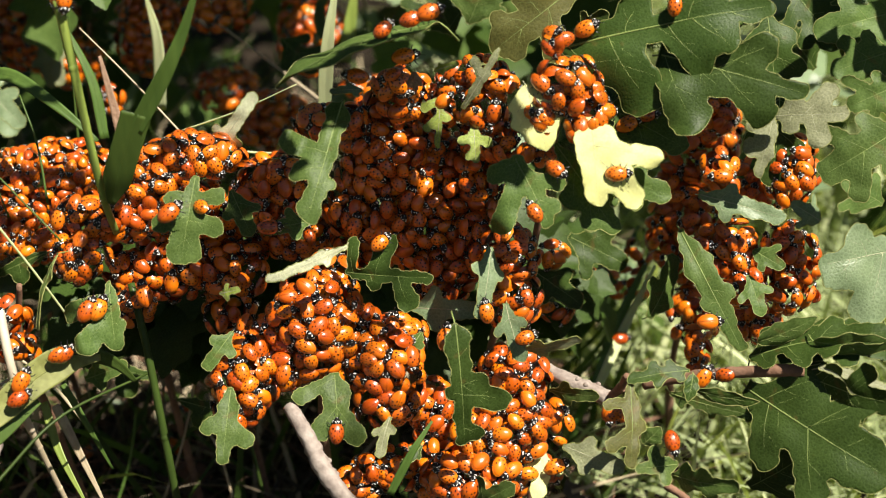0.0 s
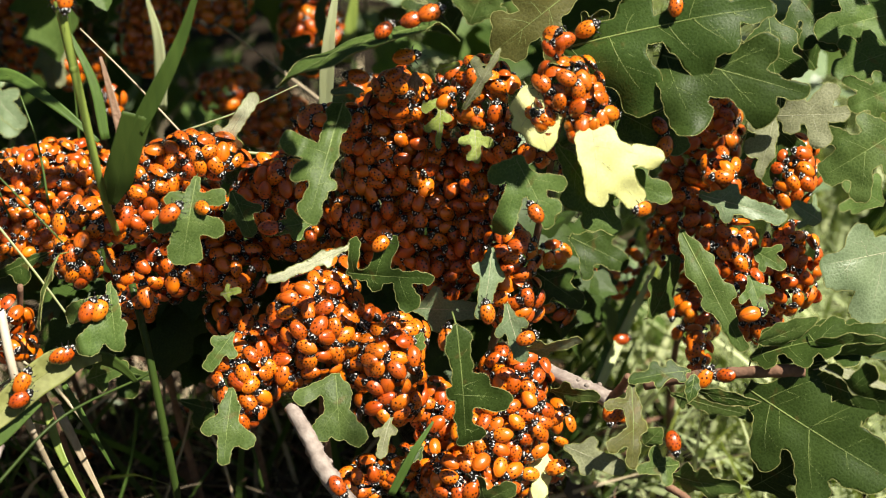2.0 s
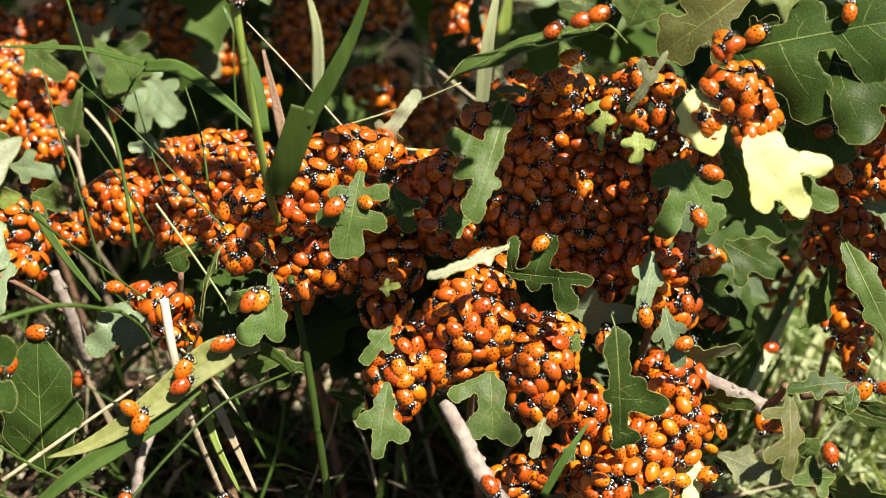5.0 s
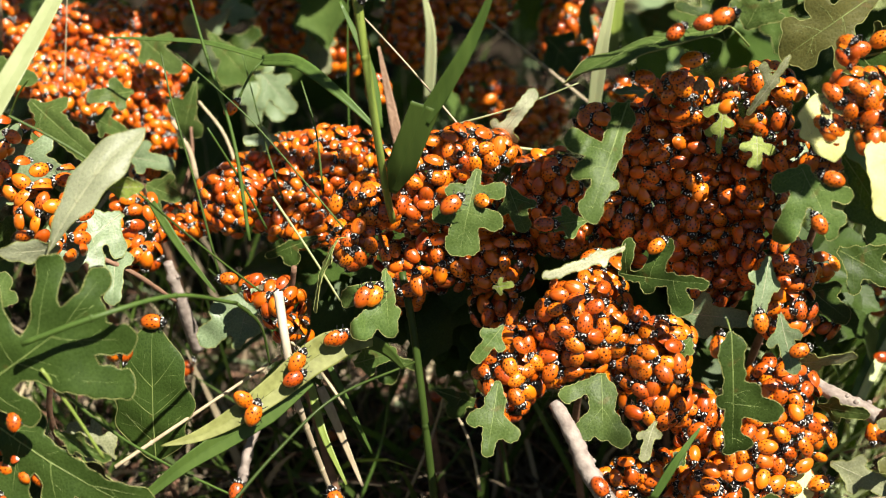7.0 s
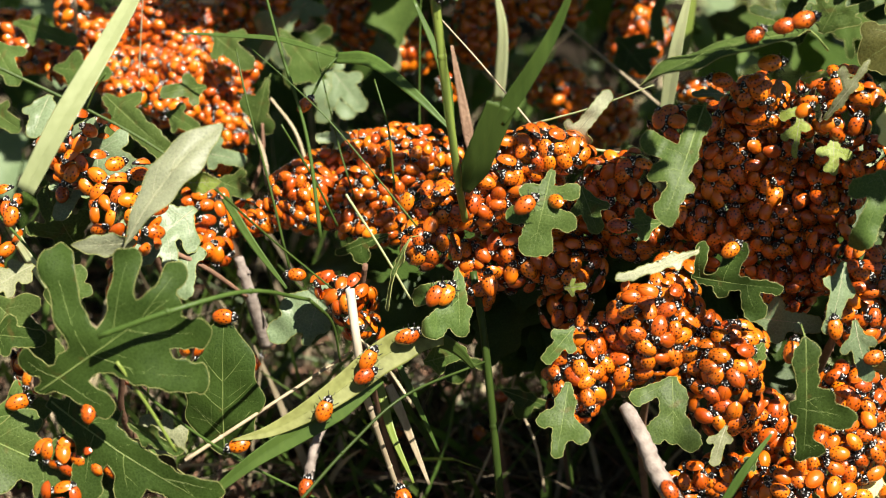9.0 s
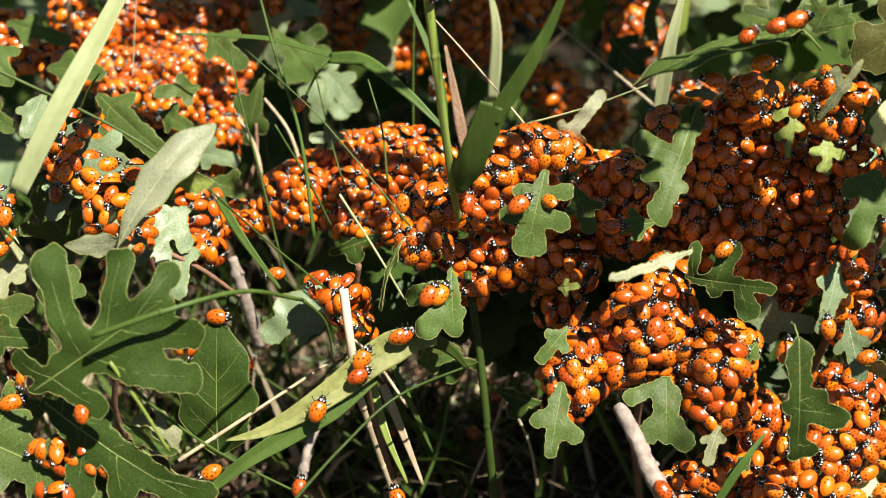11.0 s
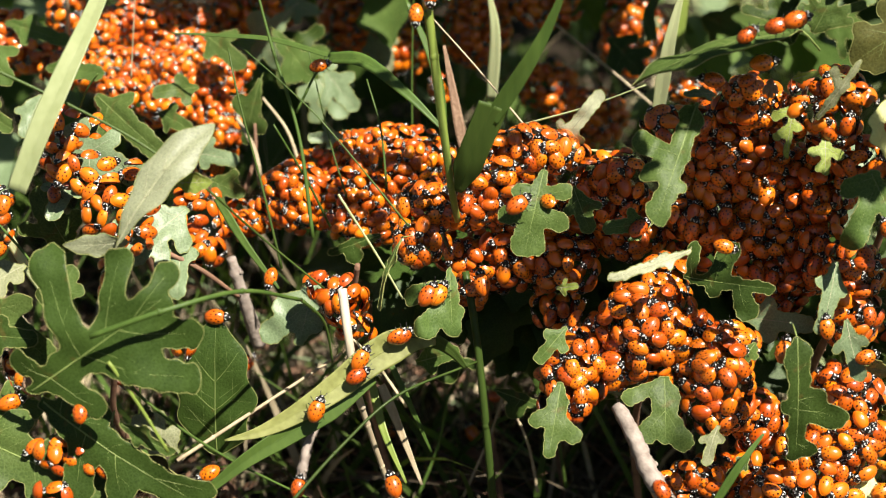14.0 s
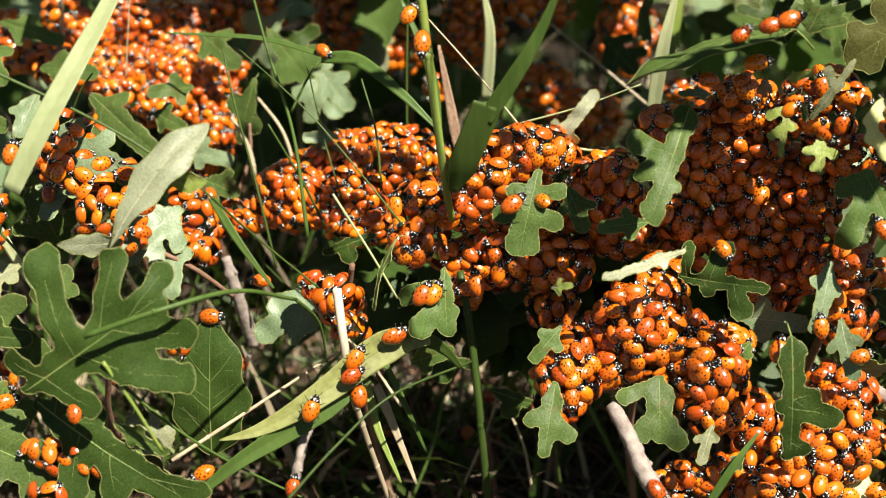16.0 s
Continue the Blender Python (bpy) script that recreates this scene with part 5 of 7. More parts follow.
oak_leaf((-0.1864, -0.1194, 0.1213), (-0.1441, -0.1242, 0.1045), 0.0296, -10, 2, 0.3, mat=LEAF, label="green lobed oak leaf with a pale margin")
oak_leaf((-0.1452, -0.1159, 0.1239), (-0.1143, -0.1239, 0.1058), 0.0154, 50, 2, 0.35, mat=LEAF_DARK, label="dark green lobed oak leaf")
oak_leaf((-0.1868, -0.0985, 0.1576), (-0.1645, -0.1056, 0.1393), 0.0227, 0, 1, 0.4, mat=LEAF, label="green lobed oak leaf with a pale margin")
oak_leaf((-0.1849, -0.1076, 0.1493), (-0.1665, -0.1091, 0.1490), 0.0138, 0, 1, 0.2, mat=LEAF_DARK, label="dark green lobed oak leaf")
oak_leaf((-0.1854, -0.1118, 0.1224), (-0.1687, -0.1064, 0.1238), 0.0195, 0, 1, 0.3, mat=LEAF, label="green lobed oak leaf with a pale margin")
oak_leaf((-0.1407, -0.1080, 0.1792), (-0.1151, -0.0840, 0.2082), 0.0122, -18, 2, 0, mat=LEAF_SILVER, label="pale grey-green oak leaf curled and turned over", end=0.4, bow=0.12, fold=0.40, belly=1.35)
oak_leaf((-0.1411, -0.0940, 0.1744), (-0.1585, -0.1010, 0.1762), 0.0071, -30, 2, 0, mat=LEAF_SILVER, label="curled edge of a grey-green oak leaf", end=0.4)
oak_leaf((-0.1263, -0.0895, 0.1919), (-0.1148, -0.0930, 0.1939), 0.0063, 10, 1, 0.0, mat=LEAF_LIME, label="small yellow-green oak leaf")
oak_leaf((-0.1359, -0.0452, 0.1622), (-0.1528, -0.0633, 0.1513), 0.0277, 0, 2, 0.45, mat=LEAF_WAXY, label="waxy pale blue-green oak leaf")
oak_leaf((-0.1364, -0.0500, 0.1543), (-0.1358, -0.0658, 0.1399), 0.0147, 0, 1, 0.3, mat=LEAF_WAXY, label="waxy pale blue-green oak leaf")
oak_leaf((-0.1796, -0.0380, 0.1838), (-0.1473, -0.0446, 0.1716), 0.0206, 0, 2, 0.35, mat=LEAF_WAXY, label="waxy pale blue-green oak leaf")
oak_leaf((-0.1723, -0.0419, 0.1717), (-0.1773, -0.0570, 0.1624), 0.0150, 0, 1, 0.3, mat=LEAF_WAXY, label="waxy pale blue-green oak leaf")
oak_leaf((-0.1791, -0.0361, 0.1418), (-0.1896, -0.0320, 0.1627), 0.0254, 0, 1, 0.3, mat=LEAF, label="green lobed oak leaf with a pale margin")
oak_leaf((-0.1794, 0.0137, 0.1776), (-0.1535, -0.0019, 0.1621), 0.0204, 0, 1, 0.3, mat=LEAF, label="green lobed oak leaf with a pale margin")
oak_leaf((-0.1462, 0.0252, 0.1773), (-0.1595, 0.0125, 0.1796), 0.0123, 0, 1, 0.3, mat=LEAF, label="green lobed oak leaf with a pale margin")
oak_leaf((-0.1592, 0.0202, 0.1691), (-0.1461, 0.0116, 0.1664), 0.0123, 0, 1, 0.2, mat=LEAF, label="green lobed oak leaf with a pale margin")
oak_leaf((-0.1933, -0.0051, 0.1845), (-0.1960, -0.0193, 0.1746), 0.0160, 0, 1, 0.2, mat=LEAF_WAXY, label="waxy pale blue-green oak leaf")
oak_leaf((-0.2036, 0.0339, 0.1803), (-0.1812, 0.0290, 0.1804), 0.0149, 0, 1, 0.3, mat=LEAF, label="green lobed oak leaf with a pale margin")
oak_leaf((-0.2232, 0.0525, 0.1910), (-0.1984, 0.0473, 0.1856), 0.0132, 0, 1, 0.3, mat=LEAF, label="green lobed oak leaf with a pale margin")
oak_leaf((-0.2210, 0.0220, 0.1949), (-0.2098, 0.0112, 0.1821), 0.0168, 0, 1, 0.3, mat=LEAF, label="green lobed oak leaf with a pale margin")
oak_leaf((-0.2168, -0.0026, 0.1788), (-0.2028, -0.0106, 0.1740), 0.0142, 0, 1, 0.3, mat=LEAF, label="green lobed oak leaf with a pale margin")
oak_leaf((-0.1495, 0.0584, 0.1861), (-0.1331, 0.0485, 0.1766), 0.0172, 0, 1, 0.4, mat=LEAF, label="green lobed oak leaf with a pale margin")
oak_leaf((-0.1176, 0.0896, 0.1644), (-0.0994, 0.0767, 0.1470), 0.0249, 0, 2, 0.4, mat=LEAF_WAXY, label="waxy pale blue-green oak leaf")
oak_leaf((-0.1325, 0.1050, 0.1682), (-0.1078, 0.0992, 0.1563), 0.0302, 0, 1, 0.2, mat=LEAF_DARK, label="dark green lobed oak leaf")
oak_leaf((-0.1286, 0.1128, 0.1802), (-0.1143, 0.1104, 0.1788), 0.0163, 0, 1, 0.2, mat=LEAF_WAXY, label="waxy pale blue-green oak leaf")
oak_leaf((-0.0950, -0.0409, 0.1355), (-0.0997, -0.0529, 0.1169), 0.0207, 0, 2, 0.3, mat=LEAF_WAXY, label="waxy pale blue-green oak leaf", end=0.3, fingers=((0.4, 1.038, 0.567, 0.184), (0.6, 0.678, -0.269, 0.150), (0.3, 0.576, 0.497, 0.200),))
oak_leaf((-0.1462, 0.0094, 0.1590), (-0.1283, 0.0058, 0.1573), 0.0132, 0, 1, 0.3, mat=LEAF_WAXY, label="waxy pale blue-green oak leaf")
oak_leaf((-0.1381, 0.0021, 0.1511), (-0.1256, -0.0011, 0.1474), 0.0141, 0, 1, 0.2, mat=LEAF, label="green lobed oak leaf with a pale margin")
oak_leaf((-0.0954, 0.1238, 0.1650), (-0.0895, 0.1108, 0.1525), 0.0118, 0, 1, 0.3, mat=LEAF_GREY, label="grey-green oak leaf showing its underside")
oak_leaf((-0.0585, -0.0714, 0.1234), (-0.0449, -0.0742, 0.1298), 0.0107, 0, 1, 0.1, mat=LEAF, label="green lobed oak leaf with a pale margin")
oak_leaf((-0.0812, 0.1354, 0.1639), (-0.0883, 0.1216, 0.1535), 0.0168, 0, 1, 0.3, mat=LEAF_GREY, label="grey-green oak leaf showing its underside")
oak_leaf((-0.0909, 0.0006, 0.1702), (-0.1019, -0.0048, 0.1711), 0.0098, 0, 1, 0.3, mat=LEAF_WAXY, label="waxy pale blue-green oak leaf")
oak_leaf((0.0238, 0.1307, 0.1725), (0.0168, 0.1186, 0.1644), 0.0095, 40, 1, 0.2, mat=LEAF_GREY, label="grey-green oak leaf showing its underside")
oak_leaf((0.0449, 0.1587, 0.1638), (0.0609, 0.1466, 0.1606), 0.0223, 0, 1, 0.3, mat=LEAF, label="green lobed oak leaf with a pale margin")
oak_leaf((0.0872, 0.0979, 0.1823), (0.1025, 0.0858, 0.1822), 0.0273, 0, 1, 0.3, mat=LEAF, label="green lobed oak leaf with a pale margin")
# The next ten leaves hang out of view, added to shade the crowds.
oak_leaf((0.1234, -0.1275, 0.3793), (0.1274, -0.1400, 0.3421), 0.0269, 0, 3, 0.35, mat=LEAF_DARK, label="unseen oak leaf added overhead to shade the crowd")
oak_leaf((0.1400, -0.1324, 0.3670), (0.1310, -0.1403, 0.3420), 0.0216, 0, 3, 0.35, mat=LEAF_DARK, label="unseen oak leaf added overhead to shade the crowd")
oak_leaf((0.1374, -0.1348, 0.3592), (0.1119, -0.1327, 0.3610), 0.0235, 0, 3, 0.35, mat=LEAF_DARK, label="unseen oak leaf added overhead to shade the crowd")
oak_leaf((0.1184, -0.1248, 0.3875), (0.1227, -0.1337, 0.3594), 0.0161, 0, 3, 0.35, mat=LEAF_DARK, label="unseen oak leaf added overhead to shade the crowd")
oak_leaf((0.1126, -0.1277, 0.3769), (0.1133, -0.1367, 0.3492), 0.0198, 0, 3, 0.35, mat=LEAF_DARK, label="unseen oak leaf added overhead to shade the crowd")
oak_leaf((0.1293, -0.1265, 0.3839), (0.1246, -0.1327, 0.3628), 0.0143, 0, 3, 0.35, mat=LEAF_DARK, label="unseen oak leaf added overhead to shade the crowd")
oak_leaf((0.1127, -0.1269, 0.3795), (0.1286, -0.1299, 0.3723), 0.0126, 0, 3, 0.35, mat=LEAF_DARK, label="unseen oak leaf added overhead to shade the crowd")
oak_leaf((0.0856, -0.1261, 0.3734), (0.1046, -0.1316, 0.3572), 0.0163, 0, 3, 0.35, mat=LEAF_DARK, label="unseen oak leaf added overhead to shade the crowd")
oak_leaf((0.1314, -0.1289, 0.3762), (0.1322, -0.1379, 0.3489), 0.0162, 0, 3, 0.35, mat=LEAF_DARK, label="unseen oak leaf added overhead to shade the crowd")
oak_leaf((0.1457, -0.1396, 0.3471), (0.1204, -0.1377, 0.3473), 0.0199, 0, 3, 0.35, mat=LEAF_DARK, label="unseen oak leaf added overhead to shade the crowd")
oak_leaf((0.2099, -0.0128, 0.2148), (0.1806, -0.0166, 0.2092), 0.0253, 0, 2, 0.4, mat=LEAF, label="green lobed oak leaf in soft light")
oak_leaf((0.1790, 0.0068, 0.2174), (0.1929, -0.0054, 0.1990), 0.0239, 0, 2, 0.4, mat=LEAF_DARK, label="dark green lobed oak leaf")
oak_leaf((0.2052, -0.0244, 0.2052), (0.1844, -0.0266, 0.1990), 0.0212, 10, 2, 0.4, mat=LEAF, label="green lobed oak leaf in soft light")
oak_leaf((0.2012, 0.0037, 0.1851), (0.2118, 0.0047, 0.2009), 0.0225, 0, 2, 0.4, mat=LEAF, label="green lobed oak leaf in soft light")
oak_leaf((0.2037, -0.0366, 0.1980), (0.1872, -0.0379, 0.1914), 0.0190, 0, 2, 0.3, mat=LEAF, label="green lobed oak leaf in soft light")
oak_leaf((0.1930, 0.0165, 0.1849), (0.1801, 0.0196, 0.2011), 0.0227, 0, 2, 0.4, mat=LEAF_DARK, label="dark green lobed oak leaf")
oak_leaf((0.2027, -0.0378, 0.1565), (0.1891, -0.0357, 0.1644), 0.0175, 0, 2, 0.3, mat=LEAF, label="green lobed oak leaf with a pale margin")
oak_leaf((0.1771, -0.0518, 0.1581), (0.1673, -0.0515, 0.1644), 0.0131, 0, 1, 0.2, mat=LEAF_WAXY, label="waxy pale blue-green oak leaf")
oak_leaf((0.0670, 0.0502, 0.1905), (0.0592, 0.0546, 0.2065), 0.0251, 0, 2, 0.4, mat=LEAF_DARK, label="dark green lobed oak leaf")
oak_leaf((0.0714, 0.0316, 0.2008), (0.0776, 0.0341, 0.2143), 0.0222, 0, 2, 0.4, mat=LEAF, label="green lobed oak leaf with a pale margin")
oak_leaf((0.0304, -0.0504, 0.2079), (0.0209, -0.0559, 0.2095), 0.0069, 40, 1, 0.1, mat=LEAF_WAXY, label="waxy pale blue-green oak leaf")
oak_leaf((0.0036, 0.1098, 0.1700), (0.0167, 0.1014, 0.1581), 0.0207, 0, 2, 0.4, mat=LEAF_DARK, label="dark green lobed oak leaf")
oak_leaf((-0.0786, 0.1362, 0.1663), (-0.0683, 0.1354, 0.1760), 0.0194, 0, 2, 0.4, mat=LEAF_DARK, label="dark green lobed oak leaf")
oak_leaf((-0.1710, -0.0877, 0.1446), (-0.1627, -0.0805, 0.1587), 0.0160, 0, 2, 0.4, mat=LEAF, label="green lobed oak leaf with a pale margin")
oak_leaf((-0.1761, -0.0874, 0.1618), (-0.1868, -0.0985, 0.1576), 0.0123, 20, 2, 0.3, mat=LEAF_GREY, label="grey-green oak leaf showing its underside")
oak_leaf((-0.1288, -0.1072, 0.1098), (-0.1412, -0.1089, 0.1225), 0.0157, 30, 2, 0.4, mat=LEAF_GREY, label="grey-green oak leaf showing its underside")
# Twelve more unseen leaves overhead, added to dapple the crowds with shade.
oak_leaf((0.0794, -0.1259, 0.3642), (0.1044, -0.1293, 0.3545), 0.0165, 0, 3, 0.35, mat=LEAF_DARK, label="unseen oak leaf added overhead to shade the crowd")
oak_leaf((0.0629, -0.1280, 0.3589), (0.0864, -0.1274, 0.3595), 0.0166, 0, 3, 0.35, mat=LEAF_DARK, label="unseen oak leaf added overhead to shade the crowd")
oak_leaf((-0.0400, -0.0900, 0.3700), (-0.0220, -0.0900, 0.3600), 0.0120, 0, 2, 0.35, mat=LEAF_DARK, label="unseen oak leaf added overhead to shade the crowd")
oak_leaf((-0.0160, -0.0830, 0.3720), (0.0040, -0.0880, 0.3600), 0.0120, 0, 2, 0.35, mat=LEAF_DARK, label="unseen oak leaf added overhead to shade the crowd")
oak_leaf((0.0080, -0.0900, 0.3700), (0.0270, -0.0860, 0.3580), 0.0120, 0, 2, 0.35, mat=LEAF_DARK, label="unseen oak leaf added overhead to shade the crowd")
oak_leaf((-0.0040, -0.1000, 0.3740), (0.0120, -0.1080, 0.3640), 0.0120, 0, 2, 0.35, mat=LEAF_DARK, label="unseen oak leaf added overhead to shade the crowd")
oak_leaf((0.0140, -0.1060, 0.3720), (0.0230, -0.1220, 0.3600), 0.0110, 0, 2, 0.35, mat=LEAF_DARK, label="unseen oak leaf added overhead to shade the crowd")
oak_leaf((0.0260, -0.1420, 0.3660), (0.0400, -0.1500, 0.3560), 0.0110, 0, 2, 0.35, mat=LEAF_DARK, label="unseen oak leaf added overhead to shade the crowd")
oak_leaf((0.0520, -0.1240, 0.3660), (0.0660, -0.1340, 0.3540), 0.0140, 0, 2, 0.35, mat=LEAF_DARK, label="unseen oak leaf added overhead to shade the crowd")
oak_leaf((0.0640, -0.1380, 0.3620), (0.0780, -0.1420, 0.3500), 0.0140, 0, 2, 0.35, mat=LEAF_DARK, label="unseen oak leaf added overhead to shade the crowd")
oak_leaf((0.0400, -0.1080, 0.3720), (0.0510, -0.1160, 0.3640), 0.0100, 0, 2, 0.35, mat=LEAF_DARK, label="unseen oak leaf added overhead to shade the crowd")
oak_leaf((-0.0300, -0.0800, 0.3760), (-0.0200, -0.0790, 0.3660), 0.0090, 0, 2, 0.35, mat=LEAF_DARK, label="unseen oak leaf added overhead to shade the crowd")
oak_leaf((0.0524, -0.0561, 0.2155), (0.0592, -0.0599, 0.2190), 0.0044, 0, 1, 0.1, mat=LEAF_LIME, label="small yellow-green oak leaf")
# Two leaves hidden behind others, added to shade the ladybird column.
oak_leaf((0.1632, -0.0211, 0.2171), (0.1656, -0.0313, 0.1877), 0.0227, 0, 2, 0.2, mat=LEAF_DARK, label="dark green lobed oak leaf")
oak_leaf((0.1669, -0.0291, 0.1966), (0.1640, -0.0397, 0.1652), 0.0208, 0, 2, 0.2, mat=LEAF_DARK, label="dark green lobed oak leaf")
oak_leaf((0.1269, -0.0980, 0.1307), (0.1246, -0.1026, 0.1236), 0.0045, 0, 1, 0.0, mat=LEAF_DARK, label="dark green lobed oak leaf")
oak_leaf((0.1611, -0.1040, 0.1437), (0.1848, -0.1120, 0.1470), 0.0084, 38, 2, 0, mat=LEAF, label="green lobed oak leaf with a pale margin", end=0.4)
oak_leaf((0.1620, -0.1100, 0.1379), (0.1853, -0.1180, 0.1321), 0.0098, -18, 2, 0.3, mat=LEAF_GREY, label="grey-green oak leaf showing its underside", end=0.4, fingers=((0.30, 0.511, 0.159, 0.103), (0.55, 0.565, -0.197, 0.090),))
oak_leaf((0.1464, -0.0960, 0.1396), (0.1631, -0.0990, 0.1493), 0.0074, 22, 2, 0, mat=LEAF, label="green lobed oak leaf with a pale margin", end=0.4)
oak_leaf((0.1276, -0.0990, 0.1257), (0.1459, -0.1060, 0.1245), 0.0050, 30, 2, 0, mat=LEAF_DARK, label="dark green lobed oak leaf", end=0.4)
oak_leaf((-0.1284, 0.0850, 0.1784), (-0.1098, 0.0850, 0.1536), 0.0212, 0, 2, 0.4, mat=LEAF, label="green lobed oak leaf with a pale margin", end=0.4, fingers=((0.40, 0.613, 0.256, 0.158), (0.50, 0.637, -0.384, 0.144),))
oak_leaf((-0.1229, 0.0950, 0.1849), (-0.1410, 0.0950, 0.1611), 0.0194, 0, 2, 0.4, mat=LEAF_WAXY, label="waxy pale blue-green oak leaf", end=0.4, fingers=((0.40, 0.473, 0.379, 0.162), (0.60, 0.715, -0.395, 0.146),))
oak_leaf((-0.1253, 0.0350, 0.1766), (-0.1321, 0.0350, 0.1516), 0.0159, 0, 2, 0.4, mat=LEAF, label="green lobed oak leaf with a pale margin", end=0.4, fingers=((0.40, 0.422, 0.315, 0.157), (0.60, 0.659, -0.269, 0.157),))
oak_leaf((-0.1316, 0.0100, 0.1539), (-0.1375, 0.0100, 0.1438), 0.0104, 0, 2, 0, mat=LEAF, label="green lobed oak leaf with a pale margin", end=0.4)
oak_leaf((-0.0948, 0.0120, 0.1654), (-0.0827, 0.0120, 0.1666), 0.0052, 30, 2, 0, mat=LEAF_WAXY, label="waxy pale blue-green oak leaf", end=0.4)
oak_leaf((-0.0761, -0.0200, 0.1425), (-0.0939, -0.0200, 0.1347), 0.0101, 0, 2, 0.4, mat=LEAF_DARK, label="dark green lobed oak leaf", end=0.4, fingers=((0.50, 0.574, -0.332, 0.166),))
oak_leaf((-0.0603, -0.0350, 0.1070), (-0.0410, -0.0350, 0.1007), 0.0117, 0, 2, 0.4, mat=LEAF_DARK, label="dark green lobed oak leaf", end=0.4, fingers=((0.40, 0.624, 0.413, 0.192),))
oak_leaf((-0.0356, -0.0300, 0.0886), (-0.0178, -0.0300, 0.0820), 0.0120, 0, 2, 0.4, mat=LEAF_DARK, label="dark green lobed oak leaf", end=0.4, fingers=((0.50, 0.467, 0.400, 0.190),))

# ---- grass ----
grass_blade([(-0.0364, -0.0690, 0.2051), (-0.0308, -0.0705, 0.2146), (-0.0247, -0.0720, 0.2257), (-0.0198, -0.0720, 0.2359), (-0.0151, -0.0720, 0.2484)], 0.0052, 5, GRASS, "green upper half of a torn grass blade", root=0.9)
grass_blade([(-0.0460, -0.0650, 0.1801), (-0.0424, -0.0670, 0.1914), (-0.0390, -0.0685, 0.2007), (-0.0354, -0.0695, 0.2104)], 0.0088, 8, GRASS, "broad green torn grass blade beside the oak", root=0.25, taper=0.0)
grass_blade([(-0.0940, -0.0023, 0.1996), (-0.0809, -0.0105, 0.2017), (-0.0659, -0.0211, 0.1948), (-0.0534, -0.0288, 0.1857)], 0.0048, -10, GRASS, "green grass blade beside the oak")
grass_blade([(-0.0915, -0.0020, 0.1996), (-0.1139, 0.0060, 0.2027), (-0.1340, 0.0089, 0.2029), (-0.1500, 0.0100, 0.2030)], 0.0019, 20, GRASS, "green grass blade beside the oak")
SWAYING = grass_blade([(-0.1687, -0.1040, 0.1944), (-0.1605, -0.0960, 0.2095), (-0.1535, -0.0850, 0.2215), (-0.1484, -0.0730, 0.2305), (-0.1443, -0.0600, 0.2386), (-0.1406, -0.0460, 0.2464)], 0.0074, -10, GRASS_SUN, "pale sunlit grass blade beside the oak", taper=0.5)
grass_blade([(-0.0519, -0.0810, 0.1376), (-0.0603, -0.0840, 0.1384), (-0.0699, -0.0890, 0.1351), (-0.0802, -0.0960, 0.1289), (-0.0915, -0.1030, 0.1232), (-0.1025, -0.1080, 0.1191), (-0.1127, -0.1120, 0.1181)], 0.0108, -4, GRASS_LIME, "broad yellow-green grass blade under ladybirds", root=0.35, taper=0.96)
grass_blade([(-0.0706, -0.0900, 0.1285), (-0.0827, -0.0985, 0.1224), (-0.0956, -0.1060, 0.1165), (-0.1073, -0.1125, 0.1110), (-0.1216, -0.1190, 0.1005)], 0.0080, -20, GRASS, "green grass blade bent under another", root=0.5)
grass_blade([(-0.0579, -0.0830, 0.1381), (-0.0522, -0.0810, 0.1368), (-0.0471, -0.0790, 0.1322), (-0.0426, -0.0780, 0.1257)], 0.0050, 15, GRASS, "green tip of a bent grass blade")
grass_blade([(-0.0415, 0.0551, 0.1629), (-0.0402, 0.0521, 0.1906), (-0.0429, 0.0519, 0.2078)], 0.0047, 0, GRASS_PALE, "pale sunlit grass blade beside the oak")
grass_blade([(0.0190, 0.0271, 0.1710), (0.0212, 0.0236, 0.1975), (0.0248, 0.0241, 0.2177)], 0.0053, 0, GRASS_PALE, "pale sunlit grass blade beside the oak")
grass_blade([(-0.0474, 0.0015, 0.1594), (-0.0519, 0.0091, 0.1794), (-0.0563, 0.0159, 0.1985)], 0.0039, 0, BUD, "dead brown grass blade", root=0.3)
grass_blade([(-0.0558, 0.0030, 0.1734), (-0.0591, 0.0100, 0.1924), (-0.0694, 0.0183, 0.2137)], 0.0039, 20, GRASS, "green grass blade beside the oak")
grass_blade([(0.1124, -0.0161, 0.0732), (0.1249, 0.0094, 0.0866), (0.1400, 0.0259, 0.1085)], 0.0054, 10, GRASS, "green grass blade beside the oak")
grass_blade([(0.1028, -0.0083, 0.0883), (0.1188, 0.0134, 0.0944), (0.1380, 0.0391, 0.1142)], 0.0050, 10, GRASS, "green grass blade beside the oak")
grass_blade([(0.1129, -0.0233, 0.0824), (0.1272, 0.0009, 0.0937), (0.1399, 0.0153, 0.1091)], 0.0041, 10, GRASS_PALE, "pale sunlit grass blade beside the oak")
grass_blade([(0.0335, -0.1097, 0.1008), (0.0407, -0.1066, 0.1136), (0.0471, -0.1017, 0.1210)], 0.0028, 10, GRASS, "green grass blade beside the oak")
grass_blade([(-0.2021, -0.0382, 0.1547), (-0.1854, -0.0587, 0.1447), (-0.1657, -0.0793, 0.1340)], 0.0043, 20, GRASS_PALE, "pale sunlit grass blade beside the oak")
grass_blade([(-0.1269, -0.0387, 0.1635), (-0.1159, -0.0508, 0.1533), (-0.1033, -0.0628, 0.1436)], 0.0030, 0, GRASS, "green grass blade beside the oak")
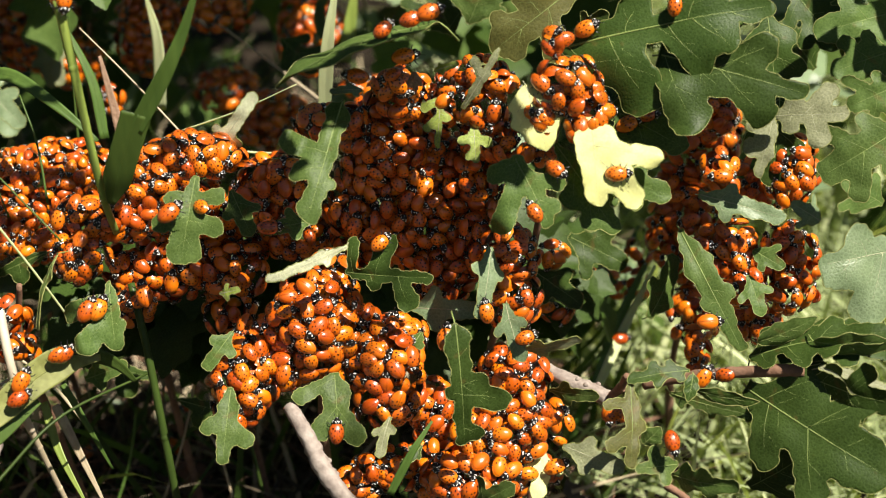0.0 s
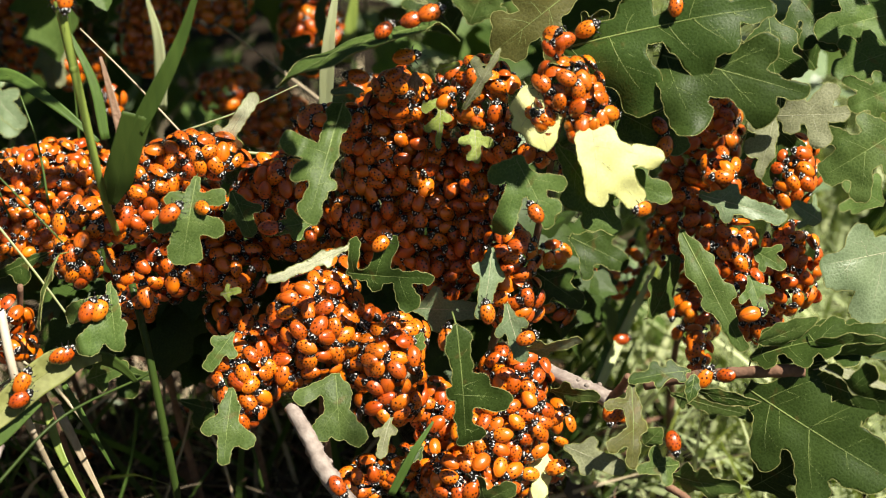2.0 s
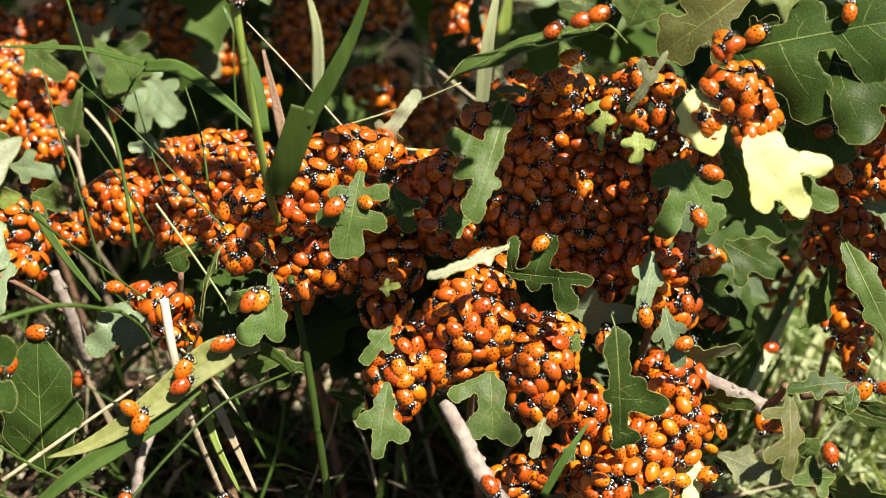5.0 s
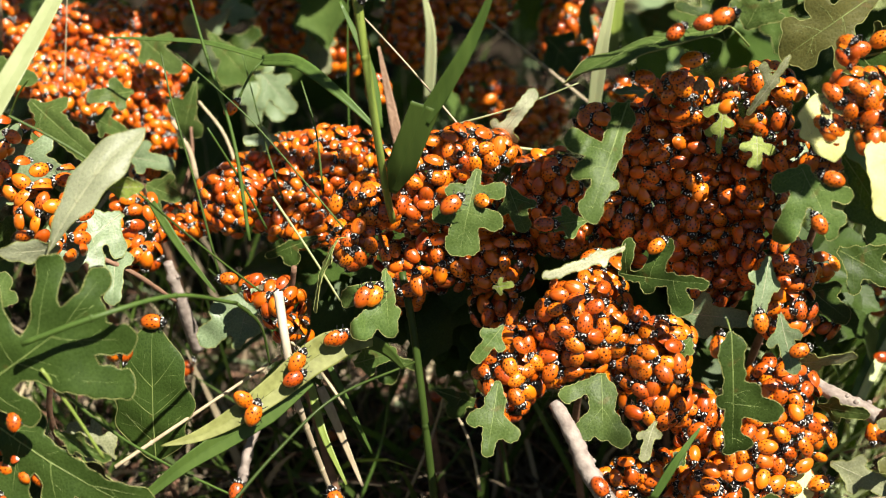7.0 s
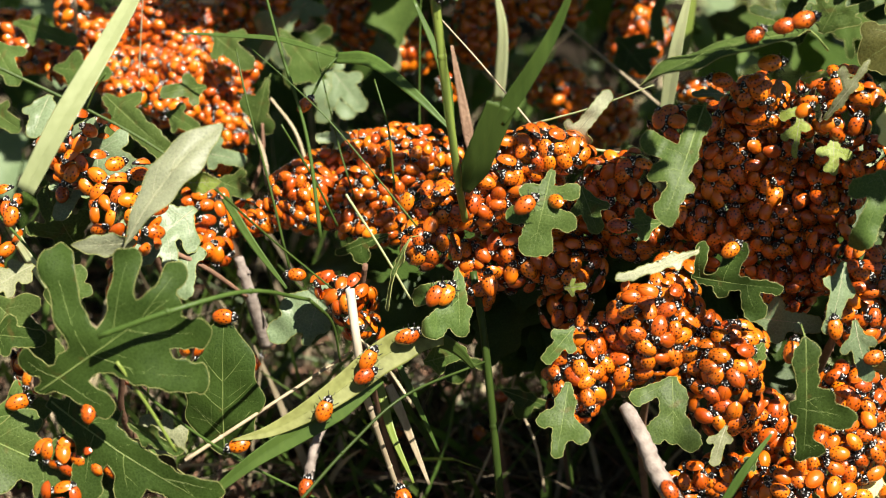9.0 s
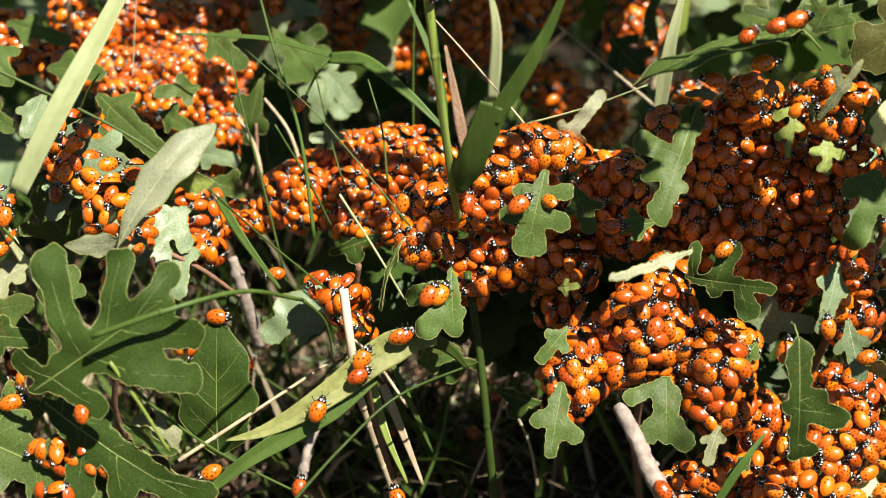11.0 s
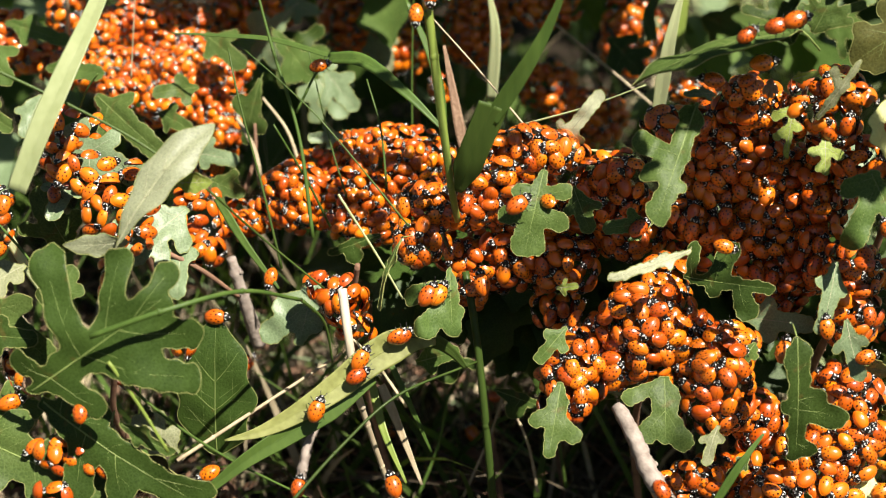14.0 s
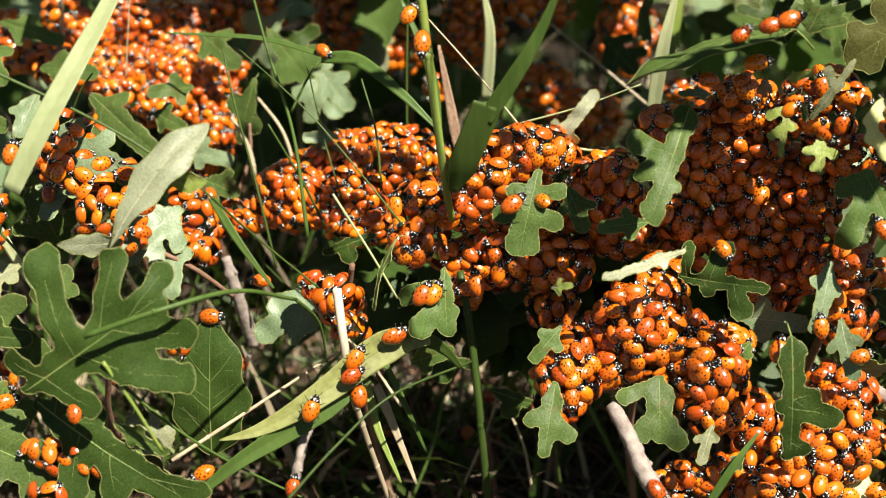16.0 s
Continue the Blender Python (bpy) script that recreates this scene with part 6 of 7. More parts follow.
grass_blade([(0.0207, 0.1095, 0.1695), (0.0189, 0.1122, 0.1806), (0.0250, 0.1146, 0.1914)], 0.0055, 0, GRASS, "green grass blade beside the oak")
grass_blade([(0.0283, 0.1069, 0.1605), (0.0312, 0.1107, 0.1759), (0.0340, 0.1142, 0.1912)], 0.0060, 0, GRASS_MID, "thick yellowing green grass blade")
grass_blade([(-0.0719, -0.0580, 0.1061), (-0.0662, -0.0656, 0.0972), (-0.0574, -0.0734, 0.0778)], 0.0034, 0, STRAW, "dry straw-coloured grass blade")
grass_blade([(-0.0684, -0.0586, 0.1143), (-0.0623, -0.0628, 0.1027), (-0.0548, -0.0653, 0.0853)], 0.0024, 0, GRASS, "green grass blade beside the oak")
grass_blade([(-0.0747, -0.0613, 0.1095), (-0.0697, -0.0723, 0.0976), (-0.0617, -0.0819, 0.0842)], 0.0030, 0, GRASS_MID, "thick yellowing green grass blade")
# Lower part of the tall stem, its shade painted as darker green.
grass_stem([(-0.0337, -0.0718, 0.0683), (-0.0397, -0.0634, 0.1237), (-0.0446, -0.0512, 0.1458)], 0.00133, 0.00123, GRASS_SHADE, "grass stem coloured dark green for shade", (0.3, 0.7))
grass_stem([(-0.0469, -0.0552, 0.1658), (-0.0487, -0.0641, 0.1851), (-0.0536, -0.0589, 0.2211), (-0.0561, -0.0567, 0.2411)], 0.00106, 0.00151, GRASS_MID, "thick yellowing green grass stem", (0.3, 0.7))
grass_stem([(-0.0958, -0.0381, 0.1498), (-0.1012, -0.0251, 0.1806), (-0.1104, -0.0135, 0.2056), (-0.1163, -0.0060, 0.2243)], 0.00070, 0.00049, GRASS, "green grass stem beside the oak", (0.3, 0.7))
grass_stem([(-0.1041, -0.0121, 0.1833), (-0.0978, -0.0060, 0.1953), (-0.0934, -0.0021, 0.2000)], 0.00050, 0.00029, GRASS, "green grass stem beside the oak", (0.3, 0.7))
grass_stem([(-0.0604, -0.0733, 0.1720), (-0.0849, -0.0638, 0.1988), (-0.0993, -0.0565, 0.2102), (-0.1121, -0.0502, 0.2189)], 0.00032, 0.00015, GRASS, "green grass stem beside the oak", (0.3, 0.7))
grass_stem([(-0.1827, -0.0835, 0.2253), (-0.1574, -0.0841, 0.2131), (-0.1377, -0.0865, 0.2032), (-0.1167, -0.0886, 0.1886)], 0.00051, 0.00038, GRASS, "green grass stem beside the oak", (0.3, 0.7))
grass_stem([(-0.1167, -0.0886, 0.1886), (-0.1051, -0.0761, 0.1681), (-0.0877, -0.0697, 0.1479)], 0.00037, 0.00032, GRASS, "green grass stem beside the oak", (0.3, 0.7))
grass_stem([(-0.1059, -0.0429, 0.1404), (-0.1124, -0.0353, 0.1665), (-0.1203, -0.0250, 0.1920), (-0.1249, -0.0156, 0.2070)], 0.00049, 0.00028, GRASS, "green grass stem beside the oak", (0.3, 0.7))
grass_stem([(-0.1691, 0.0214, 0.1814), (-0.1669, 0.0220, 0.1982), (-0.1646, 0.0222, 0.2147)], 0.00031, 0.00023, STRAW, "dry straw-coloured grass stem", (0.3, 0.7))
grass_stem([(-0.2092, 0.0726, 0.1708), (-0.2067, 0.0725, 0.1847), (-0.2049, 0.0701, 0.1991)], 0.00103, 0.00052, STRAW, "dry straw-coloured grass stem", (0.3, 0.7))
grass_stem([(-0.1431, -0.1320, 0.1639), (-0.1214, -0.1280, 0.1711), (-0.1042, -0.1120, 0.1688), (-0.0915, -0.0894, 0.1543)], 0.00085, 0.00060, GRASS, "green grass stem beside the oak", (0.3, 0.7))
grass_stem([(-0.0915, -0.0894, 0.1543), (-0.0861, -0.0821, 0.1427), (-0.0847, -0.0776, 0.1260)], 0.00060, 0.00034, GRASS, "green grass stem beside the oak", (0.3, 0.7))
grass_stem([(-0.0813, -0.0746, 0.1505), (-0.0787, -0.0820, 0.1371), (-0.0765, -0.0838, 0.1200), (-0.0750, -0.0830, 0.1125)], 0.00150, 0.00125, BLEACHED, "broken bleached straw stem", (0.6,))
grass_stem([(-0.0753, -0.0832, 0.1139), (-0.0718, -0.0800, 0.0967), (-0.0660, -0.0767, 0.0726)], 0.00105, 0.00080, STRAW, "dry straw-coloured grass stem", (0.3, 0.7))
grass_stem([(-0.1320, -0.0968, 0.0996), (-0.1116, -0.0787, 0.1067), (-0.0860, -0.0503, 0.1131)], 0.00068, 0.00047, STRAW, "dry straw-coloured grass stem", (0.3, 0.7))
grass_stem([(-0.1453, -0.1140, 0.1451), (-0.1311, -0.1133, 0.1278), (-0.1125, -0.1103, 0.1106), (-0.0867, -0.1040, 0.0909)], 0.00051, 0.00038, GRASS, "green grass stem beside the oak", (0.3, 0.7))
grass_stem([(-0.0915, -0.1246, 0.1054), (-0.0779, -0.1110, 0.1168), (-0.0623, -0.0965, 0.1263), (-0.0396, -0.0734, 0.1254)], 0.00057, 0.00038, GRASS_SHADE, "grass stem coloured dark green for shade", (0.3, 0.7))
grass_stem([(-0.0649, -0.0464, 0.0906), (-0.0758, -0.0415, 0.1051), (-0.0824, -0.0482, 0.1175)], 0.00058, 0.00044, STRAW, "dry straw-coloured grass stem", (0.3, 0.7))
grass_stem([(0.0193, 0.0653, 0.1592), (-0.0002, 0.0791, 0.1709), (-0.0203, 0.0922, 0.1832)], 0.00057, 0.00041, STRAW, "dry straw-coloured grass stem", (0.3, 0.7))
grass_stem([(-0.0260, -0.0309, 0.1873), (-0.0431, -0.0173, 0.2027), (-0.0588, -0.0050, 0.2155)], 0.00035, 0.00027, STRAW, "dry straw-coloured grass stem", (0.3, 0.7))
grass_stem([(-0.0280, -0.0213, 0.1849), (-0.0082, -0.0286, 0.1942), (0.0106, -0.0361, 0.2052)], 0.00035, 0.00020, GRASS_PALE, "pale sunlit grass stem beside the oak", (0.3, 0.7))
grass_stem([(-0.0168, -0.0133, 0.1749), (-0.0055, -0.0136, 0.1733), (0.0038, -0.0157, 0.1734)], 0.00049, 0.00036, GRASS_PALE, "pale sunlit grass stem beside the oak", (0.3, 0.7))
grass_stem([(-0.0917, -0.0273, 0.1489), (-0.0984, -0.0290, 0.1661), (-0.1087, -0.0289, 0.1859)], 0.00043, 0.00036, GRASS, "green grass stem beside the oak", (0.3, 0.7))
grass_stem([(-0.0875, -0.0146, 0.1536), (-0.0939, -0.0059, 0.1708), (-0.1025, 0.0072, 0.2005)], 0.00037, 0.00021, GRASS, "green grass stem beside the oak", (0.3, 0.7))
grass_stem([(-0.0730, -0.0211, 0.1612), (-0.0756, -0.0121, 0.1780), (-0.0811, -0.0025, 0.1924)], 0.00043, 0.00028, GRASS, "green grass stem beside the oak", (0.3, 0.7))
grass_stem([(-0.0693, 0.0315, 0.1603), (-0.0696, 0.0375, 0.1821), (-0.0693, 0.0442, 0.2097)], 0.00039, 0.00023, GRASS, "green grass stem beside the oak", (0.3, 0.7))
grass_stem([(-0.0836, -0.0599, 0.1758), (-0.0724, -0.0606, 0.1564), (-0.0641, -0.0594, 0.1394)], 0.00040, 0.00034, GRASS_PALE, "pale sunlit grass stem beside the oak", (0.3, 0.7))
grass_stem([(-0.1466, -0.0869, 0.1040), (-0.1434, -0.0895, 0.1225), (-0.1440, -0.0870, 0.1291)], 0.00041, 0.00028, GRASS, "green grass stem beside the oak", (0.3, 0.7))
grass_stem([(-0.1917, -0.0727, 0.1733), (-0.1789, -0.0745, 0.1570), (-0.1640, -0.0789, 0.1339)], 0.00047, 0.00041, GRASS, "green grass stem beside the oak", (0.3, 0.7))
grass_stem([(-0.1707, -0.0402, 0.1908), (-0.1653, -0.0424, 0.2014), (-0.1606, -0.0438, 0.2077)], 0.00035, 0.00028, GRASS, "green grass stem beside the oak", (0.3, 0.7))
grass_stem([(-0.1398, -0.1289, 0.1542), (-0.1322, -0.1300, 0.1413), (-0.1248, -0.1305, 0.1258)], 0.00057, 0.00049, GRASS_MID, "thick yellowing green grass stem", (0.3, 0.7))
grass_stem([(-0.1231, 0.0150, 0.1440), (-0.1258, 0.0200, 0.1561), (-0.1325, 0.0250, 0.1662)], 0.00110, 0.00077, STRAW, "dry straw-coloured grass stem", (0.3, 0.7))
grass_stem([(-0.1307, 0.0220, 0.1384), (-0.1270, 0.0270, 0.1508), (-0.1274, 0.0320, 0.1612)], 0.00080, 0.00056, BARK_BROWN, "dead brown stem in the shade", (0.3, 0.7))
grass_stem([(-0.1110, 0.0300, 0.1453), (-0.1162, 0.0350, 0.1577), (-0.1254, 0.0400, 0.1681)], 0.00070, 0.00049, STRAW, "dry straw-coloured grass stem", (0.3, 0.7))
grass_stem([(-0.0675, -0.0300, 0.1369), (-0.0605, -0.0250, 0.1438), (-0.0575, -0.0200, 0.1487)], 0.00090, 0.00063, STRAW, "dry straw-coloured grass stem", (0.3, 0.7))
grass_stem([(-0.0470, -0.0200, 0.0357), (-0.0367, -0.0150, 0.0630), (-0.0304, -0.0100, 0.0883)], 0.00060, 0.00042, STRAW, "dry straw-coloured grass stem", (0.3, 0.7))
grass_stem([(-0.0196, -0.0300, 0.0460), (-0.0238, -0.0250, 0.0641), (-0.0321, -0.0200, 0.0802)], 0.00060, 0.00042, STRAW, "dry straw-coloured grass stem", (0.3, 0.7))
grass_stem([(-0.0638, -0.0200, 0.0353), (-0.0565, -0.0150, 0.0554), (-0.0532, -0.0100, 0.0735)], 0.00070, 0.00049, GRASS, "green grass stem beside the oak", (0.3, 0.7))
grass_stem([(-0.0094, -0.0200, 0.0416), (-0.0138, -0.0150, 0.0637), (-0.0222, -0.0100, 0.0837)], 0.00070, 0.00049, GRASS, "green grass stem beside the oak", (0.3, 0.7))
grass_stem([(-0.0398, 0.0000, 0.0243), (-0.0250, 0.0050, 0.0453), (-0.0142, 0.0100, 0.0644)], 0.00060, 0.00042, GRASS, "green grass stem beside the oak", (0.3, 0.7))

# ---- twigs ----
oak_twig([(0.0247, -0.1140, 0.0953), (0.0144, -0.1058, 0.1076), (0.0097, -0.0982, 0.1150), (0.0043, -0.0891, 0.1210)], 0.0028, 0.0022, BARK, "pale grey bare oak twig", seed=3)
oak_twig([(0.1036, -0.0847, 0.1152), (0.0930, -0.0777, 0.1177), (0.0816, -0.0686, 0.1203)], 0.0027, 0.0020, BARK, "pale grey bare oak twig", seed=4)
oak_twig([(0.1588, -0.1059, 0.1350), (0.1450, -0.0977, 0.1303), (0.1297, -0.0899, 0.1251), (0.1158, -0.0816, 0.1173)], 0.0021, 0.0014, BARK_BROWN, "thin brown bark oak twig", seed=5)
oak_twig([(-0.1184, -0.0271, 0.1017), (-0.1225, -0.0303, 0.1235), (-0.1256, -0.0301, 0.1374)], 0.0026, 0.0016, BARK, "pale grey bare oak twig", seed=6)
oak_twig([(-0.1477, -0.0565, 0.1551), (-0.1319, -0.0559, 0.1472), (-0.1196, -0.0482, 0.1321)], 0.0009, 0.0007, BARK_BROWN, "thin brown bark oak twig", seed=7)
oak_twig([(0.0438, -0.0428, 0.1518), (0.0294, -0.0365, 0.1556), (0.0147, -0.0304, 0.1533)], 0.0018, 0.0013, BARK_BROWN, "thin brown bark oak twig", seed=8)
oak_twig([(-0.1021, -0.0534, 0.0610), (-0.0995, -0.0472, 0.0734), (-0.0973, -0.0343, 0.0768)], 0.0018, 0.0014, BARK, "pale grey bare oak twig", seed=9)
oak_twig([(0.1036, -0.0847, 0.1152), (0.1065, -0.0876, 0.1199), (0.1081, -0.0915, 0.1273)], 0.0014, 0.0011, BARK_BROWN, "thin brown bark oak twig", seed=10)
oak_twig([(0.1197, -0.1036, 0.0940), (0.1239, -0.1091, 0.0935), (0.1274, -0.1170, 0.0926)], 0.0013, 0.0009, BARK_BROWN, "thin brown bark oak twig", seed=11)
# A branch and two twigs out of view, added to hold the shading leaves.
oak_twig([(0.40, -1.00, -0.01), (0.36, -0.75, 0.60), (0.30, -0.40, 0.75), (0.21, -0.22, 0.575), (0.15, -0.16, 0.43), (0.12, -0.13, 0.36)], 0.0016, 0.0009, BARK_BROWN, "unseen oak branch added to carry the shading leaves", 5, 41)
oak_twig([(0.12, -0.13, 0.36), (0.09, -0.136, 0.366), (0.06, -0.138, 0.364), (0.026, -0.140, 0.367), (-0.004, -0.102, 0.375)], 0.0008, 0.0004, BARK_BROWN, "unseen thin twig added to carry the shading leaves", 3, 43)
oak_twig([(0.12, -0.13, 0.36), (0.08, -0.118, 0.372), (0.03, -0.095, 0.376), (-0.04, -0.086, 0.374)], 0.0009, 0.0005, BARK_BROWN, "unseen thin twig added to carry the shading leaves", 3, 42)
oak_bud((0.0463, -0.0534, 0.2121), 0.0019)
oak_bud((-0.1700, -0.1089, 0.1350), 0.0028)

# ---- ladybirds on their own ----
wanderer(0, [(0, (0.1041, -0.0831, 0.1914), (-0.14, -0.88, 0.46), 0), (0.5, (0.1081, -0.0831, 0.1880), (0.00, -1.00, 0.03), -45), (1, (0.1101, -0.0833, 0.1842), (0.05, -0.98, 0.21), -75), (1.5, (0.1105, -0.0842, 0.1816), (0.13, -0.87, 0.47), -150), (2, (0.1104, -0.0848, 0.1808), (0.58, -0.82, -0.00), -190), (2.5, (0.1116, -0.0802, 0.1782), (-0.44, -0.63, 0.65), -170), (3, (0.1088, -0.0703, 0.1748), (0.00, -0.80, 0.60), -170)])
wanderer(1, [(0, (0.1120, -0.0572, 0.1965), (-0.24, -0.76, 0.61), 20), (0.5, (0.1140, -0.0579, 0.1964), (-0.18, -0.73, 0.66), 0), (1, (0.1171, -0.0583, 0.1970), (-0.22, -0.84, 0.49), 0), (1.5, (0.1232, -0.0603, 0.1955), (-0.20, -0.83, 0.52), -20), (2, (0.1216, -0.0631, 0.1901), (-0.11, -0.92, 0.39), -110), (2.5, (0.1220, -0.0661, 0.1893), (0.00, -0.80, 0.60), -60), (3, (0.1271, -0.0605, 0.1826), (0.00, -0.80, 0.60), -60)])
wanderer(2, [(0, (0.1177, -0.0571, 0.1991), (-0.16, -0.85, 0.51), 0), (1, (0.1181, -0.0574, 0.1988), (-0.14, -0.84, 0.52), 40), (2, (0.1211, -0.0596, 0.1959), (-0.14, -0.88, 0.46), -60), (3, (0.1216, -0.0590, 0.1970), (-0.10, -0.85, 0.51), 10), (3.5, (0.1206, -0.0589, 0.1970), (-0.12, -0.87, 0.49), 10)])
wanderer(0, [(0, (0.0863, -0.0804, 0.1921), (-0.41, -0.64, 0.65), -40), (0.5, (0.0897, -0.0721, 0.1850), (-0.08, -0.93, 0.36), -80), (1, (0.0907, -0.0722, 0.1850), (-0.10, -0.90, 0.43), -120), (1.5, (0.0903, -0.0717, 0.1860), (-0.09, -0.88, 0.47), 100), (3, (0.0892, -0.0711, 0.1868), (-0.06, -0.84, 0.54), 140), (3.5, (0.0850, -0.0801, 0.1915), (-0.38, -0.71, 0.60), 140), (4, (0.0826, -0.0787, 0.1924), (-0.22, -0.80, 0.56), 160)])
wanderer(2, [(0, (0.0790, -0.0849, 0.1813), (-0.26, -0.87, 0.43), 120)])
wanderer(1, [(8.5, (-0.0858, -0.1043, 0.1255), (0.24, -0.90, 0.36), 70)])
wanderer(0, [(7, (-0.0885, -0.1033, 0.1291), (0.37, -0.91, 0.17), -40), (7.5, (-0.0912, -0.1050, 0.1261), (0.32, -0.94, 0.15), -60), (8, (-0.0977, -0.1075, 0.1211), (-0.03, -0.82, 0.57), -140), (8.5, (-0.1049, -0.1088, 0.1183), (0.11, -0.95, 0.28), 180), (9, (-0.1117, -0.1104, 0.1151), (0.00, -0.80, 0.60), 200), (9.2, (-0.1135, -0.1076, 0.1121), (0.00, -0.80, 0.60), 210), (11.5, (-0.1188, -0.1111, 0.1050), (-0.14, -0.62, 0.77), 210)])
wanderer(2, [(8.5, (-0.1014, -0.0521, 0.1428), (0.00, -0.80, 0.60), 180), (9, (-0.1024, -0.0522, 0.1430), (0.00, -0.80, 0.60), 180), (11.5, (-0.1073, -0.0528, 0.1434), (0.00, -0.80, 0.60), 200), (12.5, (-0.1072, -0.0529, 0.1430), (0.00, -0.80, 0.60), 250), (14.5, (-0.1064, -0.0605, 0.1455), (-0.09, -0.76, 0.65), 260), (16, (-0.1095, -0.0538, 0.1414), (0.00, -0.80, 0.60), 180)])
wanderer(1, [(13.5, (-0.0625, -0.1056, 0.0955), (0.00, -0.80, 0.60), 110), (14.5, (-0.0659, -0.0994, 0.1050), (0.00, -0.80, 0.60), 110), (15, (-0.0688, -0.0971, 0.1110), (0.00, -0.80, 0.60), 110), (16, (-0.0728, -0.0939, 0.1248), (0.00, -0.80, 0.60), 100)])
wanderer(0, [(11.5, (0.0009, -0.0648, 0.1700), (0.05, -0.88, 0.48), 0), (13.5, (0.0070, -0.0642, 0.1686), (0.20, -0.86, 0.48), 20), (14, (0.0095, -0.0634, 0.1691), (0.13, -0.82, 0.56), 40), (14.5, (0.0110, -0.0618, 0.1710), (0.34, -0.87, 0.35), 80), (15, (0.0125, -0.0773, 0.1859), (0.01, -0.98, 0.19), 70), (15.5, (0.0162, -0.0766, 0.1890), (0.34, -0.93, 0.11), 30), (16, (0.0157, -0.0768, 0.1886), (0.20, -0.98, 0.08), 150)])
wanderer(2, [(12, (0.0342, -0.0747, 0.1682), (0.00, -0.80, 0.60), 40), (13, (0.0333, -0.0763, 0.1697), (0.00, -0.80, 0.60), 0), (13.5, (0.0346, -0.0782, 0.1707), (0.00, -0.80, 0.60), -10), (14.5, (0.0339, -0.0783, 0.1701), (0.00, -0.80, 0.60), -20), (16, (0.0360, -0.0755, 0.1679), (-0.35, -0.80, 0.48), -50)])
wanderer(0, [(8.5, (0.0655, -0.0407, 0.1648), (0.01, -0.40, 0.92), 95)])
wanderer(2, [(12, (-0.0569, -0.0528, 0.2404), (0.00, -0.80, 0.60), -95), (14.5, (-0.0589, -0.0607, 0.2331), (0.00, -0.80, 0.60), -90), (15, (-0.0589, -0.0606, 0.2335), (0.00, -0.80, 0.60), -90), (16, (-0.0589, -0.0604, 0.2346), (0.00, -0.80, 0.60), 60)])
wanderer(1, [(13.5, (-0.0542, -0.0566, 0.2409), (0.00, -0.80, 0.60), -90), (15.5, (-0.0564, -0.0635, 0.2288), (0.00, -0.80, 0.60), -90), (16, (-0.0550, -0.0640, 0.2264), (0.00, -0.80, 0.60), -90)])
wanderer(2, [(11.5, (-0.1023, -0.0168, 0.1884), (0.00, -0.80, 0.60), 50), (13.5, (-0.0998, -0.0110, 0.1932), (0.00, -0.80, 0.60), 60), (14.5, (-0.0923, -0.0073, 0.2036), (0.00, -0.80, 0.60), -30), (16, (-0.0933, -0.0018, 0.2015), (-0.42, -0.77, 0.48), -30)])
wanderer(0, [(11.5, (-0.1823, -0.0821, 0.1763), (0.00, -0.80, 0.60), 80), (15, (-0.1804, -0.0829, 0.1860), (0.00, -0.80, 0.60), 80), (15.5, (-0.1775, -0.0850, 0.1907), (0.00, -0.80, 0.60), 80), (16, (-0.1747, -0.0843, 0.1977), (0.00, -0.80, 0.60), 80)])
wanderer(1, [(8.5, (-0.0539, -0.0815, 0.1534), (-0.03, -0.80, 0.60), 60)])
wanderer(2, [(8.5, (-0.0629, -0.0872, 0.1421), (0.36, -0.93, 0.12), 30)])
wanderer(1, [(8.5, (-0.0735, -0.0936, 0.1375), (0.44, -0.87, 0.22), 60)])
wanderer(0, [(8.5, (-0.0742, -0.0961, 0.1328), (0.33, -0.85, 0.41), 30)])
wanderer(0, [(0, (0.0183, -0.0942, 0.1143), (0.13, -0.88, 0.45), 85), (0.5, (0.0172, -0.1012, 0.1135), (0.00, -0.80, 0.60), -100), (1, (0.0128, -0.1051, 0.1124), (-0.12, -0.53, 0.84), -120), (1.5, (0.0175, -0.1094, 0.1070), (0.51, -0.63, 0.59), -60), (2.5, (0.0179, -0.1111, 0.1050), (0.17, -0.68, 0.72), -60)])
wanderer(0, [(0, (0.1193, -0.1084, 0.1129), (0.00, -0.80, 0.60), -80)])
wanderer(3, [(0, (0.1340, -0.0864, 0.1419), (0.00, -0.80, 0.60), 0), (1, (0.1349, -0.0866, 0.1418), (0.00, -0.80, 0.60), -20), (1.5, (0.1478, -0.0828, 0.1421), (0.00, -0.80, 0.60), 10)])
wanderer(1, [(0, (-0.0271, -0.0800, 0.1836), (0.00, -0.80, 0.60), 40)])
wanderer(2, [(0, (-0.0187, -0.0740, 0.1819), (-0.62, -0.47, 0.63), 150)])
wanderer(1, [(0, (0.0983, -0.0551, 0.2269), (-0.48, -0.81, 0.34), 20)])
wanderer(2, [(0, (0.1227, -0.0628, 0.2360), (-0.43, -0.79, 0.44), 80)])
wanderer(1, [(0, (0.0523, -0.0921, 0.1444), (-0.56, -0.63, 0.53), 80)])
wanderer(2, [(0, (0.0769, -0.0900, 0.1416), (0.00, -0.80, 0.60), 20)])
wanderer(1, [(0, (0.1315, -0.0930, 0.1268), (0.24, -0.96, 0.11), 60)])
wanderer(2, [(0, (0.1370, -0.0955, 0.1282), (-0.54, -0.82, 0.19), 190)])
wanderer(0, [(0, (0.0453, -0.0654, 0.2349), (0.00, -0.80, 0.60), 20)])
wanderer(1, [(0, (0.0505, -0.0654, 0.2368), (0.00, -0.80, 0.60), 20)])
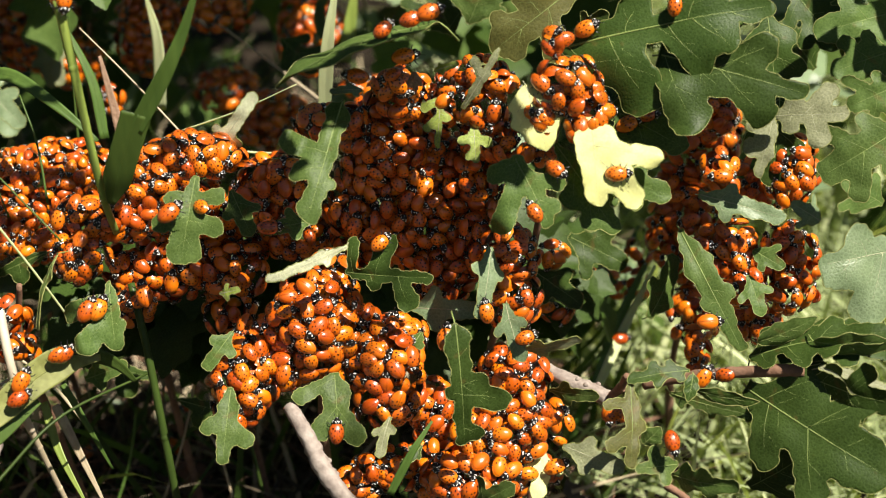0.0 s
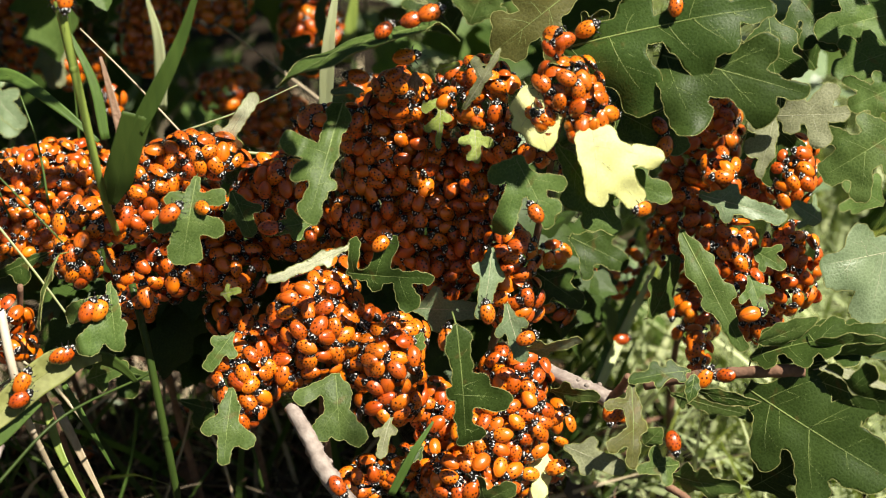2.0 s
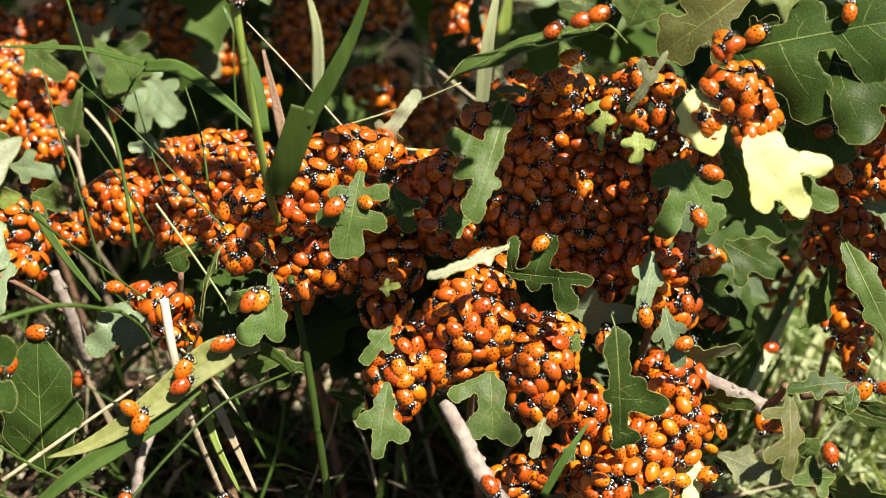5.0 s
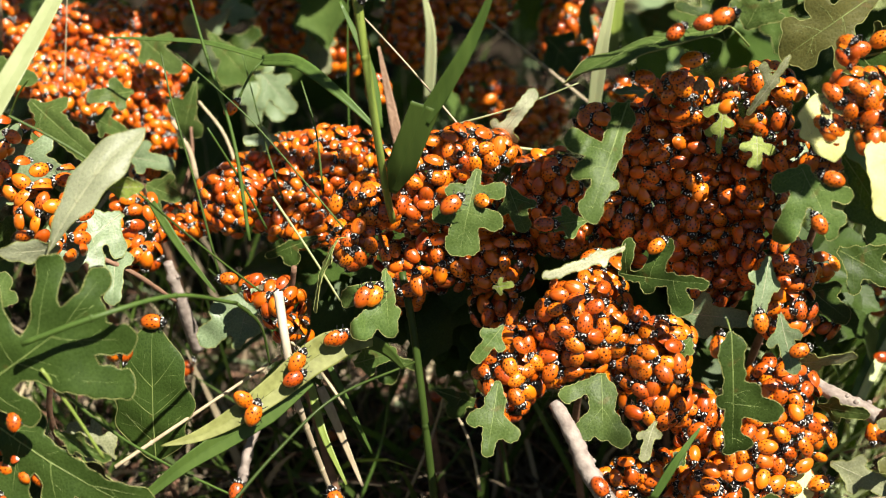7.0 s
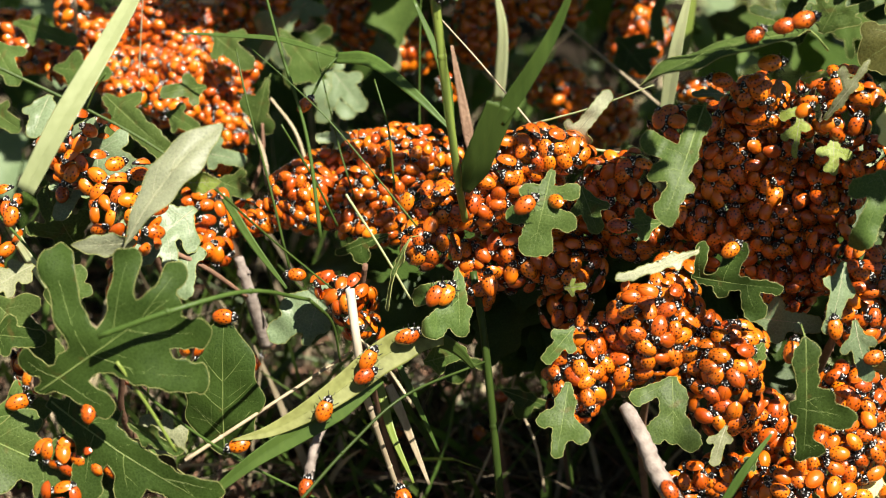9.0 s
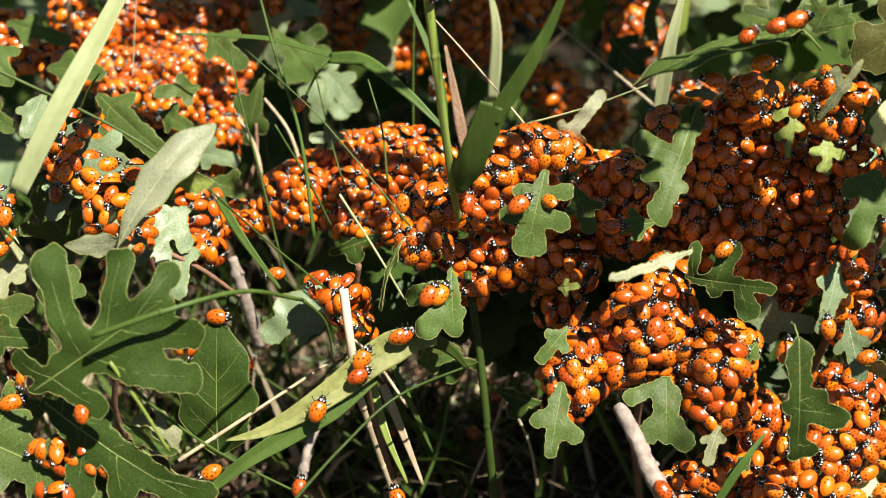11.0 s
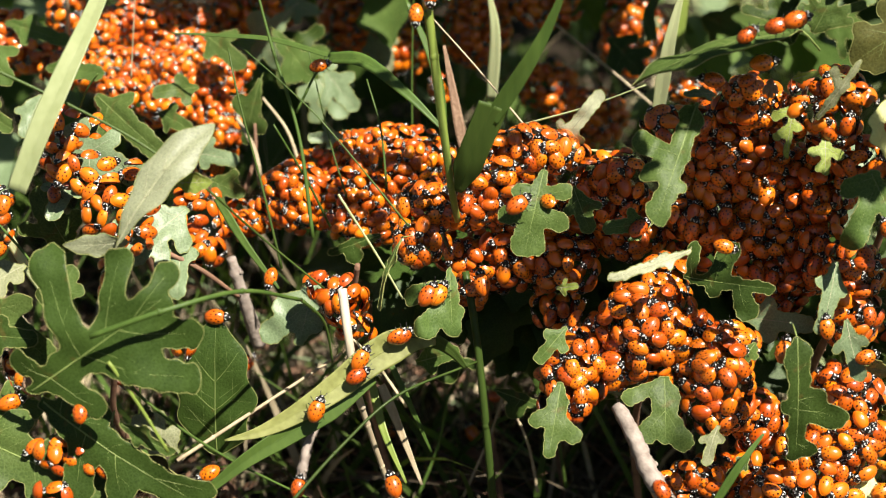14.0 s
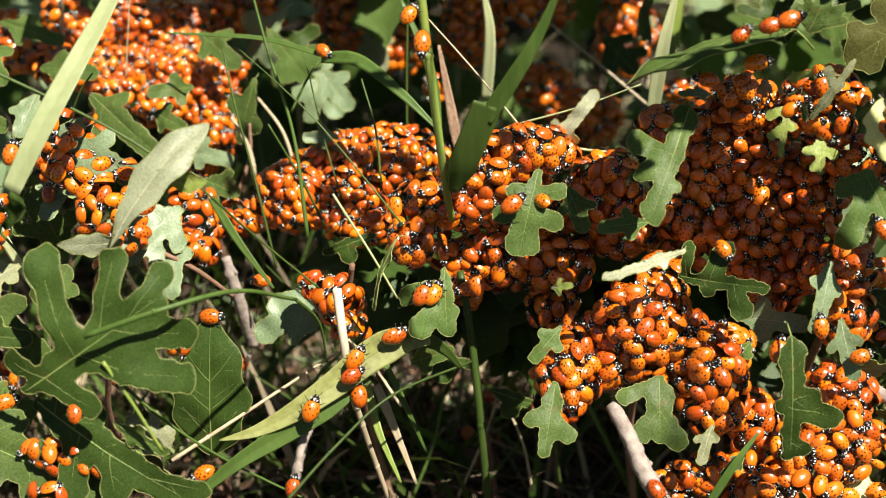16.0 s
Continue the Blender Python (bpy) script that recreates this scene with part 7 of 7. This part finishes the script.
wanderer(2, [(0, (0.0370, -0.0655, 0.2322), (0.00, -0.80, 0.60), 40)])
wanderer(1, [(0, (0.0438, -0.0544, 0.2197), (0.00, -0.80, 0.60), 10)])
wanderer(2, [(0, (0.0396, -0.0461, 0.2105), (-0.30, -0.63, 0.71), 200)])
wanderer(0, [(0, (0.0283, -0.0587, 0.2156), (0.00, -0.80, 0.60), 170)])
wanderer(1, [(8.5, (-0.1221, -0.0695, 0.1363), (-0.13, -0.87, 0.47), 0)])
wanderer(2, [(8.5, (-0.1770, -0.0504, 0.1690), (0.20, -0.59, 0.79), 90)])
wanderer(0, [(8.5, (-0.1526, -0.0469, 0.1749), (0.00, -0.80, 0.60), 180)])
wanderer(1, [(8.5, (-0.1774, -0.1089, 0.1269), (0.36, -0.85, 0.39), 20)])
wanderer(2, [(8.5, (-0.1490, -0.1303, 0.1383), (-0.14, -0.72, 0.68), 100)])
wanderer(2, [(8.5, (-0.0901, -0.1173, 0.1064), (0.00, -0.80, 0.60), 80)])
wanderer(1, [(0, (-0.0384, -0.0700, 0.1518), (0.00, -0.80, 0.60), 100)])
wanderer(0, [(0, (-0.0428, -0.0555, 0.1413), (0.40, -0.69, 0.60), 200)])
wanderer(2, [(0, (-0.0394, -0.0523, 0.1373), (0.57, -0.79, 0.22), 60)])
wanderer(0, [(0, (-0.0613, -0.0864, 0.1417), (0.37, -0.92, 0.11), 30)])
wanderer(1, [(0, (-0.0508, -0.0806, 0.1533), (0.27, -0.77, 0.58), 60)])
wanderer(0, [(0, (0.0651, -0.0837, 0.1480), (0.18, -0.92, 0.34), 100)])
wanderer(2, [(0, (0.1043, -0.0955, 0.1161), (0.00, -0.80, 0.60), 10)])
wanderer(1, [(0, (0.0871, -0.0912, 0.0948), (-0.12, -0.64, 0.76), 20)])
wanderer(0, [(8.5, (-0.0803, 0.0337, 0.0273), (0.00, -0.80, 0.60), 30)])
wanderer(1, [(8.5, (-0.0472, 0.0364, 0.0271), (0.00, -0.80, 0.60), 120)])
wanderer(2, [(8.5, (-0.0419, 0.0240, 0.0728), (0.00, -0.80, 0.60), 80)])
wanderer(0, [(8.5, (-0.1278, -0.0044, 0.0810), (0.00, -0.80, 0.60), 60)])
wanderer(1, [(8.5, (-0.0379, 0.0259, 0.0514), (0.00, -0.80, 0.60), 200)])
wanderer(2, [(8.5, (-0.1485, -0.0749, 0.1651), (0.00, -0.80, 0.60), 60)])
wanderer(0, [(8.5, (-0.1752, -0.0523, 0.1762), (0.73, -0.59, 0.35), 10)])
wanderer(0, [(0, (0.0891, -0.0762, 0.1043), (0.00, -0.80, 0.60), 40)])
wanderer(2, [(0, (0.1241, -0.0052, 0.0901), (0.20, -0.63, 0.75), 10)])


def motions():
    """All that crawls and sways."""
    for ob, keys in wanderers:
        walk(ob, keys)
    rng = random.Random(77)
    for ob in c1_ladybirds[::4] + c5_ladybirds[::3] + c2_ladybirds[::3] + c4_ladybirds[::6]:
        place, turn = ob.location.copy(), ob.rotation_quaternion.copy() if ob.rotation_mode == "QUATERNION" else ob.rotation_euler.to_quaternion()
        rows, yaw = [], 0.0
        shift = Vector((0, 0, 0))
        for t in (0, 2.5, 5, 8, 10.5, 13, 16):
            rows.append((t, Matrix.Translation(place + shift) @ turn.to_matrix().to_4x4() @ Matrix.Rotation(yaw, 4, "Z")))
            yaw += rng.uniform(-0.35, 0.35)
            shift = Vector((rng.uniform(-0.0009, 0.0009), rng.uniform(-0.0003, 0.0003), rng.uniform(-0.0009, 0.0009)))
        walk(ob, rows)
    root = SWAYING.location.copy()
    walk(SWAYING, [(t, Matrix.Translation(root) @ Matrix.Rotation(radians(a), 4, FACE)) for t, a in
                   ((0, 0), (9, 0), (11.5, 2.5), (12, 3.4), (12.5, 5.0), (13, 5.7), (14, 6.4), (15, 6.6), (15.5, 2.3), (16, 1.8))])


motions()
